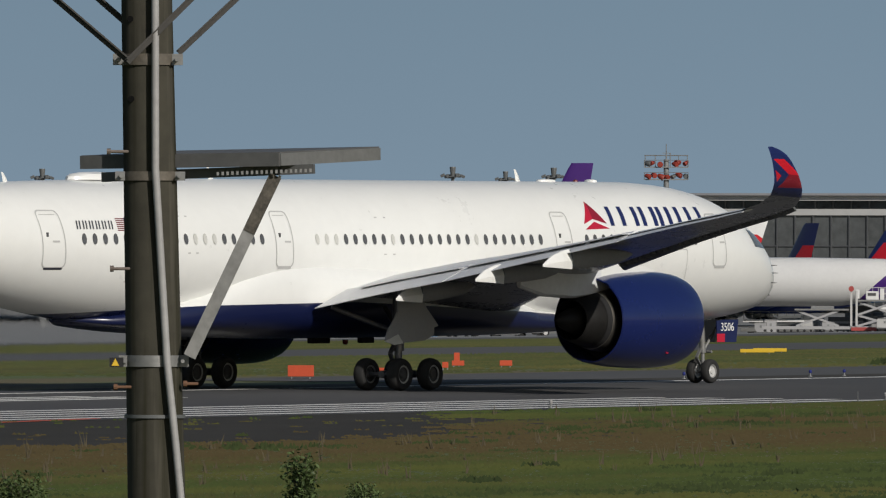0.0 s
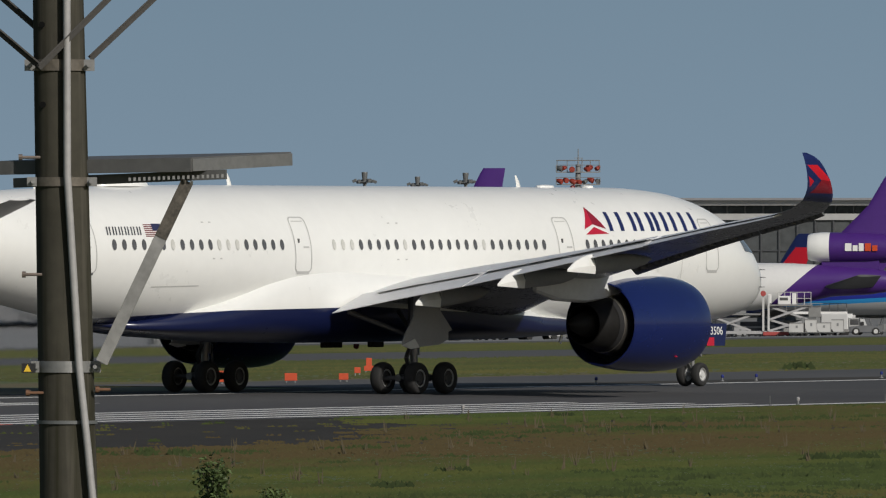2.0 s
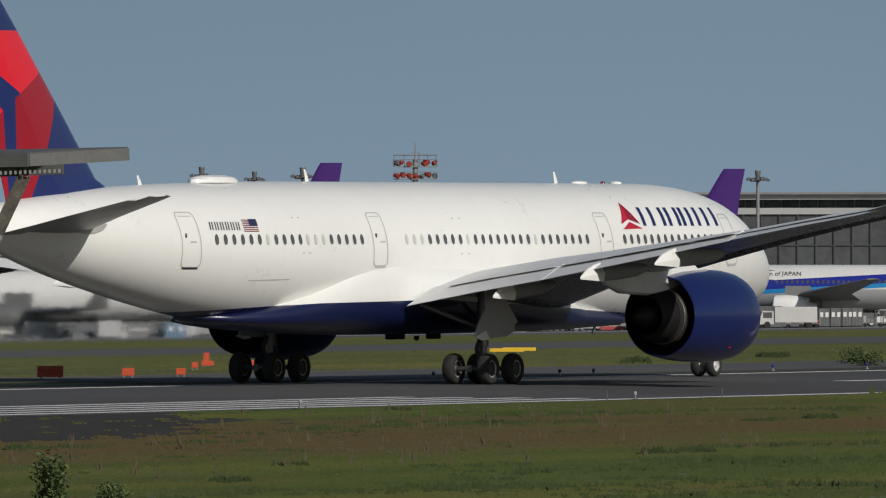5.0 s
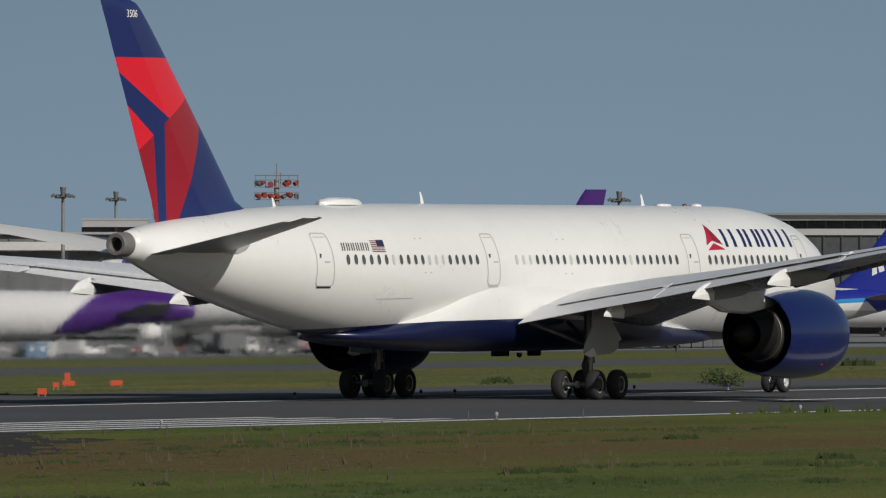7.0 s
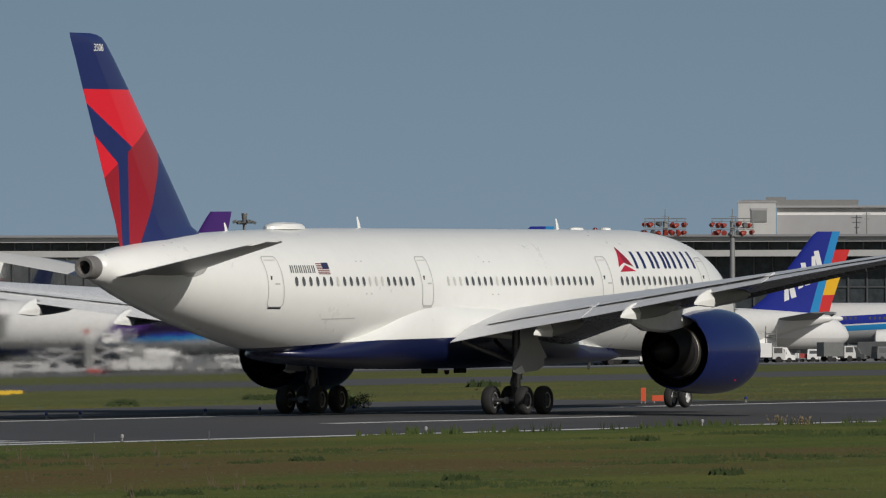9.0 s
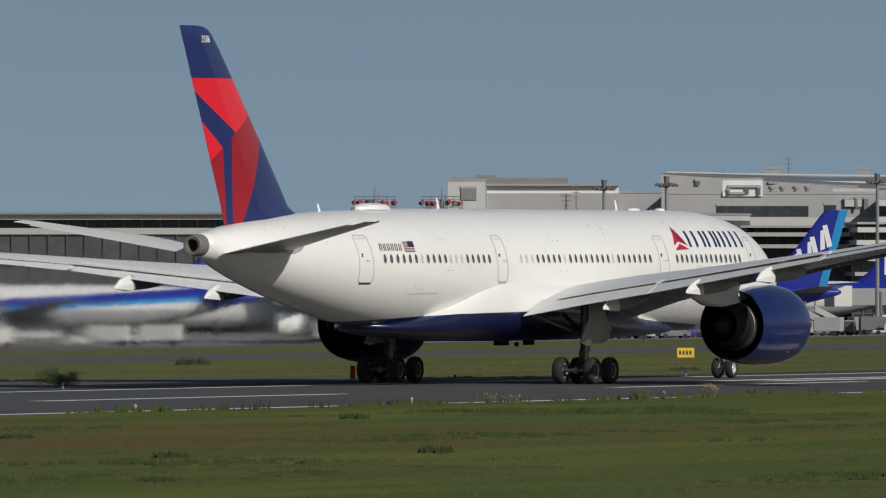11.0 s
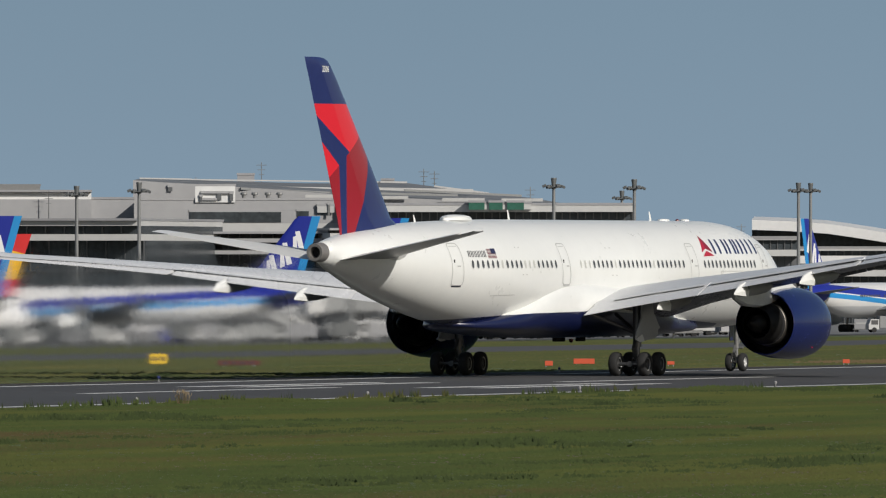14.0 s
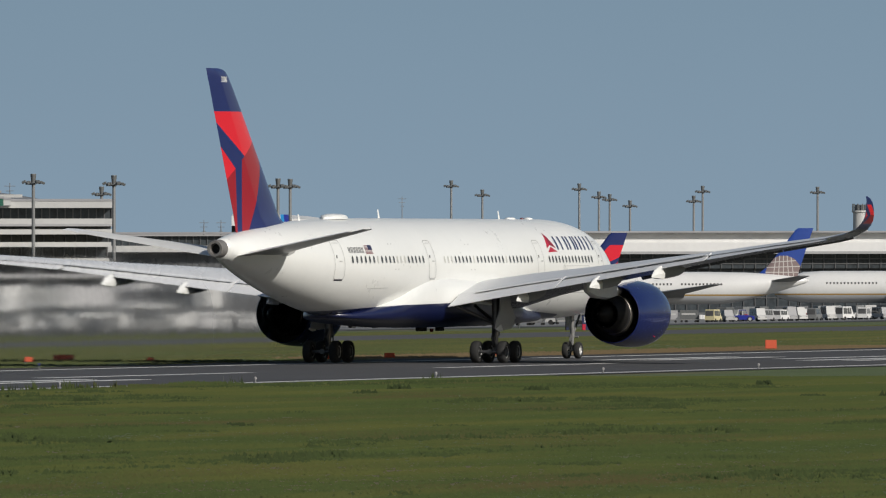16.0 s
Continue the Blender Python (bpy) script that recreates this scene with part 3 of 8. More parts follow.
def engine(side, parent):
    """Turbofan under the wing, axis at y 10.5, z 2.85."""
    c = (0, side * 10.5, 2.86)
    nac = new("engine")
    nac.parent = parent
    bm = bmesh.new()
    turned(bm, [(11.40, 1.50), (11.58, 1.60), (11.64, 1.70), (11.58, 1.80)], "x", c, 48)
    part("intake_lip", bm, M["chrome_lip"], nac, "polished metal intake lip", smooth=True)
    bm = bmesh.new()
    turned(bm, [(11.58, 1.80), (11.2, 1.90), (10.5, 1.97), (9.5, 2.0), (8.5, 1.97), (7.4, 1.92), (6.6, 1.83), (6.05, 1.74), (6.02, 1.69), (6.8, 1.72), (7.6, 1.74)], "x", c, 56)
    part("cowl", bm, M["cowl"], nac, "glossy dark blue engine cowl", smooth=True)
    bm = bmesh.new()
    turned(bm, [(11.40, 1.50), (10.6, 1.46), (10.5, 0.3), (10.9, 0.05)], "x", c, 40)
    part("fan", bm, M["dark_metal"], nac, smooth=True)
    bm = bmesh.new()
    turned(bm, [(7.6, 1.74), (7.4, 1.35), (6.6, 1.26), (5.8, 1.12)], "x", c, 40)
    part("bypass_duct", bm, M["black"], nac, smooth=True)
    bm = bmesh.new()
    turned(bm, [(6.9, 1.30), (6.35, 1.24), (6.1, 1.19), (6.05, 1.12)], "x", c, 40)
    part("nozzle_ring", bm, M["titanium"], nac, "pale titanium ring of the core nozzle", smooth=True)
    bm = bmesh.new()
    turned(bm, [(6.2, 1.16), (5.6, 1.06), (4.8, 0.86), (4.75, 0.82), (5.2, 0.80)], "x", c, 40)
    part("core_nozzle", bm, M["dark_metal"], nac, "dark core exhaust nozzle", smooth=True)
    bm = bmesh.new()
    turned(bm, [(5.5, 0.6), (4.8, 0.52), (4.2, 0.34), (3.75, 0.10), (3.7, 0.02)], "x", c, 28, cap=True)
    part("exhaust_plug", bm, M["dark_metal"], nac, smooth=True)
    bm = bmesh.new()
    loops = []
    y = side * 10.5
    for x, zb, zt, w in ((10.6, 4.75, 4.85, 0.08), (9.6, 4.55, 5.05, 0.22), (8.0, 4.3, 5.15, 0.30), (6.4, 3.9, 5.15, 0.34), (4.6, 3.75, 5.0, 0.34), (2.6, 3.85, 4.85, 0.28), (1.2, 4.2, 4.7, 0.1)):
        loops.append([Vector((x, y - w, zb + 0.1)), Vector((x, y - w * 0.5, zb)), Vector((x, y + w * 0.5, zb)), Vector((x, y + w, zb + 0.1)), Vector((x, y + w, zt)), Vector((x, y - w, zt))])
    rings(bm, loops)
    for f in bm.faces:
        f.material_index = 1 if min(v.co.x for v in f.verts) > 5.5 else 0
    part("pylon", bm, [M["wing_grey"], M["white"]], nac, "engine pylon, white ahead and grey behind", smooth=True)
    bm = bmesh.new()
    bar(bm, (9.4, side * 10.5 + (-1.4 if side < 0 else 1.4), 1.55), (9.4, side * 10.5 + (-1.52 if side < 0 else 1.52), 1.5), 0.14, 0.04)
    part("latch_mark", bm, M["logo_red"], nac)
    return nac


def build_airliner():
    a = thing("airliner", "large white twin-engine airliner with navy belly taxiing on the runway", "airplane")
    # fuselage
    bm = bmesh.new()
    xs = sorted(set(_fx) | set(np.linspace(-31.75, -8, 40)) | set(np.linspace(22, 32.6, 30)) | set(np.linspace(-8, 22, 16)))
    loops = [[hull(x, 2 * math.pi * k / 72) for k in range(72)] for x in xs]
    rings(bm, loops)
    body = part("fuselage", bm, livery_hull(), a, "white fuselage with navy underside", smooth="all")
    # belly fairing
    bm = bmesh.new()
    loops = []
    for x, w, zb, zt in ((21.5, 0.5, 2.50, 2.8), (18.5, 1.5, 2.32, 3.0), (14.0, 2.3, 2.20, 3.3), (11.5, 2.9, 2.15, 3.9), (8.0, 3.22, 2.12, 4.6), (3.0, 3.30, 2.08, 5.3), (-2.0, 3.26, 2.08, 5.6), (-4.0, 3.20, 2.10, 5.52), (-5.2, 3.15, 2.12, 5.40), (-6.2, 3.12, 2.15, 5.15), (-7.0, 3.09, 2.18, 4.92), (-8.2, 3.03, 2.23, 4.44), (-9.5, 2.92, 2.30, 3.98), (-10.9, 2.72, 2.37, 3.62), (-12.5, 2.2, 2.48, 3.3), (-14.0, 1.6, 2.6, 3.1), (-15.5, 0.5, 2.82, 3.0)):
        lp = []
        for k in range(36):
            t = 2 * math.pi * k / 36
            cx, sx = math.cos(t), math.sin(t)
            e = 0.62
            lp.append(Vector((x, w * math.copysign(abs(cx) ** e, cx), (zb + zt) / 2 + (zt - zb) / 2 * math.copysign(abs(sx) ** e, sx))))
        loops.append(lp)
    rings(bm, loops)
    part("belly_fairing", bm, livery_hull(), a, smooth="all")
    # tail exhaust
    bm = bmesh.new()
    turned(bm, [(-31.70, 0.525), (-32.2, 0.51), (-32.50, 0.475), (-32.54, 0.45), (-32.53, 0.31), (-32.1, 0.28)], "x", (0, 0, 6.77), 24, cap=False)
    part("tail_exhaust", bm, M["exhaust_grey"], a, "dark metal exhaust at the tail cone", smooth=True)
    bm = bmesh.new()
    turned(bm, [(-32.12, 0.29), (-32.11, 0.01)], "x", (0, 0, 6.77), 20)
    part("exhaust_hole", bm, M["black"], a)
    # windows: 19 aft of door 3, 26 ahead of it, and the forward cabin
    wm = {}
    for key in ("glass", "glass_shade"):
        b = bmesh.new()
        loops = []
        for s in (1.0, 0.82):
            loops.append([Vector((0.14 * s * math.cos(t), -(0.012 if s == 1 else 0.0), 0.225 * s * math.sin(t))) for t in (2 * math.pi * k / 14 for k in range(14))])
        rings(b, loops, cap=False)
        c = [b.verts.new(v.co) for v in list(b.verts)[14:28]]
        f = b.faces.new(c)
        bmesh.ops.recalc_face_normals(b, faces=b.faces)
        me = bpy.data.meshes.new("cabin_window")
        b.to_mesh(me)
        b.free()
        me.materials.append(M[key])
        wm[key] = me
    shaded = {6, 11, 12, 13, 19, 20, 21, 27, 36}
    n = 0
    for x0, cnt in ((-17.2, 19), (-2.32, 25), (16.24, 14)):
        step = {19: 0.622, 25: 0.637, 14: 0.60}[cnt]
        for k in range(cnt):
            x = x0 + k * step
            for s in (-1, 1):
                p = hull_z(x, 6.14, 0.004)
                p2 = hull_z(x, 6.34, 0.004)
                tilt = math.atan2(abs(p.y) - abs(p2.y), 0.20)
                taper = math.atan2(abs(hull_z(x + 0.2, 6.14).y) - abs(hull_z(x - 0.2, 6.14).y), 0.4)
                mm = Matrix.Translation((p.x, p.y if s < 0 else -p.y, p.z)) @ (Matrix.Rotation(-taper, 4, "Z") @ Matrix.Rotation(-tilt, 4, "X") if s < 0 else Matrix.Rotation(math.pi + taper, 4, "Z") @ Matrix.Rotation(-tilt, 4, "X"))
                share("cabin_window", wm["glass_shade" if n in shaded else "glass"], a, mm)
            n += 1
    # cockpit windows: dark wrap-round band
    for s in (-1, 1):
        bm = bmesh.new()
        panel_on_hull(bm, [(29.35, 5.85), (31.0, 5.75), (30.6, 6.30), (29.05, 6.60)], 0.012, 6, 5, s)
        part("cockpit_window", bm, M["glass"], a, "dark cockpit side window")
        bm = bmesh.new()
        panel_on_hull(bm, [(31.05, 5.75), (31.75, 5.50), (31.3, 6.02), (30.66, 6.28)], 0.012, 4, 4, s)
        part("cockpit_window", bm, M["glass"], a, "dark cockpit front window")
    # probes beside the nose
    for z in (5.05, 4.72, 4.30):
        for s in (-1, 1):
            p = hull_z(31.35, z, 0.0)
            p = Vector((p.x, p.y * -s, p.z))
            bm = bmesh.new()
            rod(bm, p, p + Vector((0.05, s * 0.10, 0)), 0.02, n=6)
            rod(bm, p + Vector((-0.02, s * 0.10, 0)), p + Vector((0.30, s * 0.10, 0)), 0.018, 0.010, n=6)
            part("probe", bm, M["hub"], a, "small dark metal probe")
    # doors
    for x0, x1, z0, z1, lean in ((-19.62, -18.30, 4.98, 7.28, -0.10), (-5.12, -3.95, 5.0, 7.28, 0.02), (14.05, 15.2, 5.0, 7.3, 0.02), (25.35, 26.45, 5.0, 7.25, 0.02)):
        for s in (-1, 1):
            bm = bmesh.new()
            outline_on_hull(bm, x0, x1, z0, z1, lean, 0.05, 0.014, 0.22, s)
            d = part("cabin_door", bm, M["seam"], a, "outlined cabin door in white")
            bm = bmesh.new()
            zl = z0 - 0.01
            panel_on_hull(bm, [(x0 + 0.16 - lean * 1.1, zl - 0.05), (x1 - 0.16 - lean * 1.1, zl - 0.05), (x1 - 0.14 - lean * 1.1, zl + 0.03), (x0 + 0.14 - lean * 1.1, zl + 0.03)], 0.02, 4, 1, s)
            part("door_sill", bm, M["ink" if x0 < -10 else "seam"], d, "dark sill line under the door")
            bm = bmesh.new()
            panel_on_hull(bm, [(x0 + 0.2 + lean * 1.0, z1 - 0.20), (x1 - 0.2 + lean * 1.0, z1 - 0.20), (x1 - 0.2 + lean * 1.0, z1 - 0.17), (x0 + 0.2 + lean * 1.0, z1 - 0.17)], 0.014, 4, 1, s)
            part("door_hinge_line", bm, M["seam"], d)
            bm = bmesh.new()
            box(bm, -0.06, 0.06, -0.02, 0.02, -0.09, 0.09, pose(x0 + 0.33, 0, 0) @ Matrix.Translation((0, s * -hull_z(x0 + 0.33, 6.3, 0.0).y * 1.0, 6.3)))
            part("door_window", bm, M["glass"], d)
            bm = bmesh.new()
            panel_on_hull(bm, [(x0 + 0.6, 6.0), (x0 + 1.0, 6.0), (x0 + 1.0, 6.07), (x0 + 0.6, 6.07)], 0.014, 2, 1, s)
            part("door_handle", bm, M["seam"], d)
    # hatch seams
    bm = bmesh.new()
    panel_on_hull(bm, [(-14.6, 4.42), (-11.6, 4.46), (-11.6, 4.50), (-14.6, 4.46)], 0.012, 6, 1)
    part("hatch_seam", bm, M["seam"], a)
    bm = bmesh.new()
    outline_on_hull(bm, 18.6, 23.4, 4.1, 5.75, 0.0, 0.03, 0.012, 0.1)
    part("cargo_hatch", bm, M["seam"], a, "outlined cargo hatch")
    # small skin marks below and above the windows
    for x, z in ((-11.2, 7.02), (-10.7, 7.02), (-10.9, 5.55), (-10.4, 5.55), (2.1, 5.5), (2.7, 5.5), (1.9, 7.0), (2.5, 7.0)):
        bm = bmesh.new()
        panel_on_hull(bm, [(x, z), (x + 0.16, z), (x + 0.16, z + 0.05), (x, z + 0.05)], 0.013, 1, 1)
        part("skin_mark", bm, M["seam"], a)
    # livery emblem: a red wedge split by a white chevron, and five navy blocks
    def flat_shape(name, pts, mat, lab, lift=0.014, cells=None):
        bm = bmesh.new()
        panel_on_hull(bm, pts, lift, 4, 6)
        part(name, bm, mat, a, lab)
    flat_shape("emblem", [(16.3, 6.78), (17.05, 7.0), (17.05, 7.22), (17.15, 7.74)], M["logo_red"], "red wedge emblem")
    flat_shape("emblem", [(17.05, 7.0), (17.95, 6.80), (17.16, 7.74), (17.05, 7.22)], M["logo_dark_red"], "dark red wedge emblem")
    flat_shape("emblem", [(16.30, 6.56), (18.05, 6.60), (17.1, 6.88), (17.05, 6.88)], M["logo_red"], "red base of the wedge emblem")
    for x0, x1 in ((18.2, 19.35), (20.0, 20.85), (21.35, 22.1), (22.45, 23.45), (23.95, 25.1)):
        for u in (x0, x1 - 0.30):
            flat_shape("emblem_bar", [(u, 6.72), (u + 0.27, 6.72), (u + 0.38, 7.52), (u + 0.11, 7.52)], M["logo_navy"], "navy bar in place of the livery title")
    # registration as plain bars, and the flag
    for k in range(6):
        x = -17.55 + k * 0.385
        for u in (x, x + 0.17):
            flat_shape("registration_bar", [(u, 6.52), (u + 0.075, 6.52), (u + 0.115, 6.86), (u + 0.04, 6.86)], M["ink"], "dark bar in place of a registration mark")
    for k in range(7):
        z = 6.46 + k * 0.076
        flat_shape("flag_stripe", [(-15.12, z), (-14.02, z), (-14.00, z + 0.042), (-15.10, z + 0.042)], M["flag_red"], "red flag stripe")
    flat_shape("flag_canton", [(-14.6, 6.70), (-14.00, 6.70), (-13.98, 6.98), (-14.58, 6.98)], M["flag_canton"], "dark blue flag canton", 0.018)
    # fin
    bm = bmesh.new()
    loops = []
    for z, xl, xt, th in ((7.2, -20.4, -29.0, 0.095), (8.1, -21.2, -29.3, 0.095), (8.42, -21.9, -29.45, 0.095), (8.62, -22.4, -29.5, 0.095), (9.2, -22.95, -29.8, 0.095), (11.2, -24.9, -30.85, 0.095), (13.1, -26.8, -31.8, 0.095), (14.6, -28.3, -32.6, 0.095), (16.0, -29.75, -33.3, 0.095), (16.62, -30.45, -33.65, 0.095), (16.88, -30.85, -33.78, 0.085), (17.0, -31.3, -33.83, 0.07), (17.06, -31.9, -33.87, 0.05)):
        half = ((1.0, 0.015), (0.75, 0.51), (0.535, 0.965), (0.52, 0.99), (0.505, 1.0), (0.35, 0.97), (0.22, 0.88), (0.12, 0.72), (0.05, 0.49), (0.015, 0.27))
        c = (xl - xt) * th / 2
        loops.append([Vector((xl + (xt - xl) * fx, sy * fy * c, z)) for sy, fx, fy in [(-1, *q) for q in half] + [(0, 0.0, 0.0)] + [(1, *q) for q in reversed(half)]])
    rings(bm, loops)
    fin = part("fin", bm, livery_fin(), a, "navy tail fin with red angled stripes", smooth=True)
    for s in (-1, 1):
        cu = bpy.data.curves.new("fleet_number", "FONT")
        cu.body, cu.size, cu.align_x = "3506", 0.46, "CENTER"
        cu.extrude = 0.006
        tmp = new("number_tmp", cu)
        me = bpy.data.meshes.new_from_object(tmp)
        bpy.data.objects.remove(tmp)
        me.materials.clear()
        me.materials.append(M["white"])
        ob = new("fleet_number", me)
        ob.parent = fin
        ob.matrix_basis = Matrix.Translation((-31.45, s * 0.168, 16.28)) @ (Matrix.Rotation(math.pi / 2, 4, "X") if s < 0 else Matrix.Rotation(math.pi, 4, "Z") @ Matrix.Rotation(math.pi / 2, 4, "X"))
        ob["label"] = "white fleet number"
    # tailplanes
    for s in (-1, 1):
        bm = bmesh.new()
        loops = []
        plan = ((0.5, -24.4, -31.0, 6.40), (1.6, -25.2, -31.15, 6.58), (5.0, -27.9, -32.1, 7.18), (8.4, -30.45, -33.1, 7.76), (8.95, -30.9, -33.3, 7.86), (9.2, -31.6, -33.38, 7.90))
        for y, xl, xt, z in plan:
            loops.append([Vector((xl + (xt - xl) * 0.76 * fx, s * y, z + (fz * 0.70 - 0.02 * math.sin(math.pi * fx)) * (xl - xt) * 0.9 + 0.05 * (0.5 - fx))) for fx, fz in foil(12, 0.085)])
        rings(bm, loops)
        bmesh.ops.recalc_face_normals(bm, faces=bm.faces)
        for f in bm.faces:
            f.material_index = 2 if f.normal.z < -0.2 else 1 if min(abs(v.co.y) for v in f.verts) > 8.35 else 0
        tp = part("tailplane", bm, [M["tailplane"], M["wing_grey"], M["tail_under_shade"]], a, "white horizontal tailplane with grey tip", smooth=True)
        bm = bmesh.new()
        loops = []
        for y in (0.8, 2.6, 4.4, 6.4, 8.3):
            _, xl, xt, z = (np.interp(y, [r[0] for r in plan], [r[i] for r in plan]) for i in range(4))
            c = (xl - xt) * 0.26
            x0, dr = xt + c, radians(4)
            loops.append([Vector((x0 - fx * c * math.cos(dr), s * y, z + 0.02 - fx * c * math.sin(dr) + fz * c)) for fx, fz in ((1, 0.006), (0.1, 0.06), (0, 0.02), (0.0, -0.05), (0.1, -0.08), (1, -0.006))])
        rings(bm, loops)
        bmesh.ops.recalc_face_normals(bm, faces=bm.faces)
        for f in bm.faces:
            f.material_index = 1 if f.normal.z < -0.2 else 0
        part("elevator", bm, [M["tailplane"], M["tail_under_shade"]], tp, "white elevator, trailing edge lowered")
        # curved seal plate under the root's leading end
        bm = bmesh.new()
        loops = []
        for x, zt, zb in ((-26.5, 6.70, 6.58), (-26.2, 6.72, 6.42), (-25.8, 6.74, 6.36), (-25.2, 6.76, 6.40), (-24.7, 6.78, 6.52)):
            w0, w1 = hull_z(x, zt, 0.0).y, hull_z(x, zb, 0.0).y
            loops.append([Vector((x, -s * (w0 + 0.2), zt)), Vector((x, -s * (w0 - 0.32), zt)), Vector((x, -s * (w1 - 0.05), zb)), Vector((x, -s * (w1 + 0.2), zb))])
        rings(bm, loops)
        part("root_seal", bm, M["tailplane"], tp, "pale curved seal plate at the tailplane root", smooth=True)
    # wings and their surfaces
    for s in (-1, 1):
        w = build_wing(s, a, [M["wing_grey"], M["tip"], M["wing_under_shade"]])
        if s > 0:  # the far wing sits a little lower
            w.matrix_basis = Matrix.Translation((0, 3, 3.9)) @ Matrix.Rotation(radians(-1.7), 4, "X") @ Matrix.Translation((0, -3, -3.9))
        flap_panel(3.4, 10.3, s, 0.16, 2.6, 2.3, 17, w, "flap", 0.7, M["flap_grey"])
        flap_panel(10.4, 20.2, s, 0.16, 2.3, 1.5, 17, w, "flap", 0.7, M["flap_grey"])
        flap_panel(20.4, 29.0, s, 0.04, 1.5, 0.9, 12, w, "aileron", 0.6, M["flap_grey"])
        for y0, y1 in ((4.6, 7.4), (7.46, 10.2), (10.5, 12.9), (12.96, 15.3), (15.36, 17.7), (17.76, 20.1)):
            bm = bmesh.new()
            loops = []
            for k in range(4):
                y = y0 + (y1 - y0) * k / 3
                _, xt, _, zt, _ = wing_at(y)
                loops.append([Vector((xt + dx, s * y, zt + dz)) for dx, dz in ((1.7, 0.20), (-0.25, 0.05), (-0.25, 0.03), (1.7, 0.15))])
            rings(bm, loops)
            part("spoiler", bm, M["wing_grey"], w, "pale grey spoiler panel")
        for y0, y1 in ((12.6, 18.2), (18.3, 24.2), (24.3, 29.9)):
            bm = bmesh.new()
            loops = []
            for k in range(6):
                y = y0 + (y1 - y0) * k / 5
                xl, xt, zl, _, _ = wing_at(y)
                c = 0.10 * (xl - xt) + 0.12
                loops.append([Vector((xl + dx * c, s * y, zl + dz * c)) for dx, dz in ((-0.35, 0.12), (0.25, 0.04), (0.62, -0.22), (0.66, -0.42), (0.45, -0.40), (0.10, -0.16))])
            rings(bm, loops)
            sl = part("slat", bm, M["lamp_dark"], w, "dark lowered leading-edge slat", smooth=True)
            for k in range(1, 9):
                y = y0 + (y1 - y0) * k / 9
                xl, xt, zl, _, _ = wing_at(y)
                c = 0.10 * (xl - xt) + 0.12
                bm = bmesh.new()
                box(bm, xl - 0.25 * c, xl + 0.45 * c, s * y - 0.05, s * y + 0.05, zl - 0.34 * c, zl - 0.1 * c)
                part("slat_rib", bm, M["mast"], sl)
        # canoe coloured grey for the wing's shade, tail white for the sun
        for y, x1, z1 in ((7.9, -3.6, 3.85), (13.0, -5.1, 4.70), (17.3, -6.4, 5.30)):
            z0 = wing_at(y)[3] - 0.35
            fairing_part(y, wing_at(y)[1] + 3.6, x1, z0, z1 + 0.06, 0.25, w, s, [M["fairing_shade"], M["white"]])
        engine(s, a)
    # main gear
    mw = wheel_mesh(0.66, 0.50, "main")
    for s in (-1, 1):
        g = new("main_gear")
        g.parent = a
        g["label"] = "four-wheel main landing gear with grey leg"
        bm = bmesh.new()
        rod(bm, (0.0, s * 5.3, 0.75), (0.0, s * 5.3, 2.2), 0.16, n=14)
        rod(bm, (0.0, s * 5.3, 1.6), (0.0, s * 5.3, 4.4), 0.24, n=14)
        part("strut", bm, M["steel"], g, smooth=True)
        bm = bmesh.new()
        rod(bm, (-1.15, s * 5.3, 0.66), (1.15, s * 5.3, 0.66), 0.16, n=12)
        for x in (-1.02, 1.02):
            rod(bm, (x, s * 5.3 - 0.86, 0.66), (x, s * 5.3 + 0.86, 0.66), 0.10, n=12)
        part("bogie_beam", bm, M["steel"], g, smooth=True)
        bm = bmesh.new()
        rod(bm, (0.1, s * 5.3, 2.3), (-2.0, s * 3.4, 3.4), 0.11, n=10)
        rod(bm, (0.1, s * 5.3, 2.3), (1.6, s * 3.4, 3.4), 0.10, n=10)
        part("side_stay", bm, M["steel"], g, smooth=True)
        bm = bmesh.new()
        bar(bm, (-0.25, s * 5.3, 0.95), (-0.55, s * 5.3, 1.5), 0.18, 0.08)
        bar(bm, (-0.55, s * 5.3, 1.5), (-0.2, s * 5.3, 2.0), 0.18, 0.08)
        rod(bm, (0.25, s * 5.1, 0.9), (0.2, s * 5.1, 2.0), 0.04, n=8)
        part("torque_link", bm, M["hub"], g)
        bm = bmesh.new()
        prism(bm, [(-0.75, 4.3), (0.75, 4.3), (1.1, 3.4), (1.95, 2.62), (1.66, 2.55), (1.66, 2.25), (1.0, 2.02), (-0.25, 1.95), (-1.05, 2.02), (-1.65, 2.05), (-1.4, 2.5), (-0.8, 3.2)], s * 5.82, s * 5.88)
        part("gear_door", bm, M["door_grey"], g, "grey leg door hung beside the main gear")
        bm = bmesh.new()
        prism(bm, [(-1.75, 2.0), (-0.85, 2.28), (-0.5, 1.92), (-1.1, 1.86)], s * 5.9, s * 5.95)
        part("door_flap", bm, M["white"], g, "small white door flap")
        for x in (-1.02, 1.02):
            for d in (-0.84, 0.84):
                add_wheel(g, mw, x, s * 5.3 + d, 0.66, 0.66)
    # nose gear
    nw = wheel_mesh(0.52, 0.36, "nose")
    g = new("nose_gear")
    g.parent = a
    g["label"] = "two-wheel nose landing gear"
    bm = bmesh.new()
    rod(bm, (28.66, 0, 0.5), (28.66, 0, 1.5), 0.09, n=12)
    rod(bm, (28.66, 0, 1.3), (28.5, 0, 3.0), 0.14, n=12)
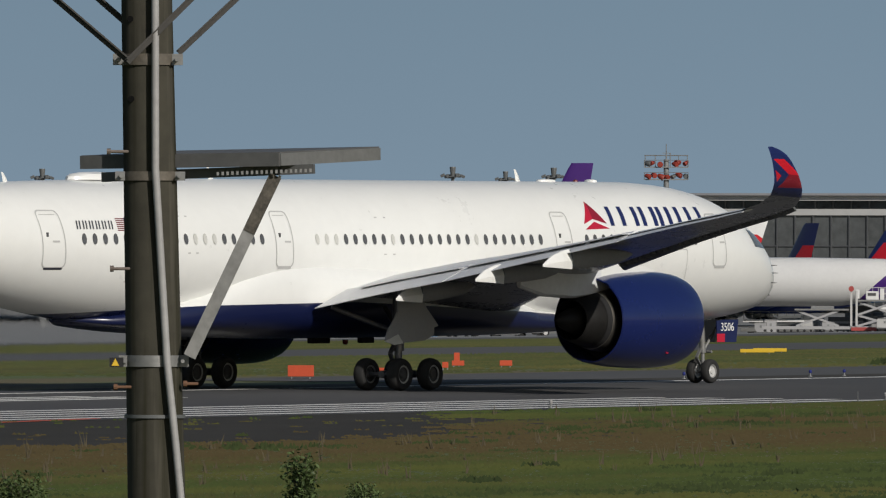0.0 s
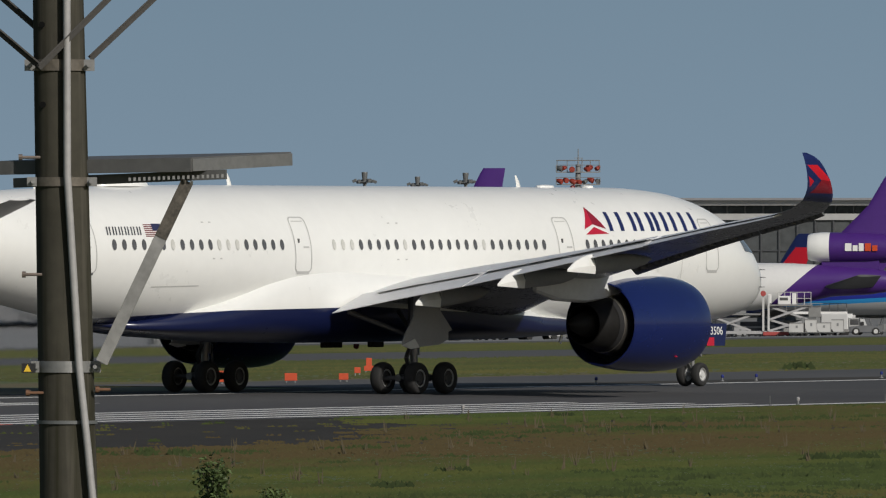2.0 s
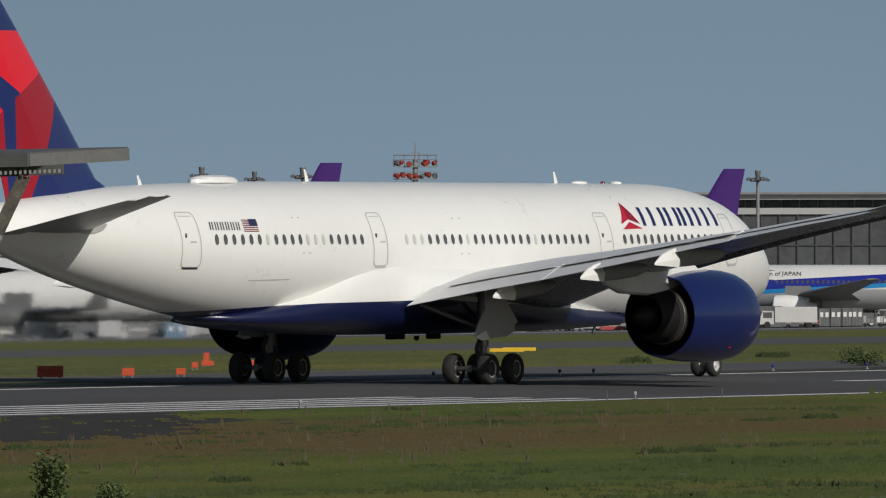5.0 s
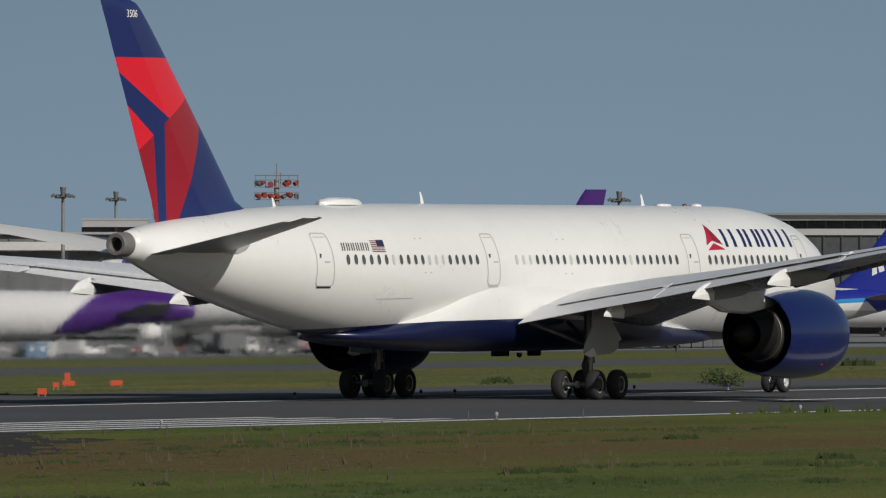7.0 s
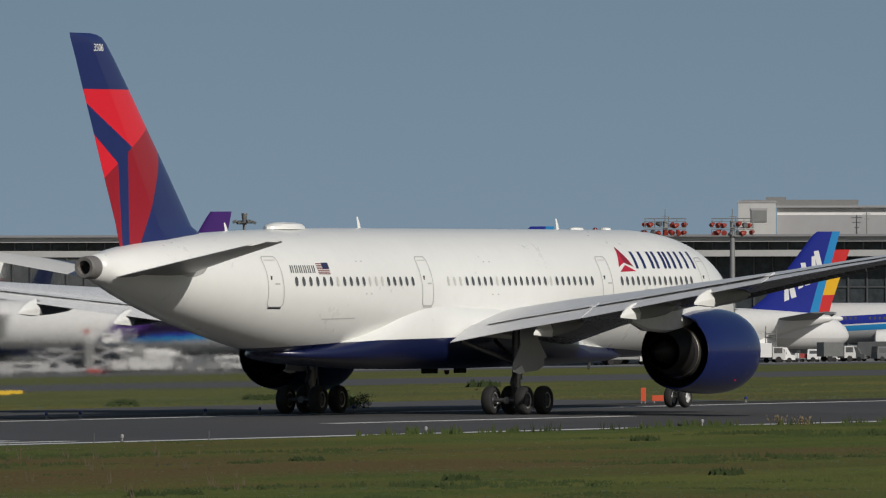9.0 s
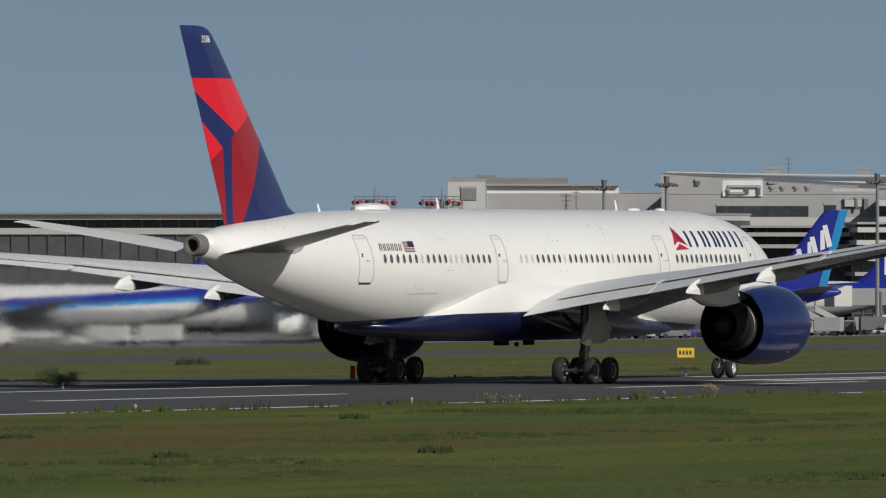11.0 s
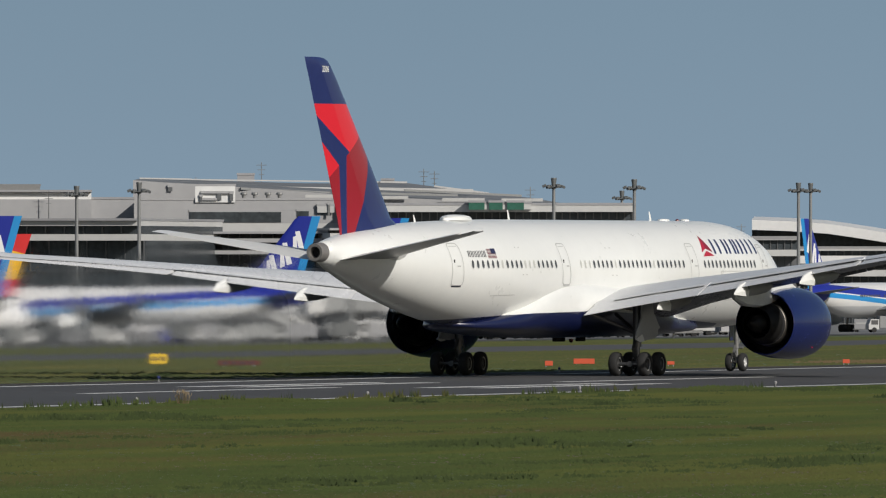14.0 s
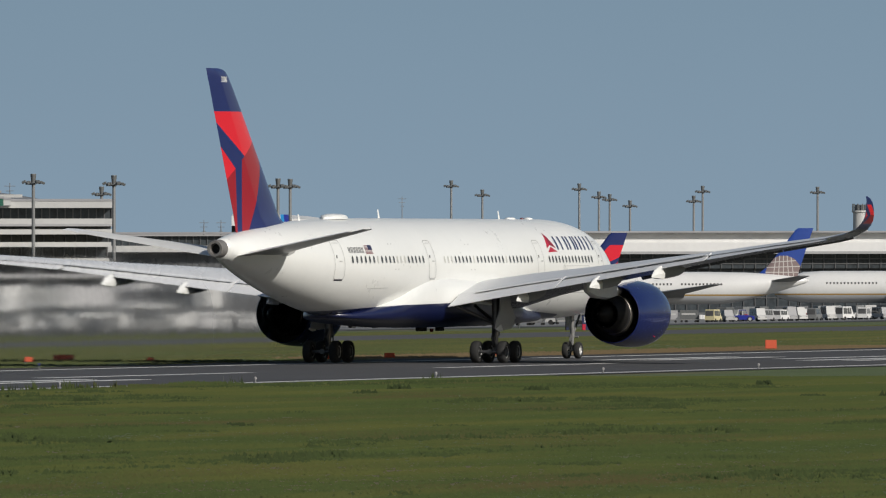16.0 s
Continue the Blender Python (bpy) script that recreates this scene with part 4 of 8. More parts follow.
    rod(bm, (28.66, -0.5, 0.52), (28.66, 0.5, 0.52), 0.07, n=10)
    part("strut", bm, M["galv"], g, smooth=True)
    bm = bmesh.new()
    rod(bm, (28.75, 0, 1.45), (30.0, 0, 2.7), 0.07, n=8)
    bar(bm, (28.5, 0, 0.75), (28.2, 0, 1.1), 0.14, 0.06)
    bar(bm, (28.2, 0, 1.1), (28.5, 0, 1.5), 0.14, 0.06)
    rod(bm, (28.9, -0.3, 1.35), (28.9, 0.3, 1.35), 0.06, n=8)
    part("drag_stay", bm, M["galv"], g, smooth=True)
    for s in (-1, 1):
        bm = bmesh.new()
        prism(bm, [(28.9, 2.72), (30.5, 2.72), (30.35, 1.75), (28.95, 1.75)], s * 0.52, s * 0.56)
        d = part("gear_door", bm, M["navy"], g, "navy nose gear door with red corner")
        bm = bmesh.new()
        prism(bm, [(28.93, 1.76), (29.5, 1.76), (29.5, 2.12), (28.92, 2.12)], s * 0.5605, s * 0.566)
        part("door_patch", bm, M["logo_red"], d, "red patch")
        cu = bpy.data.curves.new("fleet_number", "FONT")
        cu.body, cu.size, cu.align_x, cu.extrude = "3506", 0.5, "CENTER", 0.004
        tmp = new("number_tmp", cu)
        me = bpy.data.meshes.new_from_object(tmp)
        bpy.data.objects.remove(tmp)
        me.materials.clear()
        me.materials.append(M["white"])
        ob = new("fleet_number", me)
        ob.parent = d
        ob.matrix_basis = Matrix.Translation((29.68, s * 0.567, 2.24)) @ (Matrix.Rotation(math.pi / 2, 4, "X") if s < 0 else Matrix.Rotation(math.pi, 4, "Z") @ Matrix.Rotation(math.pi / 2, 4, "X"))
        ob["label"] = "white fleet number"
        add_wheel(g, nw, 28.66, s * 0.38, 0.52, 0.52)
    # roof fittings
    bm = bmesh.new()
    loops = []
    for k, (sx, sz) in enumerate(((1.0, 0.0), (0.97, 0.15), (0.85, 0.27), (0.5, 0.36), (0.05, 0.38))):
        loops.append([Vector((-13.2 + 1.75 * sx * math.cos(t), 0.62 * sx * math.sin(t), 8.50 + sz * 0.86)) for t in (2 * math.pi * q / 24 for q in range(24))])
    rings(bm, loops)
    part("radome", bm, M["white"], a, "white satellite antenna dome", smooth=True)
    for x, hgt in ((-18.85, 0.42), (-5.6, 0.52), (15.35, 0.5)):
        bm = bmesh.new()
        loops = []
        zt = 8.58 if x > -10 else 8.36
        for z, c, o in ((-0.1, 0.34, 0.0), (hgt * 0.5, 0.24, -0.12), (hgt, 0.12, -0.26)):
            loops.append([Vector((x + o + dx * c, dy, zt + z)) for dx, dy in ((0.5, 0), (0.1, 0.03), (-0.5, 0), (0.1, -0.03))])
        rings(bm, loops)
        part("blade_antenna", bm, M["white"], a, "white blade antenna")
    for x, l in ((17.3, 0.6), (20.5, 0.25)):
        bm = bmesh.new()
        loops = [[Vector((x + l * s_ * math.cos(t), 0.3 * s_ * math.sin(t), 8.55 + z)) for t in (2 * math.pi * q / 14 for q in range(14))] for s_, z in ((1, 0), (0.9, 0.10), (0.3, 0.14))]
        rings(bm, loops)
        part("roof_antenna", bm, M["white"], a)
    # belly fittings and lights
    for x0, x1 in ((1.0, 2.2), (4.4, 5.2)):
        bm = bmesh.new()
        box(bm, x0, x1, -0.16, 0.16, 1.86, 2.12, bevel=0.05)
        part("belly_fitting", bm, M["black"], a, "black fitting under the belly")
    for z, d in ((1.89, -1), (8.58, 1)):
        x = 3.4 if d < 0 else 19.4
        bm = bmesh.new()
        turned(bm, [(z - d * 0.12, 0.12), (z, 0.12), (z + d * 0.07, 0.09), (z + d * 0.10, 0.02)], "z", (x, 0, 0), 12, cap=True)
        part("beacon", bm, M["beacon"], a, "red anti-collision beacon", smooth=True)
    bm = bmesh.new()
    bar(bm, (18.2, -0.3, 2.4), (18.0, -0.3, 1.95), 0.05, 0.16)
    part("drain_mast", bm, M["white"], a, "small white drain mast")
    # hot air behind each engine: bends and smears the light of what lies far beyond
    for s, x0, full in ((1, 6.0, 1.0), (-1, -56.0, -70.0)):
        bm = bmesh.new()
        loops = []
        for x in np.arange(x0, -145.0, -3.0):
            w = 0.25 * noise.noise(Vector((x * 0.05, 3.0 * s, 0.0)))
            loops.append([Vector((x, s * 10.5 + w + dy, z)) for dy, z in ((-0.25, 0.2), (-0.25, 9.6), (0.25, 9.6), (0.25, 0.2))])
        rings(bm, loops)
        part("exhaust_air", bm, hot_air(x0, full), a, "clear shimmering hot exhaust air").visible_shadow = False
    return a


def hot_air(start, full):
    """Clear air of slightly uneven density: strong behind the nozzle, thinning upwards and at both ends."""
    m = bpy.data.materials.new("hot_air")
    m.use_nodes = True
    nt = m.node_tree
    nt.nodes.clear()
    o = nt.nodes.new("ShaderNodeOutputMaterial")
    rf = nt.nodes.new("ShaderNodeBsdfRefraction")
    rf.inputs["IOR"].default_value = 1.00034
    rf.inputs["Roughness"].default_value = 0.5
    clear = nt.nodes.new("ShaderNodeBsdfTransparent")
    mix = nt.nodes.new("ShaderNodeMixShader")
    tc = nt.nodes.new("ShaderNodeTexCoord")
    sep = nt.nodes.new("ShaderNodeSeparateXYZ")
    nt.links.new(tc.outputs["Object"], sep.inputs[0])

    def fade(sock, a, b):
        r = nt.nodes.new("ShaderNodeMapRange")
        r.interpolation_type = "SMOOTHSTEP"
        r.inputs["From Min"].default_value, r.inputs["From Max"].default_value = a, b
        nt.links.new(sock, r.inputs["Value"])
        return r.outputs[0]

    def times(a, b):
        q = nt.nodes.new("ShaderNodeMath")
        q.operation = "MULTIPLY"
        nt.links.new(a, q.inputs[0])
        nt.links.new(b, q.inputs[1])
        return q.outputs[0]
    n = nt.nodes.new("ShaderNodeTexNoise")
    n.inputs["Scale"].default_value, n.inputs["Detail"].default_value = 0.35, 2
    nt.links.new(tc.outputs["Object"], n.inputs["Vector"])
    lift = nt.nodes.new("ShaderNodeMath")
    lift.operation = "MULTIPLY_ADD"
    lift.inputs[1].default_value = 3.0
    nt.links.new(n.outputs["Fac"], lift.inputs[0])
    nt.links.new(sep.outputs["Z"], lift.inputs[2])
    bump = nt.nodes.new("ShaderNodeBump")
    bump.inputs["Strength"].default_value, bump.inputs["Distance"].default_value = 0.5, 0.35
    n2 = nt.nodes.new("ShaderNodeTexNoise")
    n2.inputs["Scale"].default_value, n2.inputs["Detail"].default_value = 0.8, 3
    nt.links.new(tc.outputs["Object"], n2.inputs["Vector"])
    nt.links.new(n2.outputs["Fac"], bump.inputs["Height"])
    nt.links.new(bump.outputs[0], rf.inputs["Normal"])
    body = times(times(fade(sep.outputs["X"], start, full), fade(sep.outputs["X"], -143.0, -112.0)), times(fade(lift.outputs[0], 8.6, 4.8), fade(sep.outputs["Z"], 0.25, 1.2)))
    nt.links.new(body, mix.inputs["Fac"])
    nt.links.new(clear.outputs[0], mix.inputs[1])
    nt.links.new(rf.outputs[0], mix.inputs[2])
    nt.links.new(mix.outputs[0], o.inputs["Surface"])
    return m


M["flag_red"] = material("flag_red_paint", (0.16, 0.04, 0.045), 0.5, vary=0.1)
M["fairing_shade"] = material("fairing_shade_grey", (0.24, 0.245, 0.25), 0.45, vary=0.1, scale=0.8)
M["cowl"] = material("engine_cowl_blue", (0.006, 0.013, 0.080), 0.25, vary=0.08, scale=0.5, coat=0.5)
M["cowl"].node_tree.nodes["Principled BSDF"].inputs["Coat Roughness"].default_value = 0.05
M["exhaust_grey"] = material("exhaust_ring_grey", (0.20, 0.19, 0.18), 0.5, 0.3, vary=0.2, scale=2)
# tailplane colour for its underside, darkened to hold the shade there
M["tail_under_shade"] = material("tailplane_underside_shade", (0.125, 0.128, 0.132), 0.35, vary=0.1, scale=0.6)
M["tailplane"] = material("tailplane_paint", (0.62, 0.62, 0.60), 0.4, vary=0.05, scale=0.5)
M["tip"] = livery_tip()
M["beacon"] = material("beacon_red_lens", (0.12, 0.014, 0.014), 0.2, vary=0.1)
AIRLINER = build_airliner()


# ---- the utility pole near the eye ----
def build_pole():
    d, b0 = 70.0, 31.556
    k = d / 21602.0
    base = polar(b0, d)
    right = Vector((math.sin(radians(b0)), -math.cos(radians(b0)), 0))
    away = Vector((math.cos(radians(b0)), math.sin(radians(b0)), 0))
    zmid = 6.34 - d * math.tan(radians(0.068))

    def at(x, y, depth=0.0):
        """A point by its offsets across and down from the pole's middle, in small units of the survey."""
        return base + right * ((x - 272) * k) + away * depth + Vector((0, 0, zmid + (441 - y) * k))
    p = thing("utility_pole", "weathered dark concrete utility pole with crossarm and grey conduit", "pole")
    bm = bmesh.new()
    loops = []
    slope = 19.0 / 882

    def mid(y):
        return 260 + slope * y
    for y in (-420, 0, 300, 600, 882, 1300, 1700, 2372):
        r = (45 + 6.0 * y / 882) * k
        c = at(mid(y), y)
        loops.append([c + right * r * math.cos(t) + away * r * math.sin(t) for t in (2 * math.pi * q / 28 for q in range(28))])
    rings(bm, loops)
    part("shaft", bm, M["pole"], p, smooth=True)
    # climbing sockets
    for x, y in ((231, 36), (233, 177)):
        bm = bmesh.new()
        c = at(x, y, -0.158)
        rod(bm, c + away * 0.03, c - away * 0.012, 0.018, n=12)
        part("socket", bm, M["void"], p)
    # conduit down the face
    bm = bmesh.new()
    pts = [(275, -400), (275, 0), (276, 300), (284, 430), (297, 640), (312, 780), (322, 882), (360, 1300)]
    rings(bm, [[at(x, y, -0.19) + (right * math.cos(t) + away * math.sin(t)) * 6.8 * k for t in (2 * math.pi * q / 12 for q in range(12))] for x, y in pts])
    part("conduit", bm, M["conduit"], p, "grey plastic conduit", smooth=True)
    # collars
    for y, h, w, mat in ((107, 20, 60, "clamp"), (313, 16, 62, "clamp"), (640, 20, 58, "galv"), (738, 6, 54, "lamp_dark")):
        bm = bmesh.new()
        c0, c1 = at(mid(y), y - h / 2), at(mid(y), y + h / 2)
        rod(bm, c0, c1, (49 + 6.0 * y / 882) * k, n=28)
        q = part("collar", bm, M[mat], p, "metal clamp round the pole", smooth=True)
        if y != 738:
            for s in (-1, 1):
                bm = bmesh.new()
                e0 = at(mid(y) + s * 48, y, -0.05)
                box(bm, -0.045, 0.045, -0.03, 0.03, -h / 2 * k, h / 2 * k, Matrix.Translation(e0) @ Matrix.Rotation(radians(b0 - 90), 4, "Z"))
                rod(bm, e0 - away * 0.09 + right * s * 0.01, e0 + away * 0.07 + right * s * 0.01, 0.012, n=8)
                part("clamp_lug", bm, M["galv"], q)
    # upper braces
    for (x0, y0), (x1, y1), dp in (((228, 110), (-90, -160), -0.16), ((222, 40), (-20, -170), 0.14), ((226, 112), (470, -130), -0.2), ((316, 95), (560, -135), 0.1)):
        bm = bmesh.new()
        bar(bm, at(x0, y0, dp), at(x1, y1, dp), 0.012, 0.036)
        bar(bm, at(x0, y0 - 5, dp - 0.02), at(x1, y1 - 5, dp - 0.02), 0.045, 0.008)
        part("brace", bm, M["brace"], p, "angled steel brace")
    # shelf: two channels and a sheet on top, reaching out from the pole
    bm = bmesh.new()
    bar(bm, at(144, 289, 0.22), at(495, 284, -0.30), 0.03, 0.075)
    part("shelf_edge", bm, M["shelf"], p, "dark grey steel channel")
    bm = bmesh.new()
    bar(bm, at(495, 284, -0.30), at(675, 272, 0.55), 0.02, 0.070)
    part("shelf_end", bm, M["galv"], p, "pale steel end plate")
    bm = bmesh.new()
    rings(bm, [[at(*q) + Vector((0, 0, dz)) for q in ((144, 279, 0.22), (495, 273, -0.30), (675, 261, 0.55), (320, 268, 1.0))] for dz in (0.0, 0.008)])
    part("shelf_top", bm, M["shelf"], p, "thin steel shelf plate")
    bm = bmesh.new()
    bar(bm, at(182, 315, 0.17), at(556, 300, -0.20), 0.04, 0.055)
    part("crossarm", bm, M["shelf"], p, "dark steel crossarm")
    for i in range(20):
        bm = bmesh.new()
        c = at(386 + i * 8.6, 309 - i * 0.33, -0.275)
        box(bm, -0.007, 0.007, -0.004, 0.004, -0.010, 0.010, Matrix.Translation(c) @ Matrix.Rotation(radians(b0 - 90), 4, "Z"))
        part("slot", bm, M["galv"], p)
    bm = bmesh.new()
    bar(bm, at(488, 312, -0.22), at(337, 632, -0.16), 0.012, 0.072)
    bar(bm, at(496, 312, -0.20), at(345, 632, -0.14), 0.05, 0.012)
    strut = part("strut", bm, M["strut"], p, "flat steel strut under the shelf")
    # shadow of the slotted steel above, laid on the strut as a dark film
    bm = bmesh.new()
    bar(bm, at(488, 312, -0.2275), at(441, 412, -0.2094), 0.004, 0.0722)
    part("shadow_film", bm, M["strut_shadow"], strut, "dark mottled film for the slotted shadow on the strut")
    # step bolts
    for x0, x1, y in ((192, 238, 270), (198, 242, 477), (205, 243, 686), (328, 352, 680)):
        bm = bmesh.new()
        rod(bm, at(x0, y, -0.1), at(x1, y, -0.08), 0.009, n=8)
        rod(bm, at(x0 - 2, y, -0.1), at(x0 + 5, y, -0.1), 0.018, n=8)
        part("step_bolt", bm, M["rust" if y > 660 else "bolt_grey"], p, "rusty step bolt" if y > 660 else "dull grey step bolt")
    bm = bmesh.new()
    box(bm, -0.04, 0.04, -0.006, 0.006, -0.027, 0.027, Matrix.Translation(at(208, 642, -0.17)) @ Matrix.Rotation(radians(b0 - 90), 4, "Z"))
    tag = part("warning_tag", bm, M["black"], p, "black tag with yellow triangle")
    bm = bmesh.new()
    c = at(206, 642, -0.178)
    rings(bm, [[c + right * u + Vector((0, 0, v)) - away * w for u, v in ((-0.022, -0.02), (0.022, -0.02), (0, 0.022))] for w in (0, 0.003)])
    part("triangle", bm, M["yellow"], tag, "yellow triangle")


M["clamp"] = material("rust_stained_clamp", (0.12, 0.105, 0.085), 0.7, 0.3, vary=0.45, scale=6, fine=5, bump=0.001)
M["bolt_grey"] = material("dull_step_bolt", (0.16, 0.13, 0.11), 0.6, 0.4, vary=0.3, scale=10)
M["shelf"] = material("dark_painted_steel", (0.10, 0.10, 0.098), 0.6, 0.2, vary=0.2, scale=2, bump=0.001)
M["brace"] = material("weathered_brace_steel", (0.055, 0.052, 0.048), 0.7, 0.2, vary=0.3, scale=5, bump=0.001)
# dark mottled colour that draws the cast shadow on the strut
M["strut_shadow"] = material("mottled_shadow", (0.07, 0.062, 0.05), 0.8, vary=0.95, scale=14, fine=3, bump=0.002)
M["strut"] = material("pale_galvanised_strut", (0.29, 0.285, 0.275), 0.5, 0.4, vary=0.25, scale=2.5, bump=0.001)
build_pole()


# ---- grass: blades in clumps, thick along the near verge, thinner beyond the runway ----
def blade_material(name, base, dry, patch):
    m = material(name, base, 0.9, vary=0.20, scale=0.12, island=0.16, spec=0.2)
    nt = m.node_tree
    p = nt.nodes["Principled BSDF"]
    tc = nt.nodes.new("ShaderNodeTexCoord")
    mp = nt.nodes.new("ShaderNodeMapping")
    mp.inputs["Scale"].default_value = (0.4, 1.0, 0.0)
    n = nt.nodes.new("ShaderNodeTexNoise")
    n.inputs["Scale"].default_value, n.inputs["Detail"].default_value = patch, 5
    nt.links.new(tc.outputs["Object"], mp.inputs["Vector"])
    nt.links.new(mp.outputs[0], n.inputs["Vector"])
    # drier towards the shoulder beside the threshold, X under 470 and Y between 165 and 212
    sep = nt.nodes.new("ShaderNodeSeparateXYZ")
    nt.links.new(tc.outputs["Object"], sep.inputs[0])

    def rng(sock, a, b, c, d):
        r = nt.nodes.new("ShaderNodeMapRange")
        for key, v in (("From Min", a), ("From Max", b), ("To Min", c), ("To Max", d)):
            r.inputs[key].default_value = v
        nt.links.new(sock, r.inputs["Value"])
        return r.outputs[0]

    def op(kind, a, b):
        q = nt.nodes.new("ShaderNodeMath")
        q.operation = kind
        for i, v in enumerate((a, b)):
            if isinstance(v, (int, float)):
                q.inputs[i].default_value = v
            else:
                nt.links.new(v, q.inputs[i])
        return q.outputs[0]
    zone = op("MULTIPLY", rng(sep.outputs["X"], 345, 425, 1, 0), op("MULTIPLY", rng(sep.outputs["Y"], 166, 182, 0, 1), rng(sep.outputs["Y"], 203, 214, 1, 0)))
    g = nt.nodes.new("ShaderNodeNewGeometry")
    v = op("ADD", op("ADD", n.outputs["Fac"], op("MULTIPLY", zone, 0.40)), op("MULTIPLY", g.outputs["Random Per Island"], 0.16))
    fac = rng(v, 0.61, 0.92, 0, 1)
    mix = nt.nodes.new("ShaderNodeMix")
    mix.data_type = "RGBA"
    # broad bands of lighter, yellower growth
    mp2 = nt.nodes.new("ShaderNodeMapping")
    mp2.inputs["Scale"].default_value = (0.022, 0.13, 0.0)
    n2 = nt.nodes.new("ShaderNodeTexNoise")
    n2.inputs["Scale"].default_value, n2.inputs["Detail"].default_value = 1.0, 3
    nt.links.new(tc.outputs["Object"], mp2.inputs["Vector"])
    nt.links.new(mp2.outputs[0], n2.inputs["Vector"])
    band = nt.nodes.new("ShaderNodeMix")
    band.data_type = "RGBA"
    nt.links.new(p.inputs["Base Color"].links[0].from_socket, band.inputs["A"])
    band.inputs["B"].default_value = (base[0] * 1.5, base[1] * 1.2, base[2] * 1.15, 1)
    nt.links.new(rng(n2.outputs["Fac"], 0.47, 0.64, 0, 1), band.inputs["Factor"])
    nt.links.new(band.outputs["Result"], mix.inputs["A"])
    mix.inputs["B"].default_value = (*dry, 1)
    nt.links.new(fac, mix.inputs["Factor"])
    nt.links.new(mix.outputs["Result"], p.inputs["Base Color"])
    return m


def scatter_blades(name, label, pts, heights, widths, per, mat, seed):
    """Triangular blades, 'per' to a clump, all in one mesh."""
    rng = np.random.default_rng(seed)
    n = len(pts)
    P = np.repeat(pts, per, axis=0)
    h = np.repeat(heights, per) * rng.uniform(0.6, 1.15, n * per)
    w = np.repeat(widths, per) * rng.uniform(0.7, 1.2, n * per)
    spread = np.repeat(widths, per) * 2.2
    a = rng.uniform(0, 2 * np.pi, n * per)
    off = np.stack([np.cos(a) * spread * rng.uniform(0, 1, n * per), np.sin(a) * spread * rng.uniform(0, 1, n * per), np.zeros(n * per)], 1)
    c = P + off
    f = np.radians(-45) + rng.uniform(-0.45, 0.45, n * per)
    side = np.stack([np.cos(f), np.sin(f), np.zeros_like(f)], 1) * w[:, None] / 2
    lean, sway = rng.uniform(0.05, 0.4, n * per), rng.uniform(-0.3, 0.3, n * per)
    tip = np.stack([(-np.sin(f) * lean + np.cos(f) * sway) * h, (np.cos(f) * lean + np.sin(f) * sway) * h, h], 1)
    V = np.empty((n * per * 3, 3))
    V[0::3], V[1::3], V[2::3] = c - side, c + side, c + tip
    me = bpy.data.meshes.new(name)
    me.vertices.add(len(V))
    me.vertices.foreach_set("co", V.ravel())
    F = n * per
    me.loops.add(F * 3)
    me.loops.foreach_set("vertex_index", np.arange(F * 3))
    me.polygons.add(F)
    me.polygons.foreach_set("loop_start", np.arange(0, F * 3, 3))
    me.update(calc_edges=True)
    me.materials.append(mat)
    # soft shading: the sward is lit much like the ground it covers
    nrm = np.repeat(rng.normal(0, 0.04, (F, 3)), 3, axis=0) + np.array([0, 0, 1.0])
    nrm /= np.linalg.norm(nrm, axis=1)[:, None]
    me.normals_split_custom_set_from_vertices(nrm.tolist())
    return tagged(new(name, me), label, "grass", kind="stuff")


def wedge_points(n, r0, r1, b0, b1, seed, ymin=-1e9, ymax=1e9):
    rng = np.random.default_rng(seed)
    r = np.sqrt(rng.uniform(r0 * r0, r1 * r1, n))
    b = np.radians(rng.uniform(b0, b1, n))
    x, y = r * np.cos(b), r * np.sin(b)
    ok = (y > ymin) & (y < ymax)
    x, y = x[ok], y[ok]
    return np.stack([x, y, np.zeros_like(x)], 1)


def on_shoulder(p):
    """Bare worn asphalt with a ragged border and a few tufts left standing."""
    rough = np.array([noise.noise(Vector((x * 0.12, y * 0.35, 7.0))) + 0.5 * noise.noise(Vector((x * 0.5, y * 1.2, 3.0))) for x, y, _ in p])
    edge = np.minimum(p[:, 1] - 193.0, (376 - 1.75 * (217.5 - p[:, 1]) - p[:, 0]) * 0.5)
    chance = np.random.default_rng(31).uniform(0, 1, len(p))
    return (edge + 5.0 * rough > 0) & (chance > 0.01 + 0.12 * (rough > 0.5))


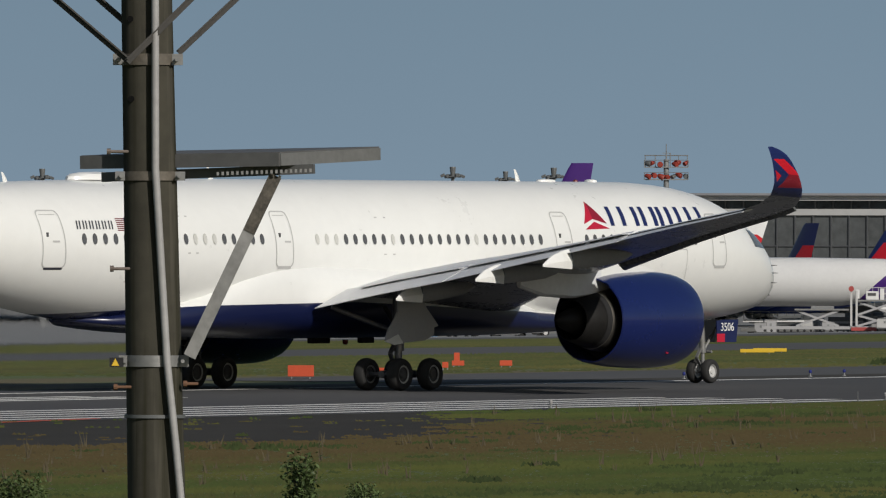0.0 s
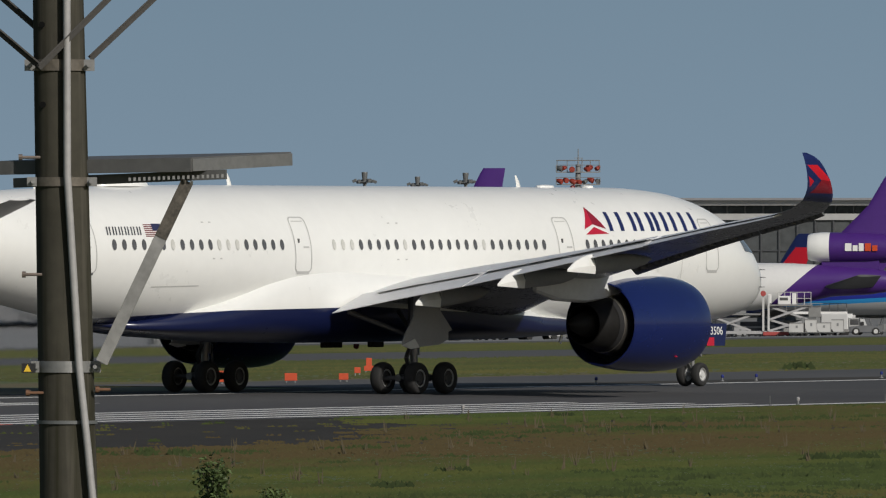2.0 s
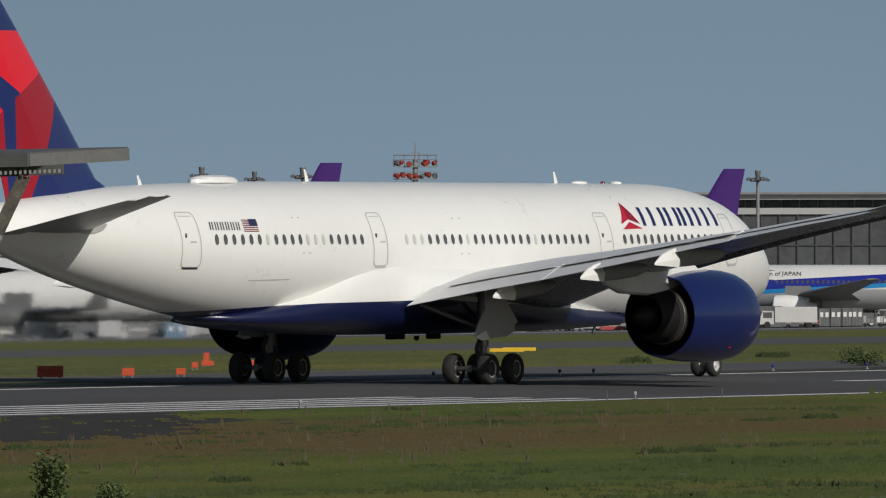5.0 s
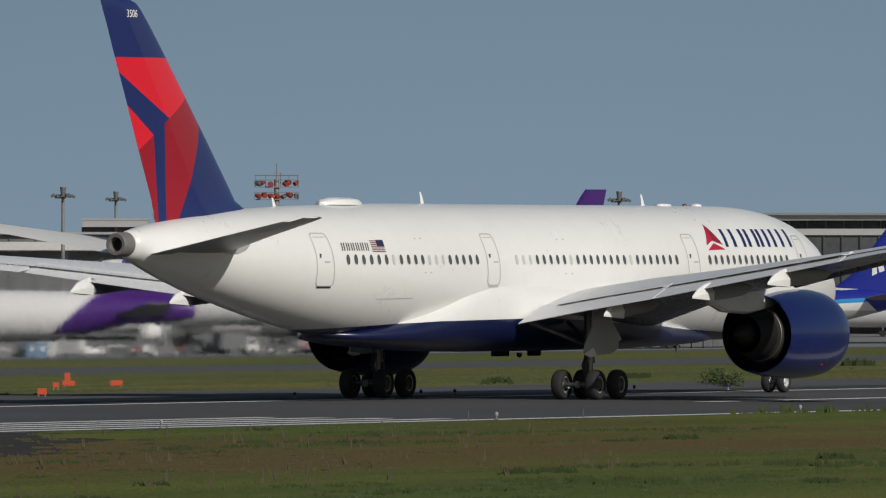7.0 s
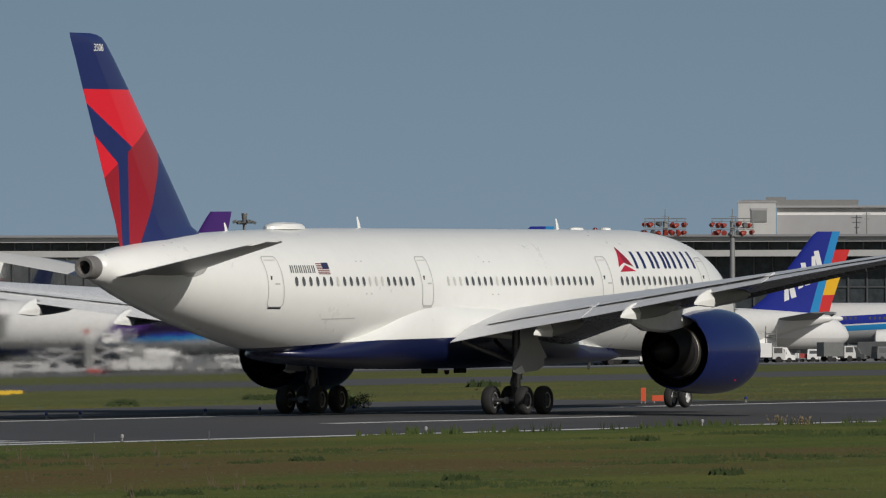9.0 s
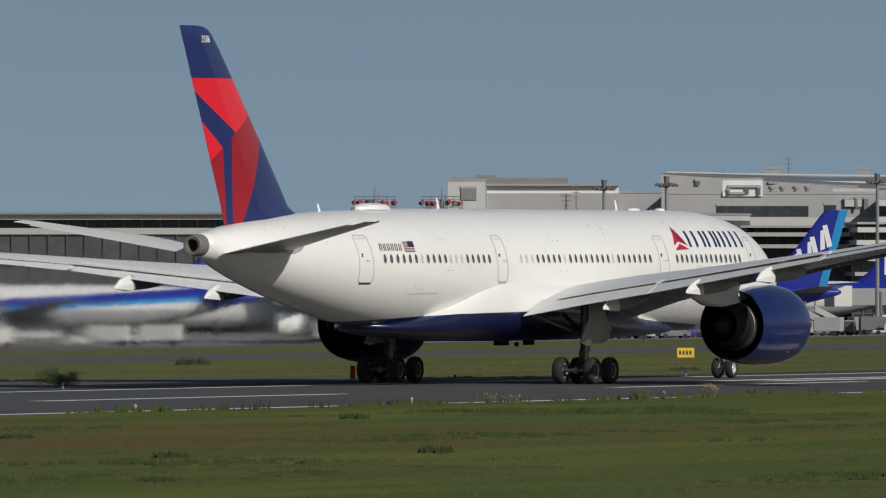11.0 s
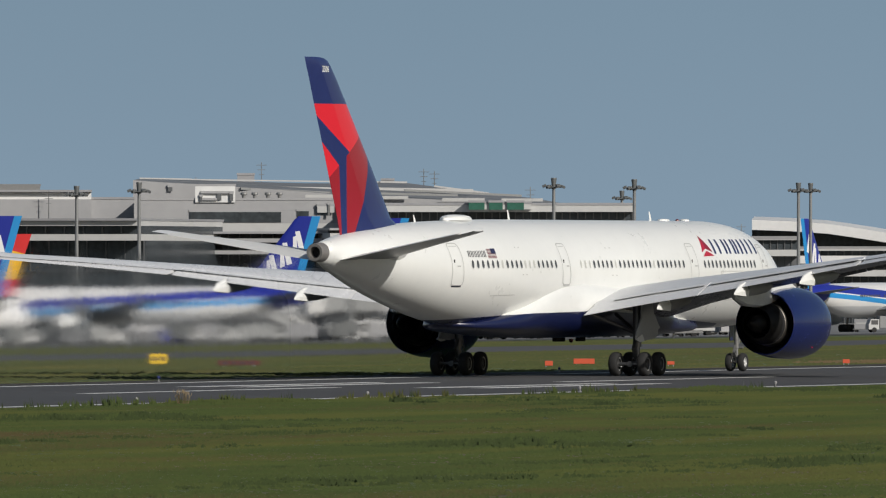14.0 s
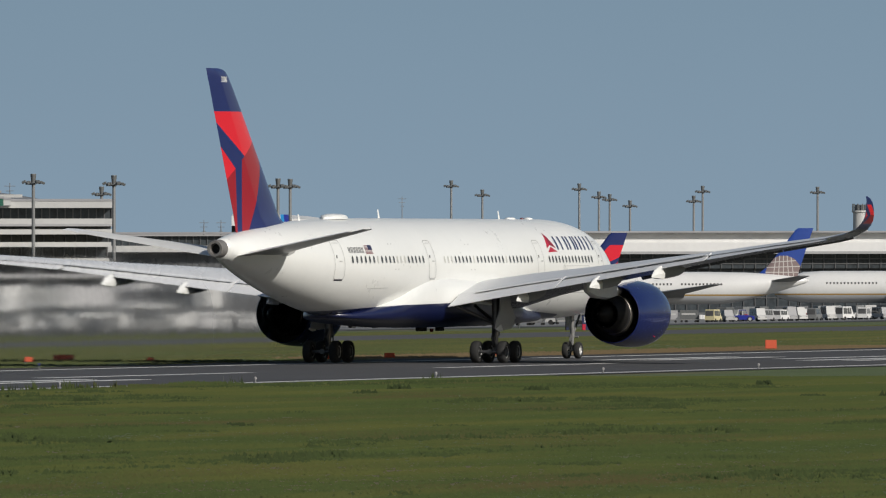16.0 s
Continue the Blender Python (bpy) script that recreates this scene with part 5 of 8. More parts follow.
def build_grass():
    near = blade_material("verge_grass", (0.078, 0.108, 0.029), (0.116, 0.088, 0.038), 0.09)
    far = blade_material("field_grass", (0.096, 0.116, 0.040), (0.094, 0.084, 0.046), 0.05)
    pts = wedge_points(190000, 285, 640, 17.6, 33.0, 3, ymin=85, ymax=219.6)
    pts = pts[~on_shoulder(pts)]
    rng = np.random.default_rng(5)
    # patchy height
    lump = np.array([noise.noise(Vector((x * 0.06, y * 0.16, 0.0))) for x, y, _ in pts])
    hts = (0.065 + 0.05 * np.clip(lump, -0.6, 1)) * rng.uniform(0.8, 1.2, len(pts))
    scatter_blades("verge_grass", "short green and dry brown grass along the runway verge", pts, np.minimum(hts, 0.02 + 0.021 * np.clip(220.5 - pts[:, 1], 0, 99)), np.full(len(pts), 0.15), 5, near, 7)
    # ragged tufts overhanging the runway edge
    e = rng.uniform(425, 545, 330)
    keep = np.array([noise.noise(Vector((x * 0.09, 3.0, 0.0))) for x in e]) > -0.05
    e = e[keep]
    pts = np.stack([e, 219.2 + rng.normal(0, 0.5, len(e)), np.zeros(len(e))], 1)
    scatter_blades("edge_grass", "taller ragged grass overhanging the runway edge", pts, rng.uniform(0.15, 0.5, len(e)), np.full(len(e), 0.08), 7, near, 8)
    # weeds: darker low mounds in the verge
    pts = wedge_points(46, 300, 600, 18, 33, 9, ymin=150, ymax=217)
    pts = pts[~on_shoulder(pts)]
    weed = material("dark_weed_leaves", (0.046, 0.066, 0.020), 0.85, vary=0.25, island=0.35, spec=0.2)
    scatter_blades("weeds", "low dark green weeds scattered in the verge", pts, rng.uniform(0.10, 0.28, len(pts)), np.full(len(pts), 0.28), 34, weed, 10)
    # denser, taller tufts in long uneven drifts
    pts = wedge_points(26000, 290, 620, 17.6, 33.0, 51, ymin=85, ymax=219.3)
    pts = pts[~on_shoulder(pts)]
    drift = np.array([noise.noise(Vector((x * 0.035, y * 0.12, 21.0))) + 0.6 * noise.noise(Vector((x * 0.16, y * 0.30, 5.0))) for x, y, _ in pts])
    pts, drift = pts[drift > 0.30], drift[drift > 0.30]
    tuft = material("tuft_grass", (0.060, 0.084, 0.025), 0.9, vary=0.2, scale=0.3, island=0.15, spec=0.2)
    scatter_blades("tufts", "taller dark green grass tufts in drifts along the verge", pts, np.clip(0.08 + 0.32 * (drift - 0.30), 0.08, 0.22) * np.clip((221.0 - pts[:, 1]) / 6.0, 0.35, 1), np.full(len(pts), 0.20), 8, tuft, 52)
    # low mounds of grass that creep over the runway edge
    e = rng.uniform(432, 560, 2600)
    creep = np.array([noise.noise(Vector((x * 0.055, 8.0, 0.0))) + 0.5 * noise.noise(Vector((x * 0.2, 1.0, 4.0))) for x in e])
    e, creep = e[creep > 0.02], creep[creep > 0.02]
    pts = np.stack([e, 218.6 + rng.uniform(-1.2, 1.4, len(e)), np.zeros(len(e))], 1)
    scatter_blades("creeping_grass", "low green grass creeping over the runway edge", pts, 0.06 + 0.34 * creep, np.full(len(e), 0.12), 7, near, 53)
    # dark upright stalks at the edge
    c = np.array([438.0, 445.5, 447.0, 452.5, 470.2, 472.0, 476.5, 484.0, 497.5, 503.0, 519.0, 533.0, 541.0, 562.0, 590.0])
    e = np.repeat(c, 7) + rng.normal(0, 0.5, len(c) * 7)
    pts = np.stack([e, 219.0 + rng.normal(0, 0.25, len(e)), np.zeros(len(e))], 1)
    scatter_blades("edge_stalks", "dark upright weed stalks at the runway edge", pts, rng.uniform(0.2, 0.5, len(e)), np.full(len(e), 0.05), 3, weed, 54)
    # dry strip beyond the far runway edge
    pts = np.stack([rng.uniform(706, 812, 5200), rng.uniform(263.6, 273.0, 5200), np.full(5200, -0.02)], 1)
    dry = material("dry_verge_grass", (0.20, 0.145, 0.075), 0.9, vary=0.2, scale=0.2, island=0.2, spec=0.2)
    scatter_blades("dry_grass", "dry tan grass strip beyond the runway", pts, rng.uniform(0.05, 0.16, 5200), np.full(5200, 0.25), 4, dry, 55)
    # dry seed stalks
    pts = wedge_points(240, 290, 440, 27.5, 33, 12, ymin=160, ymax=214)
    pts = pts[~on_shoulder(pts)]
    straw = material("dry_straw", (0.12, 0.095, 0.048), 0.9, vary=0.25, island=0.6)
    scatter_blades("dry_stalks", "dry straw-coloured stalks in the verge", pts, rng.uniform(0.2, 0.6, len(pts)), np.full(len(pts), 0.05), 4, straw, 13)
    # field beyond the runway
    pts = wedge_points(230000, 545, 1500, 17.6, 33.0, 14, ymin=264, ymax=598)
    y = pts[:, 1]
    x = pts[:, 0]
    ok = ~((y > 370) & (y < 457)) & ~((y < 281) & (x > 450) & (x < 567))
    pts = pts[ok]
    pts[:, 2] = [land(a, b) - 0.03 for a, b in pts[:, :2]]
    lump = np.array([noise.noise(Vector((a * 0.03, b * 0.09, 0.0))) for a, b in pts[:, :2]])
    scatter_blades("field_grass", "rough green grass between runway and taxiway", pts, (0.11 + 0.09 * np.clip(lump, -0.5, 1)) * np.clip((pts[:, 1] - 263) / 8, 0.2, 1), np.full(len(pts), 0.32), 3, far, 15)
    pts = wedge_points(22, 545, 800, 18, 33, 16, ymin=266, ymax=330)
    y, x = pts[:, 1], pts[:, 0]
    pts = pts[~((y < 281) & (x > 450) & (x < 567))]
    scatter_blades("field_weeds", "dark weedy clumps in the far grass", pts, rng.uniform(0.2, 0.45, len(pts)), np.full(len(pts), 0.45), 40, weed, 17)


build_grass()


def bush(x, y, h, w, seed, label, colour=(0.055, 0.085, 0.022), z=0.0):
    """A shrub: forked stems and several hundred leaves."""
    rng = random.Random(seed)
    t = thing("bush", label, "bush", pose(x, y, z))
    tips = []
    for k in range(7):
        bm = bmesh.new()
        a = rng.uniform(0, 2 * math.pi)
        r = rng.uniform(0.1, 0.5) * w
        top = Vector((r * math.cos(a), r * math.sin(a), h * rng.uniform(0.55, 0.95)))
        rod(bm, (0, 0, -0.05), top, 0.02 * h + 0.008, 0.006, n=6)
        tips.append(top)
        part("stem", bm, M["bark"], t)
    bm = bmesh.new()
    for k in range(950):
        tp = rng.choice(tips)
        c = Vector((tp.x, tp.y, tp.z * rng.uniform(0.05, 1.08))) + Vector((rng.gauss(0, 0.13 * w), rng.gauss(0, 0.13 * w), rng.gauss(0, 0.07 * h)))
        if c.z < 0.02:
            continue
        s = rng.uniform(0.04, 0.09) * (0.5 + h * 0.5)
        m = Matrix.Translation(c) @ Euler((rng.uniform(-1, 1), rng.uniform(-1, 1), rng.uniform(0, 6.28))).to_matrix().to_4x4()
        vs = [bm.verts.new(m @ Vector(q)) for q in ((-s, 0, 0), (0, -s * 0.45, 0.1 * s), (s, 0, 0), (0, s * 0.45, 0.1 * s))]
        bm.faces.new(vs)
    part("leaves", bm, material("bush_leaves", colour, 0.7, vary=0.3, island=0.9), t)
    return t


M["bark"] = material("bark", (0.06, 0.045, 0.03), 0.9, vary=0.2)
for b, d, h, w, sd in ((30.86, 285, 1.3, 0.95, 1), (30.58, 283, 0.6, 0.8, 2), (32.17, 283, 0.85, 1.1, 3)):
    q = polar(b, d)
    bush(q.x, q.y, h, w, sd, "dark green leafy bush at the grass edge")
for x, y, h, w, sd in ((523.5, 267.0, 0.75, 1.3, 4), (532.7, 272.5, 0.8, 1.3, 5)):
    bush(x, y, h, w, sd, "low dark green shrub beyond the runway")


def reed_clump(x, y, h, seed):
    """A clump of dry reeds: leaning stalks, each with a pale plume."""
    rng = random.Random(seed)
    t = thing("reed_clump", "dry straw-coloured reeds with pale plumes at the runway edge", "reeds", pose(x, y, -0.02), "reed clumps")
    stalks, plumes = bmesh.new(), bmesh.new()
    for k in range(34):
        a, r = rng.uniform(0, 2 * math.pi), rng.uniform(0, 0.32)
        foot = Vector((r * math.cos(a), r * math.sin(a), 0))
        tip = foot * rng.uniform(1.2, 1.9) + Vector((0, 0, h * rng.uniform(0.55, 1.0)))
        rod(stalks, foot, tip, 0.007, 0.004, n=4)
        w = rng.uniform(0.02, 0.045)
        top = tip + (tip - foot) * 0.22
        vs = [plumes.verts.new(tip + Vector((dx, dy, 0))) for dx, dy in ((w, 0), (-w * 0.5, w * 0.8), (-w * 0.5, -w * 0.8))]
        v0, v1 = plumes.verts.new(tip - (tip - foot) * 0.12), plumes.verts.new(top)
        for i in range(3):
            plumes.faces.new((vs[i], vs[(i + 1) % 3], v1))
            plumes.faces.new((vs[(i + 1) % 3], vs[i], v0))
    part("stalks", stalks, M["reed"], t)["kind"] = "stuff"
    part("plumes", plumes, M["plume"], t)["kind"] = "stuff"


M["reed"] = material("reed_stalk", (0.16, 0.12, 0.055), 0.8, vary=0.3, island=0.6)
M["plume"] = material("reed_plume", (0.30, 0.23, 0.14), 0.9, vary=0.25, island=0.6)
for x, y, h, sd in ((490.3, 218.2, 0.62, 41), (467.6, 218.4, 0.45, 42), (468.9, 217.9, 0.4, 43)):
    reed_clump(x, y, h, sd)


# ---- airfield furniture ----
M["dark_red"] = material("dark_red_sign", (0.09, 0.014, 0.014), 0.5, vary=0.1)
def marker_board(x, y, w, h, mat, label, name="marker_board", bars=False, turn=-62):
    t = thing(name, label, "marker", pose(x, y, land(x, y) - 0.03, 0, 0, turn), "runway boards")
    bm = bmesh.new()
    w, h = w * 0.85, h * 0.8
    box(bm, -w / 2, w / 2, -0.05, 0.05, 0.12, 0.12 + h, bevel=0.012)
    p = part("panel", bm, M[mat], t)
    for s in (-1, 1):
        bm = bmesh.new()
        box(bm, s * w * 0.35 - 0.03, s * w * 0.35 + 0.03, -0.025, 0.025, 0.0, 0.13)
        part("leg", bm, M["mast"], t)
    if bars:
        for k in range(4):
            bm = bmesh.new()
            x0 = -w * 0.38 + k * w * 0.2
            box(bm, x0, x0 + w * 0.12, -0.058, -0.051, 0.12 + h * 0.3, 0.12 + h * 0.7)
            part("bar", bm, M["ink"], p)
    return t


for x, y, w, h in ((460.2, 275.0, 1.35, 0.62), (466.6, 274.8, 0.65, 0.42), (470.9, 274.6, 0.5, 0.36), (495.0, 287.9, 0.34, 0.34), (504.7, 290.2, 0.7, 0.32), (503.6, 292.2, 0.7, 0.3), (505.2, 293.2, 0.32, 0.75), (975.5, 465.5, 4.1, 0.75),
                   (965.0, 458.5, 2.1, 0.7), (552.5, 264.6, 0.95, 0.36), (551.2, 264.9, 0.3, 0.85), (683.6, 277.7, 1.5, 0.40), (693.7, 264.6, 0.5, 0.3), (673.6, 280.7, 0.4, 0.5), (671.4, 275.0, 0.55, 0.36), (680.7, 270.9, 0.5, 0.25), (1010.0, 330.0, 1.6, 0.5)):
    marker_board(x, y, w, h, "orange", "bright orange marker board standing in the grass")
for x, y, w, h in ((704.7, 264.6, 0.75, 0.36), (722.5, 264.6, 1.2, 0.55), (777.7, 264.6, 0.9, 0.72)):
    marker_board(x, y, w, h, "orange", "faded orange marker board beside the runway")
marker_board(668.6, 293.9, 3.0, 0.34, "dark_red", "long dark red mandatory sign in the grass", "runway_sign", True)
marker_board(686.1, 307.0, 1.25, 0.75, "yellow", "yellow taxiway sign with dark lettering bars", "taxiway_sign", True)
for x, y in ((628.1, 343.3), (615.6, 337.3)):
    marker_board(x, y, 2.3, 0.25, "yellow", "low yellow barrier board in the grass", "barrier_board")


def small_light(x, y, kind):
    lab = {"white": "small runway edge light on a short stem", "blue": "small taxiway light with blue cap"}[kind]
    t = thing("edge_light", lab, "runway light", pose(x, y, land(x, y)), "edge lights")
    bm = bmesh.new()
    turned(bm, [(0, 0.10), (0.03, 0.09), (0.05, 0.04), (0.16, 0.035)], "z", n=10, cap=True)
    part("stem", bm, M["mast"], t)
    bm = bmesh.new()
    turned(bm, [(0.155, 0.05), (0.20, 0.075), (0.27, 0.07), (0.31, 0.03)], "z", n=10, cap=True)
    part("lens", bm, M["conduit" if kind == "white" else "blue_cap"], t, smooth=True)


M["blue_cap"] = material("blue_lens", (0.03, 0.04, 0.18), 0.2, vary=0.1)
for i in range(18):
    small_light(362 + i * 26.0, 221.2, "white")
for x, y in ((484.5, 261.0), (481.3, 261.0), (497, 261.2), (503, 261.5), (512, 261.2), (470, 261.2), (556, 261.5), (584, 261.3), (640, 261.5)):
    small_light(x, y, "blue")
# thin stakes at the shoulder
for x, y in ((369.0, 226.0), (408.0, 219.2), (417.0, 219.0), (560.0, 219.0)):
    t = thing("stake", "thin dark stake at the runway edge", "stake", pose(x, y, 0))
    bm = bmesh.new()
    rod(bm, (0, 0, -0.02), (0, 0, 0.42), 0.02, n=6)
    part("rod", bm, M["lamp_dark"], t)


# ---- masts ----
def apron_mast(bearing, elev, dist, label="tall grey apron light mast with a crown of lamps", heads=6):
    p = polar(bearing, dist)
    z0 = land(p.x, p.y)
    H = up(elev, dist) - z0
    t = thing("light_mast", label, "light mast", Matrix.Translation((p.x, p.y, z0)) @ Matrix.Rotation(radians(bearing), 4, "Z"), "apron light masts")
    r = 0.22
    bm = bmesh.new()
    rod(bm, (0, 0, 0), (0, 0, H), r * 1.5, r, n=10)
    part("pole", bm, M["mast"], t, smooth=True)
    bm = bmesh.new()
    for k in range(heads):
        a = 2 * math.pi * k / heads + 0.4
        rod(bm, (0, 0, H - 1.4), (1.1 * math.cos(a), 1.1 * math.sin(a), H - 1.3), 0.08, n=6)
    turned(bm, [(H - 1.6, 0.3), (H - 1.45, 0.42), (H - 1.35, 0.42), (H - 1.2, 0.3), (H - 0.1, 0.42), (H, 0.40)], "z", n=12, cap=True)
    part("crown", bm, M["lamp_dark"], t)
    for k in range(heads):
        a = 2 * math.pi * k / heads + 0.4
        bm = bmesh.new()
        c = Vector((1.35 * math.cos(a), 1.35 * math.sin(a), H - 1.3 + 0.12 * (k % 2)))
        box(bm, -0.30, 0.30, -0.22, 0.22, -0.18, 0.20, Matrix.Translation(c) @ Matrix.Rotation(a, 4, "Z") @ Matrix.Rotation(radians(25), 4, "Y"), bevel=0.05)
        part("lamp", bm, M["lamp_dark"], t)
    return t


for b, e, d in ((32.076, 0.305, 1700), (30.150, 0.318, 1650), (29.902, 0.297, 1900), (29.676, 0.315, 1650), (27.54, 0.300, 1700), (24.489, 0.351, 1750), (24.196, 0.368, 1700), (23.207, 0.381, 1750),
                (22.250, 0.388, 1750), (21.872, 0.381, 1750), (21.930, 0.328, 2000), (21.102, 0.365, 1900), (21.045, 0.363, 1950), (20.289, 0.355, 1950), (20.143, 0.312, 2150), (19.688, 0.340, 2050), (19.596, 0.302, 2300),
                (19.545, 0.290, 2400), (19.450, 0.260, 2600), (19.109, 0.328, 2150), (19.151, 0.282, 2450), (18.570, 0.323, 2150), (17.9, 0.320, 2150)):
    apron_mast(b, e, d if b > 20.6 else 2500 + 0.05 * d)


def flood_tower(bearing, deck, dist, wide, top, two=True):
    p = polar(bearing, dist)
    z0 = land(p.x, p.y)
    zt = up(deck, dist) - z0
    t = thing("floodlight_tower", "grey mast with decks of orange-red floodlights", "light mast", Matrix.Translation((p.x, p.y, z0)) @ Matrix.Rotation(radians(bearing - 90), 4, "Z"), "floodlight towers")
    bm = bmesh.new()
    rod(bm, (0, 0, 0), (0, 0, zt + 1.0), 0.45, 0.34, n=12)
    part("pole", bm, M["mast"], t, smooth=True)
    gap = up(deck, dist) - up(deck - (0.058 if wide < 5.7 else 0.038), dist)
    for j in range(2 if two else 1):
        z = zt - j * gap
        bm = bmesh.new()
        box(bm, -wide / 2, wide / 2, -0.6, 0.6, z - 0.07, z + 0.07)
        for s in (-1, 1):
            rod(bm, (s * wide / 2, -0.6, z), (s * wide / 2, -0.6, z + 0.9), 0.05, n=6)
        rod(bm, (-wide / 2, -0.6, z + 0.9), (wide / 2, -0.6, z + 0.9), 0.04, n=6)
        part("deck", bm, M["mast"], t, "grey service deck with handrail")
        rng = random.Random(int(bearing * 100) + j)
        for k in range(7):
            x = (-0.46 + 0.153 * k) * wide + rng.uniform(-0.2, 0.2)
            if abs(x) < 0.5 and j == 0:
                continue
            bm = bmesh.new()
            size = rng.uniform(0.75, 1.05)
            turned(bm, [(-0.55 * size, 0.36 * size), (-0.45 * size, 0.40 * size), (0.1, 0.32 * size), (0.35, 0.17), (0.4, 0.05)], "y", n=12, cap=True)
            m = Matrix.Translation((x, rng.uniform(-0.7, 0.2), z + rng.uniform(0.35, 0.62))) @ Matrix.Rotation(radians(rng.uniform(-75, 75)), 4, "Z") @ Matrix.Rotation(radians(rng.uniform(5, 35)), 4, "X")
            part("floodlight", bm, M[rng.choice(("lamp_orange", "lamp_orange", "lamp_orange", "lamp_dark"))], t, smooth=True, m=m)
    bm = bmesh.new()
    rod(bm, (0, 0, zt), (0, 0, zt + top), 0.12, 0.05, n=6)
    rod(bm, (0.5, 0, zt), (0.5, 0, zt + top * 0.6), 0.06, n=6)
    bar(bm, (-0.5, 0, zt + top * 0.6), (0.6, 0, zt + top * 0.6), 0.08, 0.08)
    part("antenna", bm, M["mast"], t)
    bm = bmesh.new()
    rod(bm, (-wide / 2, 0, zt + top * 0.5), (wide / 2, 0, zt + top * 0.5), 0.07, n=6)
    part("top_rail", bm, M["mast"], t)
    for x in (-0.48, -0.25, 0.28, 0.48):
        bm = bmesh.new()
        rod(bm, (x * wide, 0, zt), (x * wide, 0, zt + top * 0.5), 0.05, n=6)
        part("post", bm, M["mast"], t)


flood_tower(29.148, 0.318, 1560, 5.6, 3.0)
flood_tower(25.565, 0.228, 1700, 5.8, 2.6)
flood_tower(25.25, 0.228, 1700, 5.8, 2.6)


# ---- terminal buildings ----
def bands(name, label, b0, d0, b1, d1, levels, deep=40.0, bays=0, roof="roof", hang=0.1):
    """A long building between two bearings. levels: (elev low, elev high, material, set-back) as seen at its middle; low None: the ground."""
    p, q = polar(b0, d0), polar(b1, d1)
    dm = (d0 + d1) / 2
    along = (q - p)
    L = along.length
    ang = math.atan2(along.y, along.x)
    t = thing(name, label, "building", Matrix.Translation((p.x, p.y, 0)) @ Matrix.Rotation(ang, 4, "Z"))
    # local: x along the front, +y away from the eye
    ztop = 0
    for lo, hi, mat, back in levels:
        z0 = -5.7 if lo is None else up(lo, dm)
        z1 = up(hi, dm)
        ztop = max(ztop, z1)
        bm = bmesh.new()
        box(bm, 0, L, back, deep, z0, z1 - 0.003)
        w = part("storey", bm, M[mat], t)
        if mat in ("bld_glass", "hall_glass", "facade_dark") and bays:
            step = L / bays
            me = None
            for k in range(bays + 1):
                if me is None:
                    bb = bmesh.new()
                    box(bb, -0.10, 0.10, back - 0.25, back - 0.003, z0, z1)
                    o = part("mullion", bb, M["mullion"], w)
                    me = o.data
                else:
                    share("mullion", me, w, pose(k * step, 0, 0))
            if mat in ("bld_glass", "hall_glass") and z1 - z0 > 3:
                bb = bmesh.new()
                for f in (0.33, 0.66):
                    z = z0 + (z1 - z0) * f
                    box(bb, 0, L, back - 0.2, back - 0.006, z - 0.1, z + 0.1)
                part("transom", bb, M["mullion"], w)
    bm = bmesh.new()
    lip = min(q[3] for q in levels) - hang
    box(bm, -0.1, L + 0.1, lip, deep + 0.5, ztop, ztop + 0.35)
    part("roof", bm, M[roof], t)
    return t, L, ztop


bands("terminal", "long low terminal with white bands, dark windows and a glazed front", 26.145, 1865.34, 24.2, 1850,
      [(None, -0.33, "facade_grey", 6.0), (-0.33, 0.094, "bld_glass", 4.0), (0.094, 0.124, "cloth_white", 0.0), (0.124, 0.163, "bld_glass", 1.5), (0.163, 0.187, "cloth_white", -0.5)], 60, 22, hang=0.8)
bands("glazed_hall", "terminal hall with white bands and a glass front paled for reflected sky", 29.72, 1900, 26.15, 1865.39,
      [(None, -0.33, "facade_grey", 6.0), (-0.33, 0.094, "hall_glass", 0.4), (0.094, 0.124, "cloth_white", 0.0), (0.124, 0.163, "bld_glass", 1.5), (0.163, 0.187, "cloth_white", -0.5)], 60, 42, hang=0.8)
bands("terminal_wing", "low dark terminal wing with a white band", 33.5, 1800, 29.78, 1800,
      [(None, 0.02, "facade_dark", 3.0), (0.02, 0.06, "cloth_white", 0.0), (0.06, 0.095, "facade_dark", 1.0)], 50, 30)
bands("apron_tower_block", "dark block with a flat overhanging roof", 30.06, 1900, 29.75, 1900, [(None, 0.13, "facade_dark", 1.0), (0.13, 0.16, "facade_grey", -1.5)], 18, 6)
bands("hall", "pale grey flat-roofed hall behind the terminal", 25.222, 1960, 25.046, 1960, [(None, 0.345, "cloth_white", 0.0)], 30, 0)
bands("louvre_panel", "dark louvred vent panel on the hall front", 25.161, 1959.8, 25.088, 1959.8, [(0.256, 0.310, "mast", 0.0)], 0.15, 0, "facade_grey", 0.0)
bands("hall_annex", "long grey annex under a white roof strip", 25.04, 1962, 24.42, 1962, [(None, 0.288, "facade_grey", 0.0), (0.288, 0.322, "white_wall", 1.0)], 30, 0)
bands("plant_room", "low grey plant room beside the annex", 24.53, 1964, 24.22, 1964, [(None, 0.288, "facade_grey", 0.0)], 30, 0)
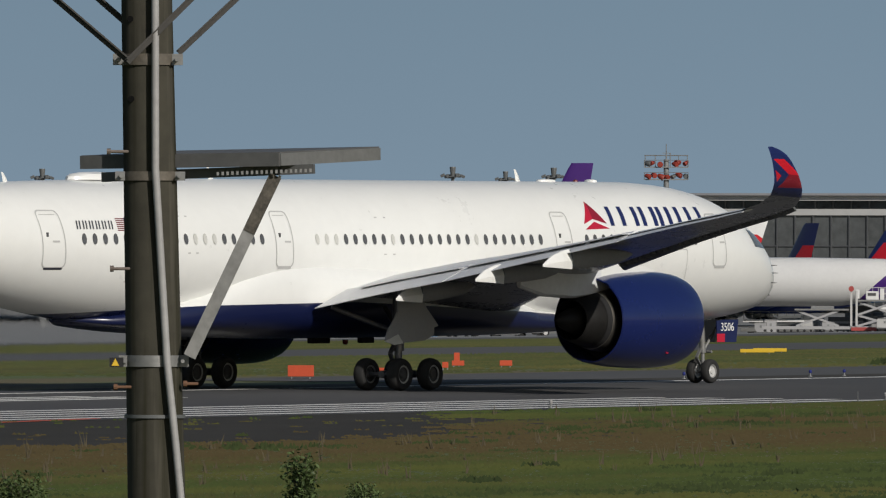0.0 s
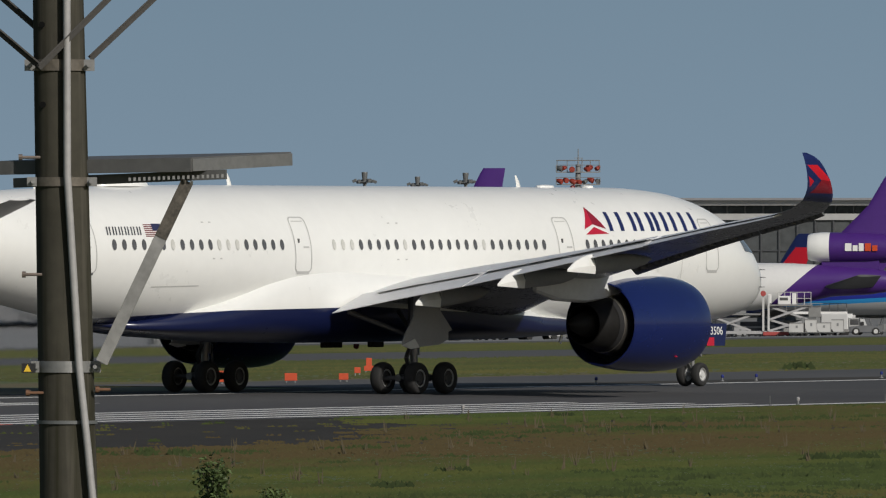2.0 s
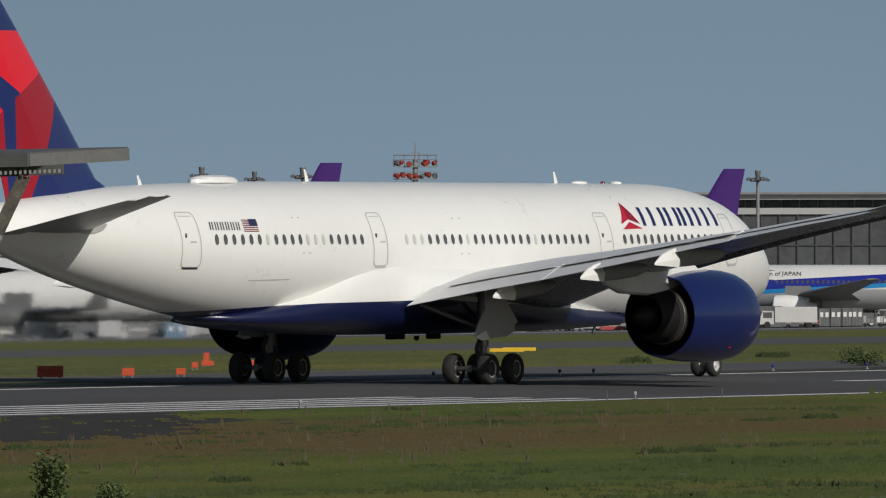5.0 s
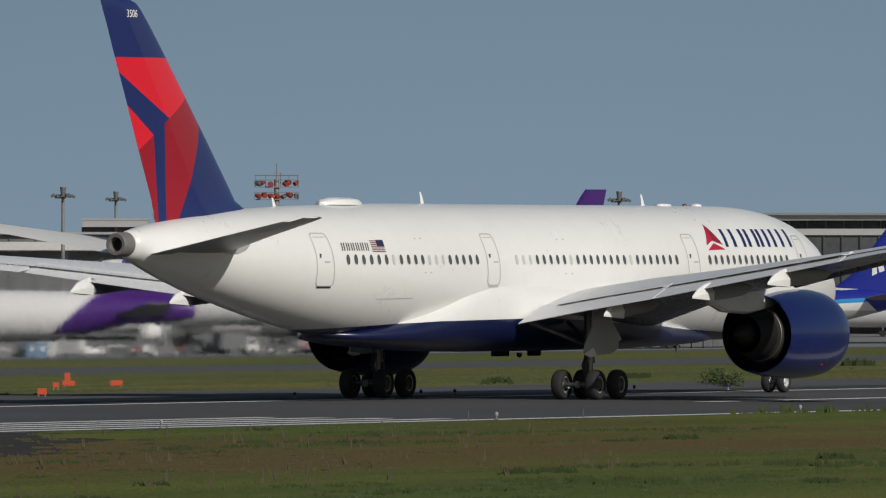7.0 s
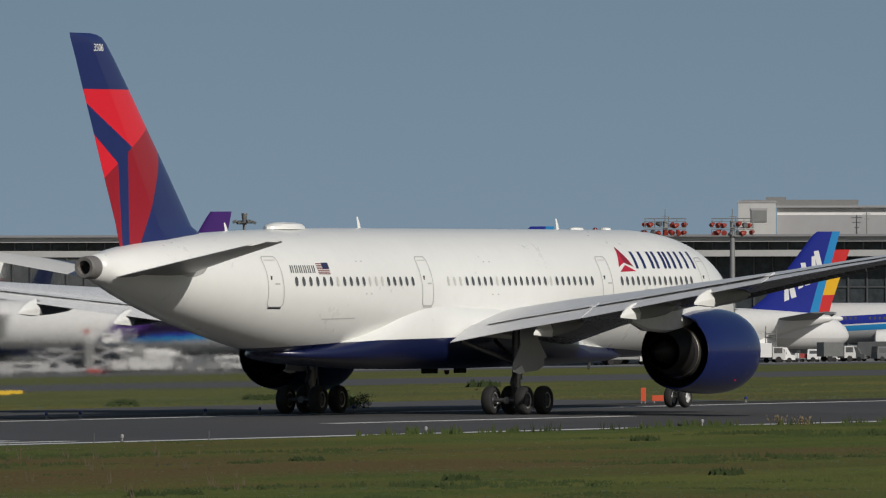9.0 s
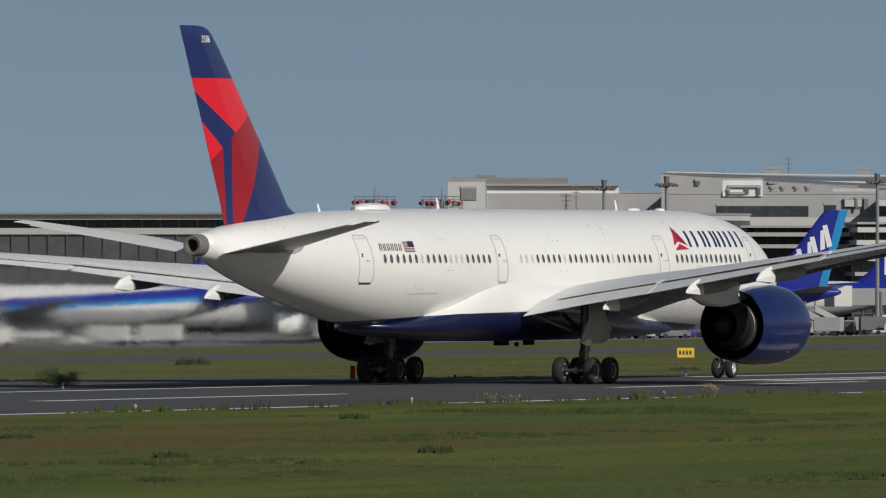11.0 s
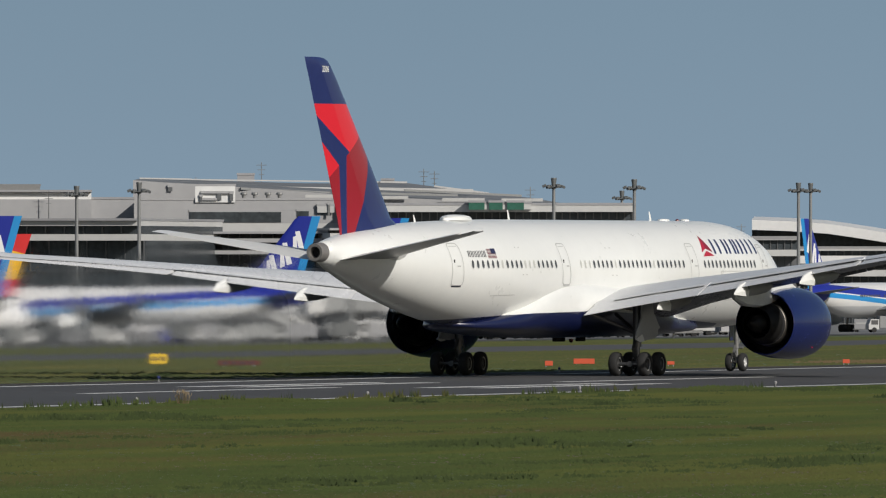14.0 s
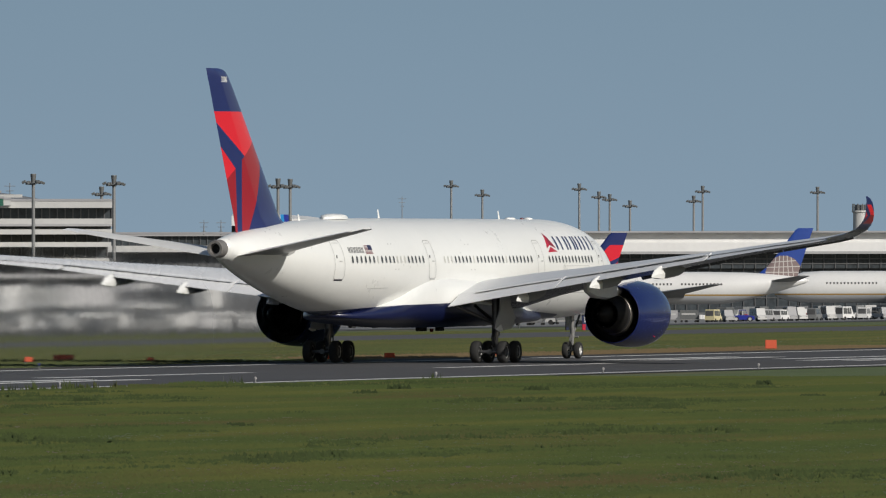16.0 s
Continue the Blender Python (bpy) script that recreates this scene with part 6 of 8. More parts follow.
for b0, b1, e0, e1 in ((25.09, 25.0, 0.345, 0.362), (25.2, 24.66, 0.343, 0.349), (24.84, 24.72, 0.315, 0.330), (24.72, 24.55, 0.315, 0.322), (24.92, 24.87, 0.315, 0.335)):
    bands("roof_duct", "dull metal duct on the hall roof", b0, 1966, b1, 1966, [(0.33, e1, "galv", 0.0)], 2, 0, "galv", 0.0)



def sloped_hall():
    """The large grey hall: a long front under a roof that falls away in shallow terraces, with pale gutters between them."""
    d, b0 = 1990, 23.2
    eaves = [(24.224, 0.377), (24.07, 0.366), (23.86, 0.355), (23.73, 0.344), (23.44, 0.325), (23.21, 0.305), (22.9, 0.290), (22.55, 0.276), (22.2, 0.262)]
    ridge = [(24.224, 0.384), (23.97, 0.379), (23.73, 0.371), (23.44, 0.363), (23.29, 0.362), (23.06, 0.367), (22.93, 0.364), (22.80, 0.347), (22.535, 0.313), (22.32, 0.293), (22.2, 0.272)]
    right = Vector((math.sin(radians(b0)), -math.cos(radians(b0)), 0))
    away = polar(b0, 1.0)
    t = thing("hangar", "large grey hall with long shallow terraced roof and pale gutters", "building")
    o = polar(b0, d)

    def at(b, e, back=0.0):
        return o + right * (math.tan(radians(b0 - b)) * d) + away * back + Vector((0, 0, up(e, d + back)))
    foot = [at(b, 0.0) for b in (22.2, 24.224)]
    front = [at(b, e) for b, e in eaves] + [Vector((p.x, p.y, -6.0)) for p in foot]
    bm = bmesh.new()
    rings(bm, [front, [p + away * 70 for p in front]])
    part("wall", bm, M["facade_grey"], t)
    bs = sorted({b for b, _ in eaves + ridge}, reverse=True)
    ev = lambda tab, b: float(np.interp(-b, [-q[0] for q in tab], [q[1] for q in tab]))
    for f0, f1, w0, w1 in ((0.0, 0.5, 0.5, 30.0), (0.5, 1.0, 30.2, 62.0)):
        bm = bmesh.new()
        loops = []
        for b in bs:
            e0, e1 = ev(eaves, b), ev(ridge, b)
            p0, p1 = at(b, e0 + (e1 - e0) * f0 + 0.001, w0), at(b, e0 + (e1 - e0) * f1, w1)
            loops.append([p0, p1, p1 - Vector((0, 0, 1.2)), p0 - Vector((0, 0, 0.5))])
        rings(bm, loops)
        part("roof_slope", bm, M["roof_slate"], t, "grey sheet-metal roof slope")
    # gutters and parapets that catch the light: bearing and rise at both ends, height
    for ba, ea, bb, eb, hgt, back in ((23.73, 0.346, 23.211, 0.338, 0.30, 28), (23.23, 0.338, 22.62, 0.327, 0.55, 29), (24.224, 0.385, 23.97, 0.380, 0.35, 61), (23.97, 0.380, 23.06, 0.368, 0.22, 61.5), (23.06, 0.369, 22.93, 0.366, 0.35, 61.2),
                                      (23.416, 0.302, 23.211, 0.302, 0.5, -1.5), (23.132, 0.296, 22.933, 0.296, 0.5, -1.2), (22.774, 0.286, 22.575, 0.286, 0.5, -1.4), (22.496, 0.284, 22.302, 0.284, 0.5, -1.6), (22.80, 0.349, 22.535, 0.315, 0.3, 61)):
        bm = bmesh.new()
        bar(bm, at(ba, ea, back), at(bb, eb, back), 0.8, hgt)
        part("gutter", bm, M["cloth_white"], t, "pale metal gutter")
    for ba, ea, bb, eb in ((23.72, 0.338, 23.3, 0.318), (23.9, 0.349, 23.6, 0.332), (23.2, 0.318, 22.7, 0.306), (22.95, 0.330, 22.4, 0.304)):
        bm = bmesh.new()
        bar(bm, at(ba, ea, -0.3), at(bb, eb, 4.0), 0.4, 0.35)
        part("roof_rib", bm, M["mast"], t, "dark roof rib")
    for b in (23.694, 23.644, 23.583, 23.53):
        bm = bmesh.new()
        turned(bm, [(-0.55, 0.22), (0.3, 0.30), (0.45, 0.55), (0.75, 0.50), (0.80, 0.1)], "z", at(b, 0.297, -45.0), 10, cap=True)
        part("vent", bm, M["galv"], t, "metal roof vent cowl")


M["roof_slate"] = material("weathered_roof_sheet", (0.17, 0.172, 0.175), 0.6, 0.1, vary=0.25, scale=0.05, fine=12)
sloped_hall()
bands("office_front", "grey office block with dark recessed openings", 24.2, 1940, 23.215, 1940, [(None, 0.130, "facade_dark", 3.0), (0.130, 0.175, "cloth_white", 0.0), (0.175, 0.235, "facade_grey", 0.0), (0.235, 0.283, "facade_grey", 0.0)], 40, 0, "facade_grey")
for b0, b1, lo, hi, mat, d in ((23.96, 23.53, 0.180, 0.228, "bld_glass", 1939.8), (23.455, 23.40, 0.202, 0.232, "bld_glass", 1939.8), (23.933, 23.745, 0.273, 0.349, "white_wall", 1939.6), (23.905, 23.755, 0.311, 0.316, "facade_dark", 1939.3),
                               (23.905, 23.83, 0.281, 0.284, "facade_dark", 1939.3), (23.83, 23.81, 0.284, 0.311, "facade_dark", 1939.3), (23.77, 23.755, 0.280, 0.313, "facade_dark", 1939.2), (23.91, 23.90, 0.281, 0.300, "facade_dark", 1939.2),
                               (24.06, 24.04, 0.325, 0.345, "facade_dark", 1989.8), (23.36, 23.28, 0.225, 0.255, "cloth_white", 1939.3), (23.27, 23.25, 0.21, 0.262, "galv", 1939.2), (23.31, 23.30, 0.21, 0.262, "galv", 1939.1)):
    bands("recess", "dark framed opening in the grey hall" if "glass" in mat or "dark" in mat else "pale panel on the grey hall front", b0, d, b1, d, [(lo, hi, mat, 0.0)], 0.15, 0, "facade_grey", 0.0)
bands("terminal_two", "long grey and white terminal with window bands", 23.30, 1893, 21.88, 1900,
      [(None, -0.10, "bld_glass", 6.0), (-0.10, -0.082, "facade_grey", 3.0), (-0.082, -0.03, "bld_glass", 6.0), (-0.03, -0.008, "cloth_white", 3.0), (-0.008, 0.045, "bld_glass", 5.0), (0.045, 0.068, "cloth_white", 1.0), (0.068, 0.104, "bld_glass", 4.0), (0.104, 0.128, "cloth_white", 0.0), (0.128, 0.142, "facade_dark", 2.0)], 30, 28)
# slabs grey instead of white: the deep overhang's shade is put into their colour
bands("terminal_link", "shaded terminal front with thin grey floor slabs", 24.25, 1900, 23.305, 1900,
      [(None, -0.05, "bld_glass", 8.0), (-0.05, -0.035, "facade_grey", 4.0), (-0.035, 0.03, "bld_glass", 9.0), (0.03, 0.048, "facade_grey", 3.0), (0.048, 0.085, "bld_glass", 8.0), (0.085, 0.104, "facade_grey", 2.0), (0.104, 0.126, "bld_glass", 7.0)], 30, 18, hang=0.0)
bands("terminal_two_upper", "upper storey with windows and a white parapet", 23.2, 1915, 21.88, 1915,
      [(0.14, 0.178, "cloth_white", 0.5), (0.178, 0.228, "bld_glass", 2.5), (0.228, 0.260, "cloth_white", 0.0)], 30, 36)
for b0, b1 in ((22.649, 22.575), (22.554, 22.49), (22.469, 22.39)):
    bands("glass_lantern", "green glass roof lantern", b0, 1912, b1, 1912, [(0.238, 0.272, "green_glass", 0.0)], 4, 7)
for b0, b1 in ((22.575, 22.554), (22.49, 22.469), (22.39, 22.355)):
    bands("lantern_pier", "white pier between the roof lanterns", b0, 1912.4, b1, 1912.4, [(0.240, 0.266, "cloth_white", 0.0)], 4)
bands("linkway", "low dark connecting bridge", 21.9, 2300, 21.1, 2300, [(None, 0.02, "facade_dark", 3.0), (0.02, 0.05, "cloth_white", 0.0), (0.05, 0.095, "bld_glass", 1.0), (0.095, 0.105, "facade_grey", 0.0)], 20, 24)
bands("pier", "long white pier with a dark window band", 20.95, 2580, 17.2, 2600,
      [(None, -0.06, "bld_glass", 4.0), (-0.06, 0.008, "bld_glass", 3.0), (0.008, 0.020, "facade_grey", 0.0), (0.020, 0.062, "white_wall", 0.0), (0.062, 0.108, "white_wall", 2.0)], 40, 70)


def canopy(line, dist, deep, label):
    """A wide pale roof that falls along its length, over a set-back glazed wall."""
    away = polar(line[len(line) // 2][0], 1.0)
    bm = bmesh.new()
    loops = []
    for b, e in line:
        c, z = polar(b, dist), up(e, dist)
        loops.append([Vector((c.x, c.y, z - 1.9)), Vector((c.x, c.y, z)), Vector((c.x + away.x * deep, c.y + away.y * deep, z + 0.8)), Vector((c.x + away.x * deep, c.y + away.y * deep, z - 0.4))])
    rings(bm, loops)
    t = tagged(part("canopy_roof", bm, M["white_wall"]), label, "roof")
    bm = bmesh.new()
    loops = []
    for b, e in line:
        c, z = polar(b, dist + 5), up(e, dist) - 1.9
        loops.append([Vector((c.x, c.y, -5.7)), Vector((c.x, c.y, z)), Vector((c.x + away.x * 6, c.y + away.y * 6, z)), Vector((c.x + away.x * 6, c.y + away.y * 6, -5.7))])
    rings(bm, loops)
    part("glazed_wall", bm, M["bld_glass"], t)


canopy([(21.32, 0.190), (21.15, 0.184), (20.97, 0.172), (20.85, 0.155), (20.73, 0.136), (20.6, 0.117), (20.46, 0.101), (20.3, 0.090), (20.12, 0.082)], 2350, 40, "wide pale falling canopy roof over a glazed wall")
bands("concourse", "low white concourse front with dark window bands", 21.30, 2330, 20.55, 2330, [(None, -0.075, "bld_glass", 3.0), (-0.075, -0.045, "cloth_white", 0.0), (-0.045, -0.015, "bld_glass", 2.0), (-0.015, 0.022, "white_wall", 0.0), (0.022, 0.045, "bld_glass", 2.0), (0.045, 0.057, "cloth_white", 0.0)], 14, 20)
# antennas on the hall roofs
for b, e, d in ((23.622, 0.462, 2070), (23.13, 0.452, 2070), (22.86, 0.43, 2070), (22.81, 0.42, 2070), (23.93, 0.392, 2070), (24.62, 0.33, 1960), (20.52, 0.28, 2600), (21.45, 0.17, 2300), (21.37, 0.17, 2300), (22.36, 0.345, 2000)):
    p = polar(b, d)
    t = thing("antenna_mast", "thin grey lattice antenna on a roof", "antenna", Matrix.Translation((p.x, p.y, up(0.1, d))) @ Matrix.Rotation(radians(b - 90), 4, "Z"), "roof antennas")
    H = up(e, d) - up(0.1, d)
    bm = bmesh.new()
    rod(bm, (0, 0, 0), (0, 0, H), 0.13, 0.06, n=6)
    part("mast", bm, M["mast"], t)
    for k in range(3):
        bm = bmesh.new()
        rod(bm, (-0.9 + 0.25 * k, 0, H - 0.5 - 0.8 * k), (0.9 - 0.25 * k, 0, H - 0.5 - 0.8 * k), 0.05, n=5)
        part("crossbar", bm, M["mast"], t)
for b0, b1, e, d in ((23.735, 23.655, 0.401, 2060), (23.305, 23.24, 0.398, 2060), (23.06, 23.0, 0.376, 2062)):
    bands("roof_unit", "grey plant unit on a hall roof", b0, d, b1, d, [(0.30, e, "roof", 0.0)], 4)


def control_tower(b, e, d):
    p = polar(b, d)
    z0 = -5.7
    H = up(e, d) - z0
    t = thing("control_tower", "slim white tower with a dark ribbed crown beyond the pier", "tower", Matrix.Translation((p.x, p.y, z0)))
    bm = bmesh.new()
    turned(bm, [(0, 1.9), (H - 2.2, 1.7), (H - 2.0, 2.0), (H - 1.6, 2.0)], "z", n=20, cap=True)
    part("shaft", bm, M["cloth_white"], t, smooth=True)
    for k in range(10):
        a = 2 * math.pi * k / 10
        bm = bmesh.new()
        rod(bm, (1.8 * math.cos(a), 1.8 * math.sin(a), H - 1.6), (1.8 * math.cos(a), 1.8 * math.sin(a), H), 0.14, n=6)
        part("crown_post", bm, M["lamp_dark"], t)
    bm = bmesh.new()
    turned(bm, [(H - 1.6, 1.3), (H - 0.2, 1.3)], "z", n=16, cap=True)
    part("crown_core", bm, M["facade_dark"], t)


control_tower(18.37, 0.243, 2900)


# ---- parked aircraft ----
def jet_fin_material(name, base, polys):
    m = material(name, base, 0.35, vary=0.06, scale=0.3)
    q = Paint(m)
    for pts, col in polys:
        q.lay(q.polygon(pts), col)
    return m


def parked_jet(label, bearing, elev, dist, heading, length, dia, hull_mat, fin_mat, wing_mat="mast", fin_h=None, tail_engine=False, stripes=(), engine_mat="white", belly=2.3, wing_x=0.64):
    """A parked airliner placed by its fin's upper trailing corner; x forward in its own space, origin on the ground
    under the tail end. wing_mat is dark: it holds the shade on the wings.
    """
    tip = polar(bearing, dist)
    mid = tip + polar(heading, length * 0.45)
    z0 = land(mid.x, mid.y) + 0.012
    H = up(elev, dist) - z0 if fin_h is None else fin_h
    rot = Matrix.Rotation(radians(heading), 4, "Z")
    t = thing("parked_jet", label, "airplane", Matrix.Translation((tip.x, tip.y, z0)) @ rot, "parked jets")
    r = dia / 2
    zc = belly + r
    L = length
    st = [(0.0, zc + r * 0.45, 0.06), (0.01, zc + r * 0.45, 0.16), (0.06, zc + r * 0.38, 0.36), (0.14, zc + r * 0.24, 0.64), (0.22, zc + r * 0.10, 0.86), (0.30, zc, 0.98), (0.36, zc, 1.0), (0.84, zc, 1.0), (0.90, zc - r * 0.02, 0.95),
          (0.95, zc - r * 0.10, 0.76), (0.98, zc - r * 0.2, 0.5), (0.995, zc - r * 0.28, 0.22), (1.0, zc - r * 0.3, 0.03)]
    if tail_engine:  # a deep, blunt tail cone under the engine
        st[:3] = [(0.0, zc + r * 0.22, 0.30), (0.012, zc + r * 0.22, 0.38), (0.06, zc + r * 0.24, 0.55)]
    bm = bmesh.new()
    rings(bm, [[Vector((1.0 + L * s, r * k * math.cos(a), z + r * k * math.sin(a))) for a in (2 * math.pi * q / 28 for q in range(28))] for s, z, k in st])
    for f in bm.faces:
        f.material_index = 0
    part("fuselage", bm, hull_mat, t, smooth="all")
    zt = zc + r
    # fin
    bm = bmesh.new()
    loops = []
    fh = H - zt
    swept = ((-0.12, 12.0, 3.2), (0.0, 10.8, 2.4), (0.27, 9.0, 1.2), (0.65, 4.9, 0.7), (0.95, 3.0, 0.1), (1.0, 2.6, 0.0))
    for f, xl, xt in swept if tail_engine else ((-0.12, 0.98 * fh + 3.0, 3.2), (0.0, 0.98 * fh + 2.0, 2.9), (0.12, 0.80 * fh + 2.2, 2.6), (0.5, 0.50 * fh + 2.2, 1.5), (0.95, 0.14 * fh + 2.4, 0.15), (1.0, 0.10 * fh + 2.2, 0.0)):
        loops.append([Vector((xl + (xt - xl) * fx, (fz - 0.03 * math.sin(math.pi * fx)) * (xl - xt), zt + fh * f)) for fx, fz in foil(8, 0.09)])
    rings(bm, loops)
    part("fin", bm, fin_mat, t, "coloured tail fin", smooth=True)
    for s in (-1, 1):
        bm = bmesh.new()
        loops = []
        for y, xl, xt, z in ((0.5, 11.0, 4.4, zc - 0.2), (9.0, 5.4, 2.4, zc + 1.4)) if tail_engine else ((0.5, 9.5, 3.4, zc + r * 0.4), (L * 0.155, 3.4, 1.2, zc + r * 0.75)):
            loops.append([Vector((xl + (xt - xl) * fx, s * y, z + (fz - 0.03 * math.sin(math.pi * fx)) * (xl - xt))) for fx, fz in foil(8, 0.09)])
        rings(bm, loops)
        part("tailplane", bm, M[wing_mat], t, smooth=True)
        bm = bmesh.new()
        loops = []
        xr = 1 + L * wing_x
        span, drop, rise = (26.0, 0.75, 0.03) if tail_engine else (L * 0.49, 0.55, 0.105)
        for f, y, c in ((0, r * 0.6, L * 0.20), (0.35, L * 0.17, L * 0.115), (1, span, L * 0.03 + (1.2 if tail_engine else 0))):
            xl = xr - (y - r * 0.6) * 0.62
            z = zc - r * drop + (y - r) * rise
            loops.append([Vector((xl - c * fx, s * y, z + (fz) * c)) for fx, fz in foil(8, 0.11)])
        rings(bm, loops)
        wing = part("wing", bm, M[wing_mat], t, smooth=True)
        if tail_engine:
            xl, z = xr - (span - r * 0.6) * 0.62, zc - r * drop + (span - r) * rise
            bm = bmesh.new()
            rings(bm, [[Vector((x - c * fx, s * (y + fz * c), zz)) for fx, fz in foil(8, 0.1)] for x, y, zz, c in ((xl, span - 0.1, z, 2.9), (xl - 0.8, span + 0.35, z + 1.0, 2.2), (xl - 2.2, span + 0.8, z + 2.9, 1.1))])
            part("winglet", bm, M[wing_mat], wing, "dark upturned winglet", smooth=True)
        e = new("engine")
        e.parent = t
        c = (xr - L * 0.085, s * L * 0.16, belly + 0.35)
        bm = bmesh.new()
        er = dia * 0.27
        turned(bm, [(3.6, er * 0.86), (3.4, er), (2.0, er * 1.06), (0, er * 0.95), (-1.2, er * 0.78), (-1.2, er * 0.5), (-2.3, er * 0.3), (-2.4, 0.02)], "x", c, 20)
        part("cowl", bm, M[engine_mat], e, smooth=True)
        bm = bmesh.new()
        turned(bm, [(3.55, er * 0.86), (2.6, er * 0.8), (2.55, 0.02)], "x", c, 20)
        part("fan", bm, M["black"], e)
        bm = bmesh.new()
        box(bm, c[0] - 1.5, c[0] + 2.0, c[1] - 0.2, c[1] + 0.2, c[2] + er * 0.8, c[2] + er + 1.3)
        part("pylon", bm, M[wing_mat], e)
        g = new("main_gear")
        g.parent = t
        bm = bmesh.new()
        rod(bm, (xr - L * 0.12, s * 5.0, 0.4), (xr - L * 0.12, s * 4.6, belly + 1.5), 0.22, n=8)
        part("leg", bm, M["steel"], g)
        for dx in (-0.8, 0.8):
            bm = bmesh.new()
            turned(bm, [(-0.9, 0.3), (-0.9, 0.62), (0.9, 0.62), (0.9, 0.3)], "y", (xr - L * 0.12 + dx, s * 5.0, 0.62), 16, cap=True)
            part("wheel", bm, M["tyre"], g)
    g = new("nose_gear")
    g.parent = t
    bm = bmesh.new()
    rod(bm, (1 + L * 0.92, 0, 0.3), (1 + L * 0.92, 0, belly + 0.6), 0.14, n=8)
    part("leg", bm, M["steel"], g)
    bm = bmesh.new()
    turned(bm, [(-0.5, 0.2), (-0.5, 0.5), (0.5, 0.5), (0.5, 0.2)], "y", (1 + L * 0.92, 0, 0.5), 14, cap=True)
    part("wheel", bm, M["tyre"], g)
    # cabin windows
    if stripes != "freight":
        for s in (-1, 1):
            bm = bmesh.new()
            k = 0
            x = 1 + L * 0.27
            while x < 1 + L * 0.88:
                if k % 17 not in (15, 16):
                    yy = math.sqrt(max(0.0, r * r - (0.12 * dia) ** 2))
                    if 0.30 * L < x - 1 < 0.85 * L:
                        box(bm, x - 0.17, x + 0.17, s * yy - 0.03, s * yy + 0.03, zc + 0.12 * dia - 0.2, zc + 0.12 * dia + 0.2)
                k += 1
                x += 0.72
            part("cabin_windows", bm, M["glass"], t, "row of small dark cabin windows")["kind"] = "stuff"
    if tail_engine:
        e = new("engine")
        e.parent = t
        z = zt + 1.85
        bm = bmesh.new()
        turned(bm, [(12.3, 1.52), (12.0, 1.68), (10.8, 1.82), (9.6, 1.84)], "x", (0, 0, z), 24)
        part("intake", bm, M["white"], e, "white intake ring", smooth=True)
        bm = bmesh.new()
        turned(bm, [(9.6, 1.84), (5.0, 1.80), (0.9, 1.50), (0.8, 1.1)], "x", (0, 0, z), 24)
        part("cowl", bm, M["purple"], e, "purple tail engine cowl", smooth=True)
        bm = bmesh.new()
        turned(bm, [(1.0, 1.25), (-0.4, 1.05), (-1.0, 0.62), (-1.8, 0.40), (-1.9, 0.05)], "x", (0, 0, z), 20)
        part("nozzle", bm, M["lamp_dark"], e, "dull metal tail nozzle", smooth=True)
        bm = bmesh.new()
        box(bm, 3.5, 10.6, -0.55, 0.55, zt - 0.9, z - 1.4)
        part("pylon", bm, M["purple"], e)
        for s in (-1, 1):
            for k, (x0, x1, mt) in enumerate(((7.6, 6.8, "white"), (6.65, 6.05, "white"), (5.9, 5.3, "white"), (5.15, 4.4, "emblem_orange"), (4.25, 3.6, "emblem_orange"))):
                bm = bmesh.new()
                box(bm, x1, x0, s * 1.83 - 0.02, s * 1.83 + 0.02, z - 0.45, z + (0.5 if k in (0, 2, 3) else 0.25))
                part("emblem_bar", bm, M[mt], e, "plain coloured bar of a livery")
    return t


def banded_hull(name, base, rules):
    """rules: list of (nx, nz, c, colour): colour laid where nx*x + nz*z + c > 0; several half planes as a list of triples are multiplied."""
    m = material(name, base, 0.35, vary=0.04, scale=0.3)
    q = Paint(m)
    for planes, col in rules:
        mask = None
        for nx, nz, c in planes:
            s = q.side(nx, 0, nz, c)
            mask = s if mask is None else q.math("MULTIPLY", mask, s)
        q.lay(mask, col)
    return m


PURPLE, BLUE, LIGHT, GREY = (0.055, 0.016, 0.15), (0.014, 0.024, 0.24), (0.02, 0.22, 0.50), (0.42, 0.43, 0.44)
freight = banded_hull("freighter_livery", (0.60, 0.60, 0.59), [([(-1, -1.15, 21.9)], PURPLE), ([(0, -1, 3.4)], GREY)])
freight_label = "parked white freighter with purple tail and tail engine"
# wings and engines coloured dark for the shade they stand in
parked_jet(freight_label, 27.600, 0.308, 1500, 112, 61, 6.02, freight, M["purple"], "lamp_dark", tail_engine=True, stripes="freight", engine_mat="lamp_dark", belly=3.6, wing_x=0.687)
parked_jet(freight_label, 29.490, 0.337, 1440, 112, 58, 5.8, freight, M["purple"], "lamp_dark", tail_engine=True, stripes="freight", engine_mat="lamp_dark", belly=2.75, wing_x=0.707)

stripe_hull = banded_hull("blue_stripe_livery", (0.60, 0.60, 0.59), [([(0.0, -1, 4.3)], GREY), ([(0.053, 1, -7.2), (-0.053, -1, 8.45)], BLUE), ([(0.053, 1, -6.2), (-0.053, -1, 7.0)], LIGHT), ([(-1, 0.9, 2.5)], BLUE)])


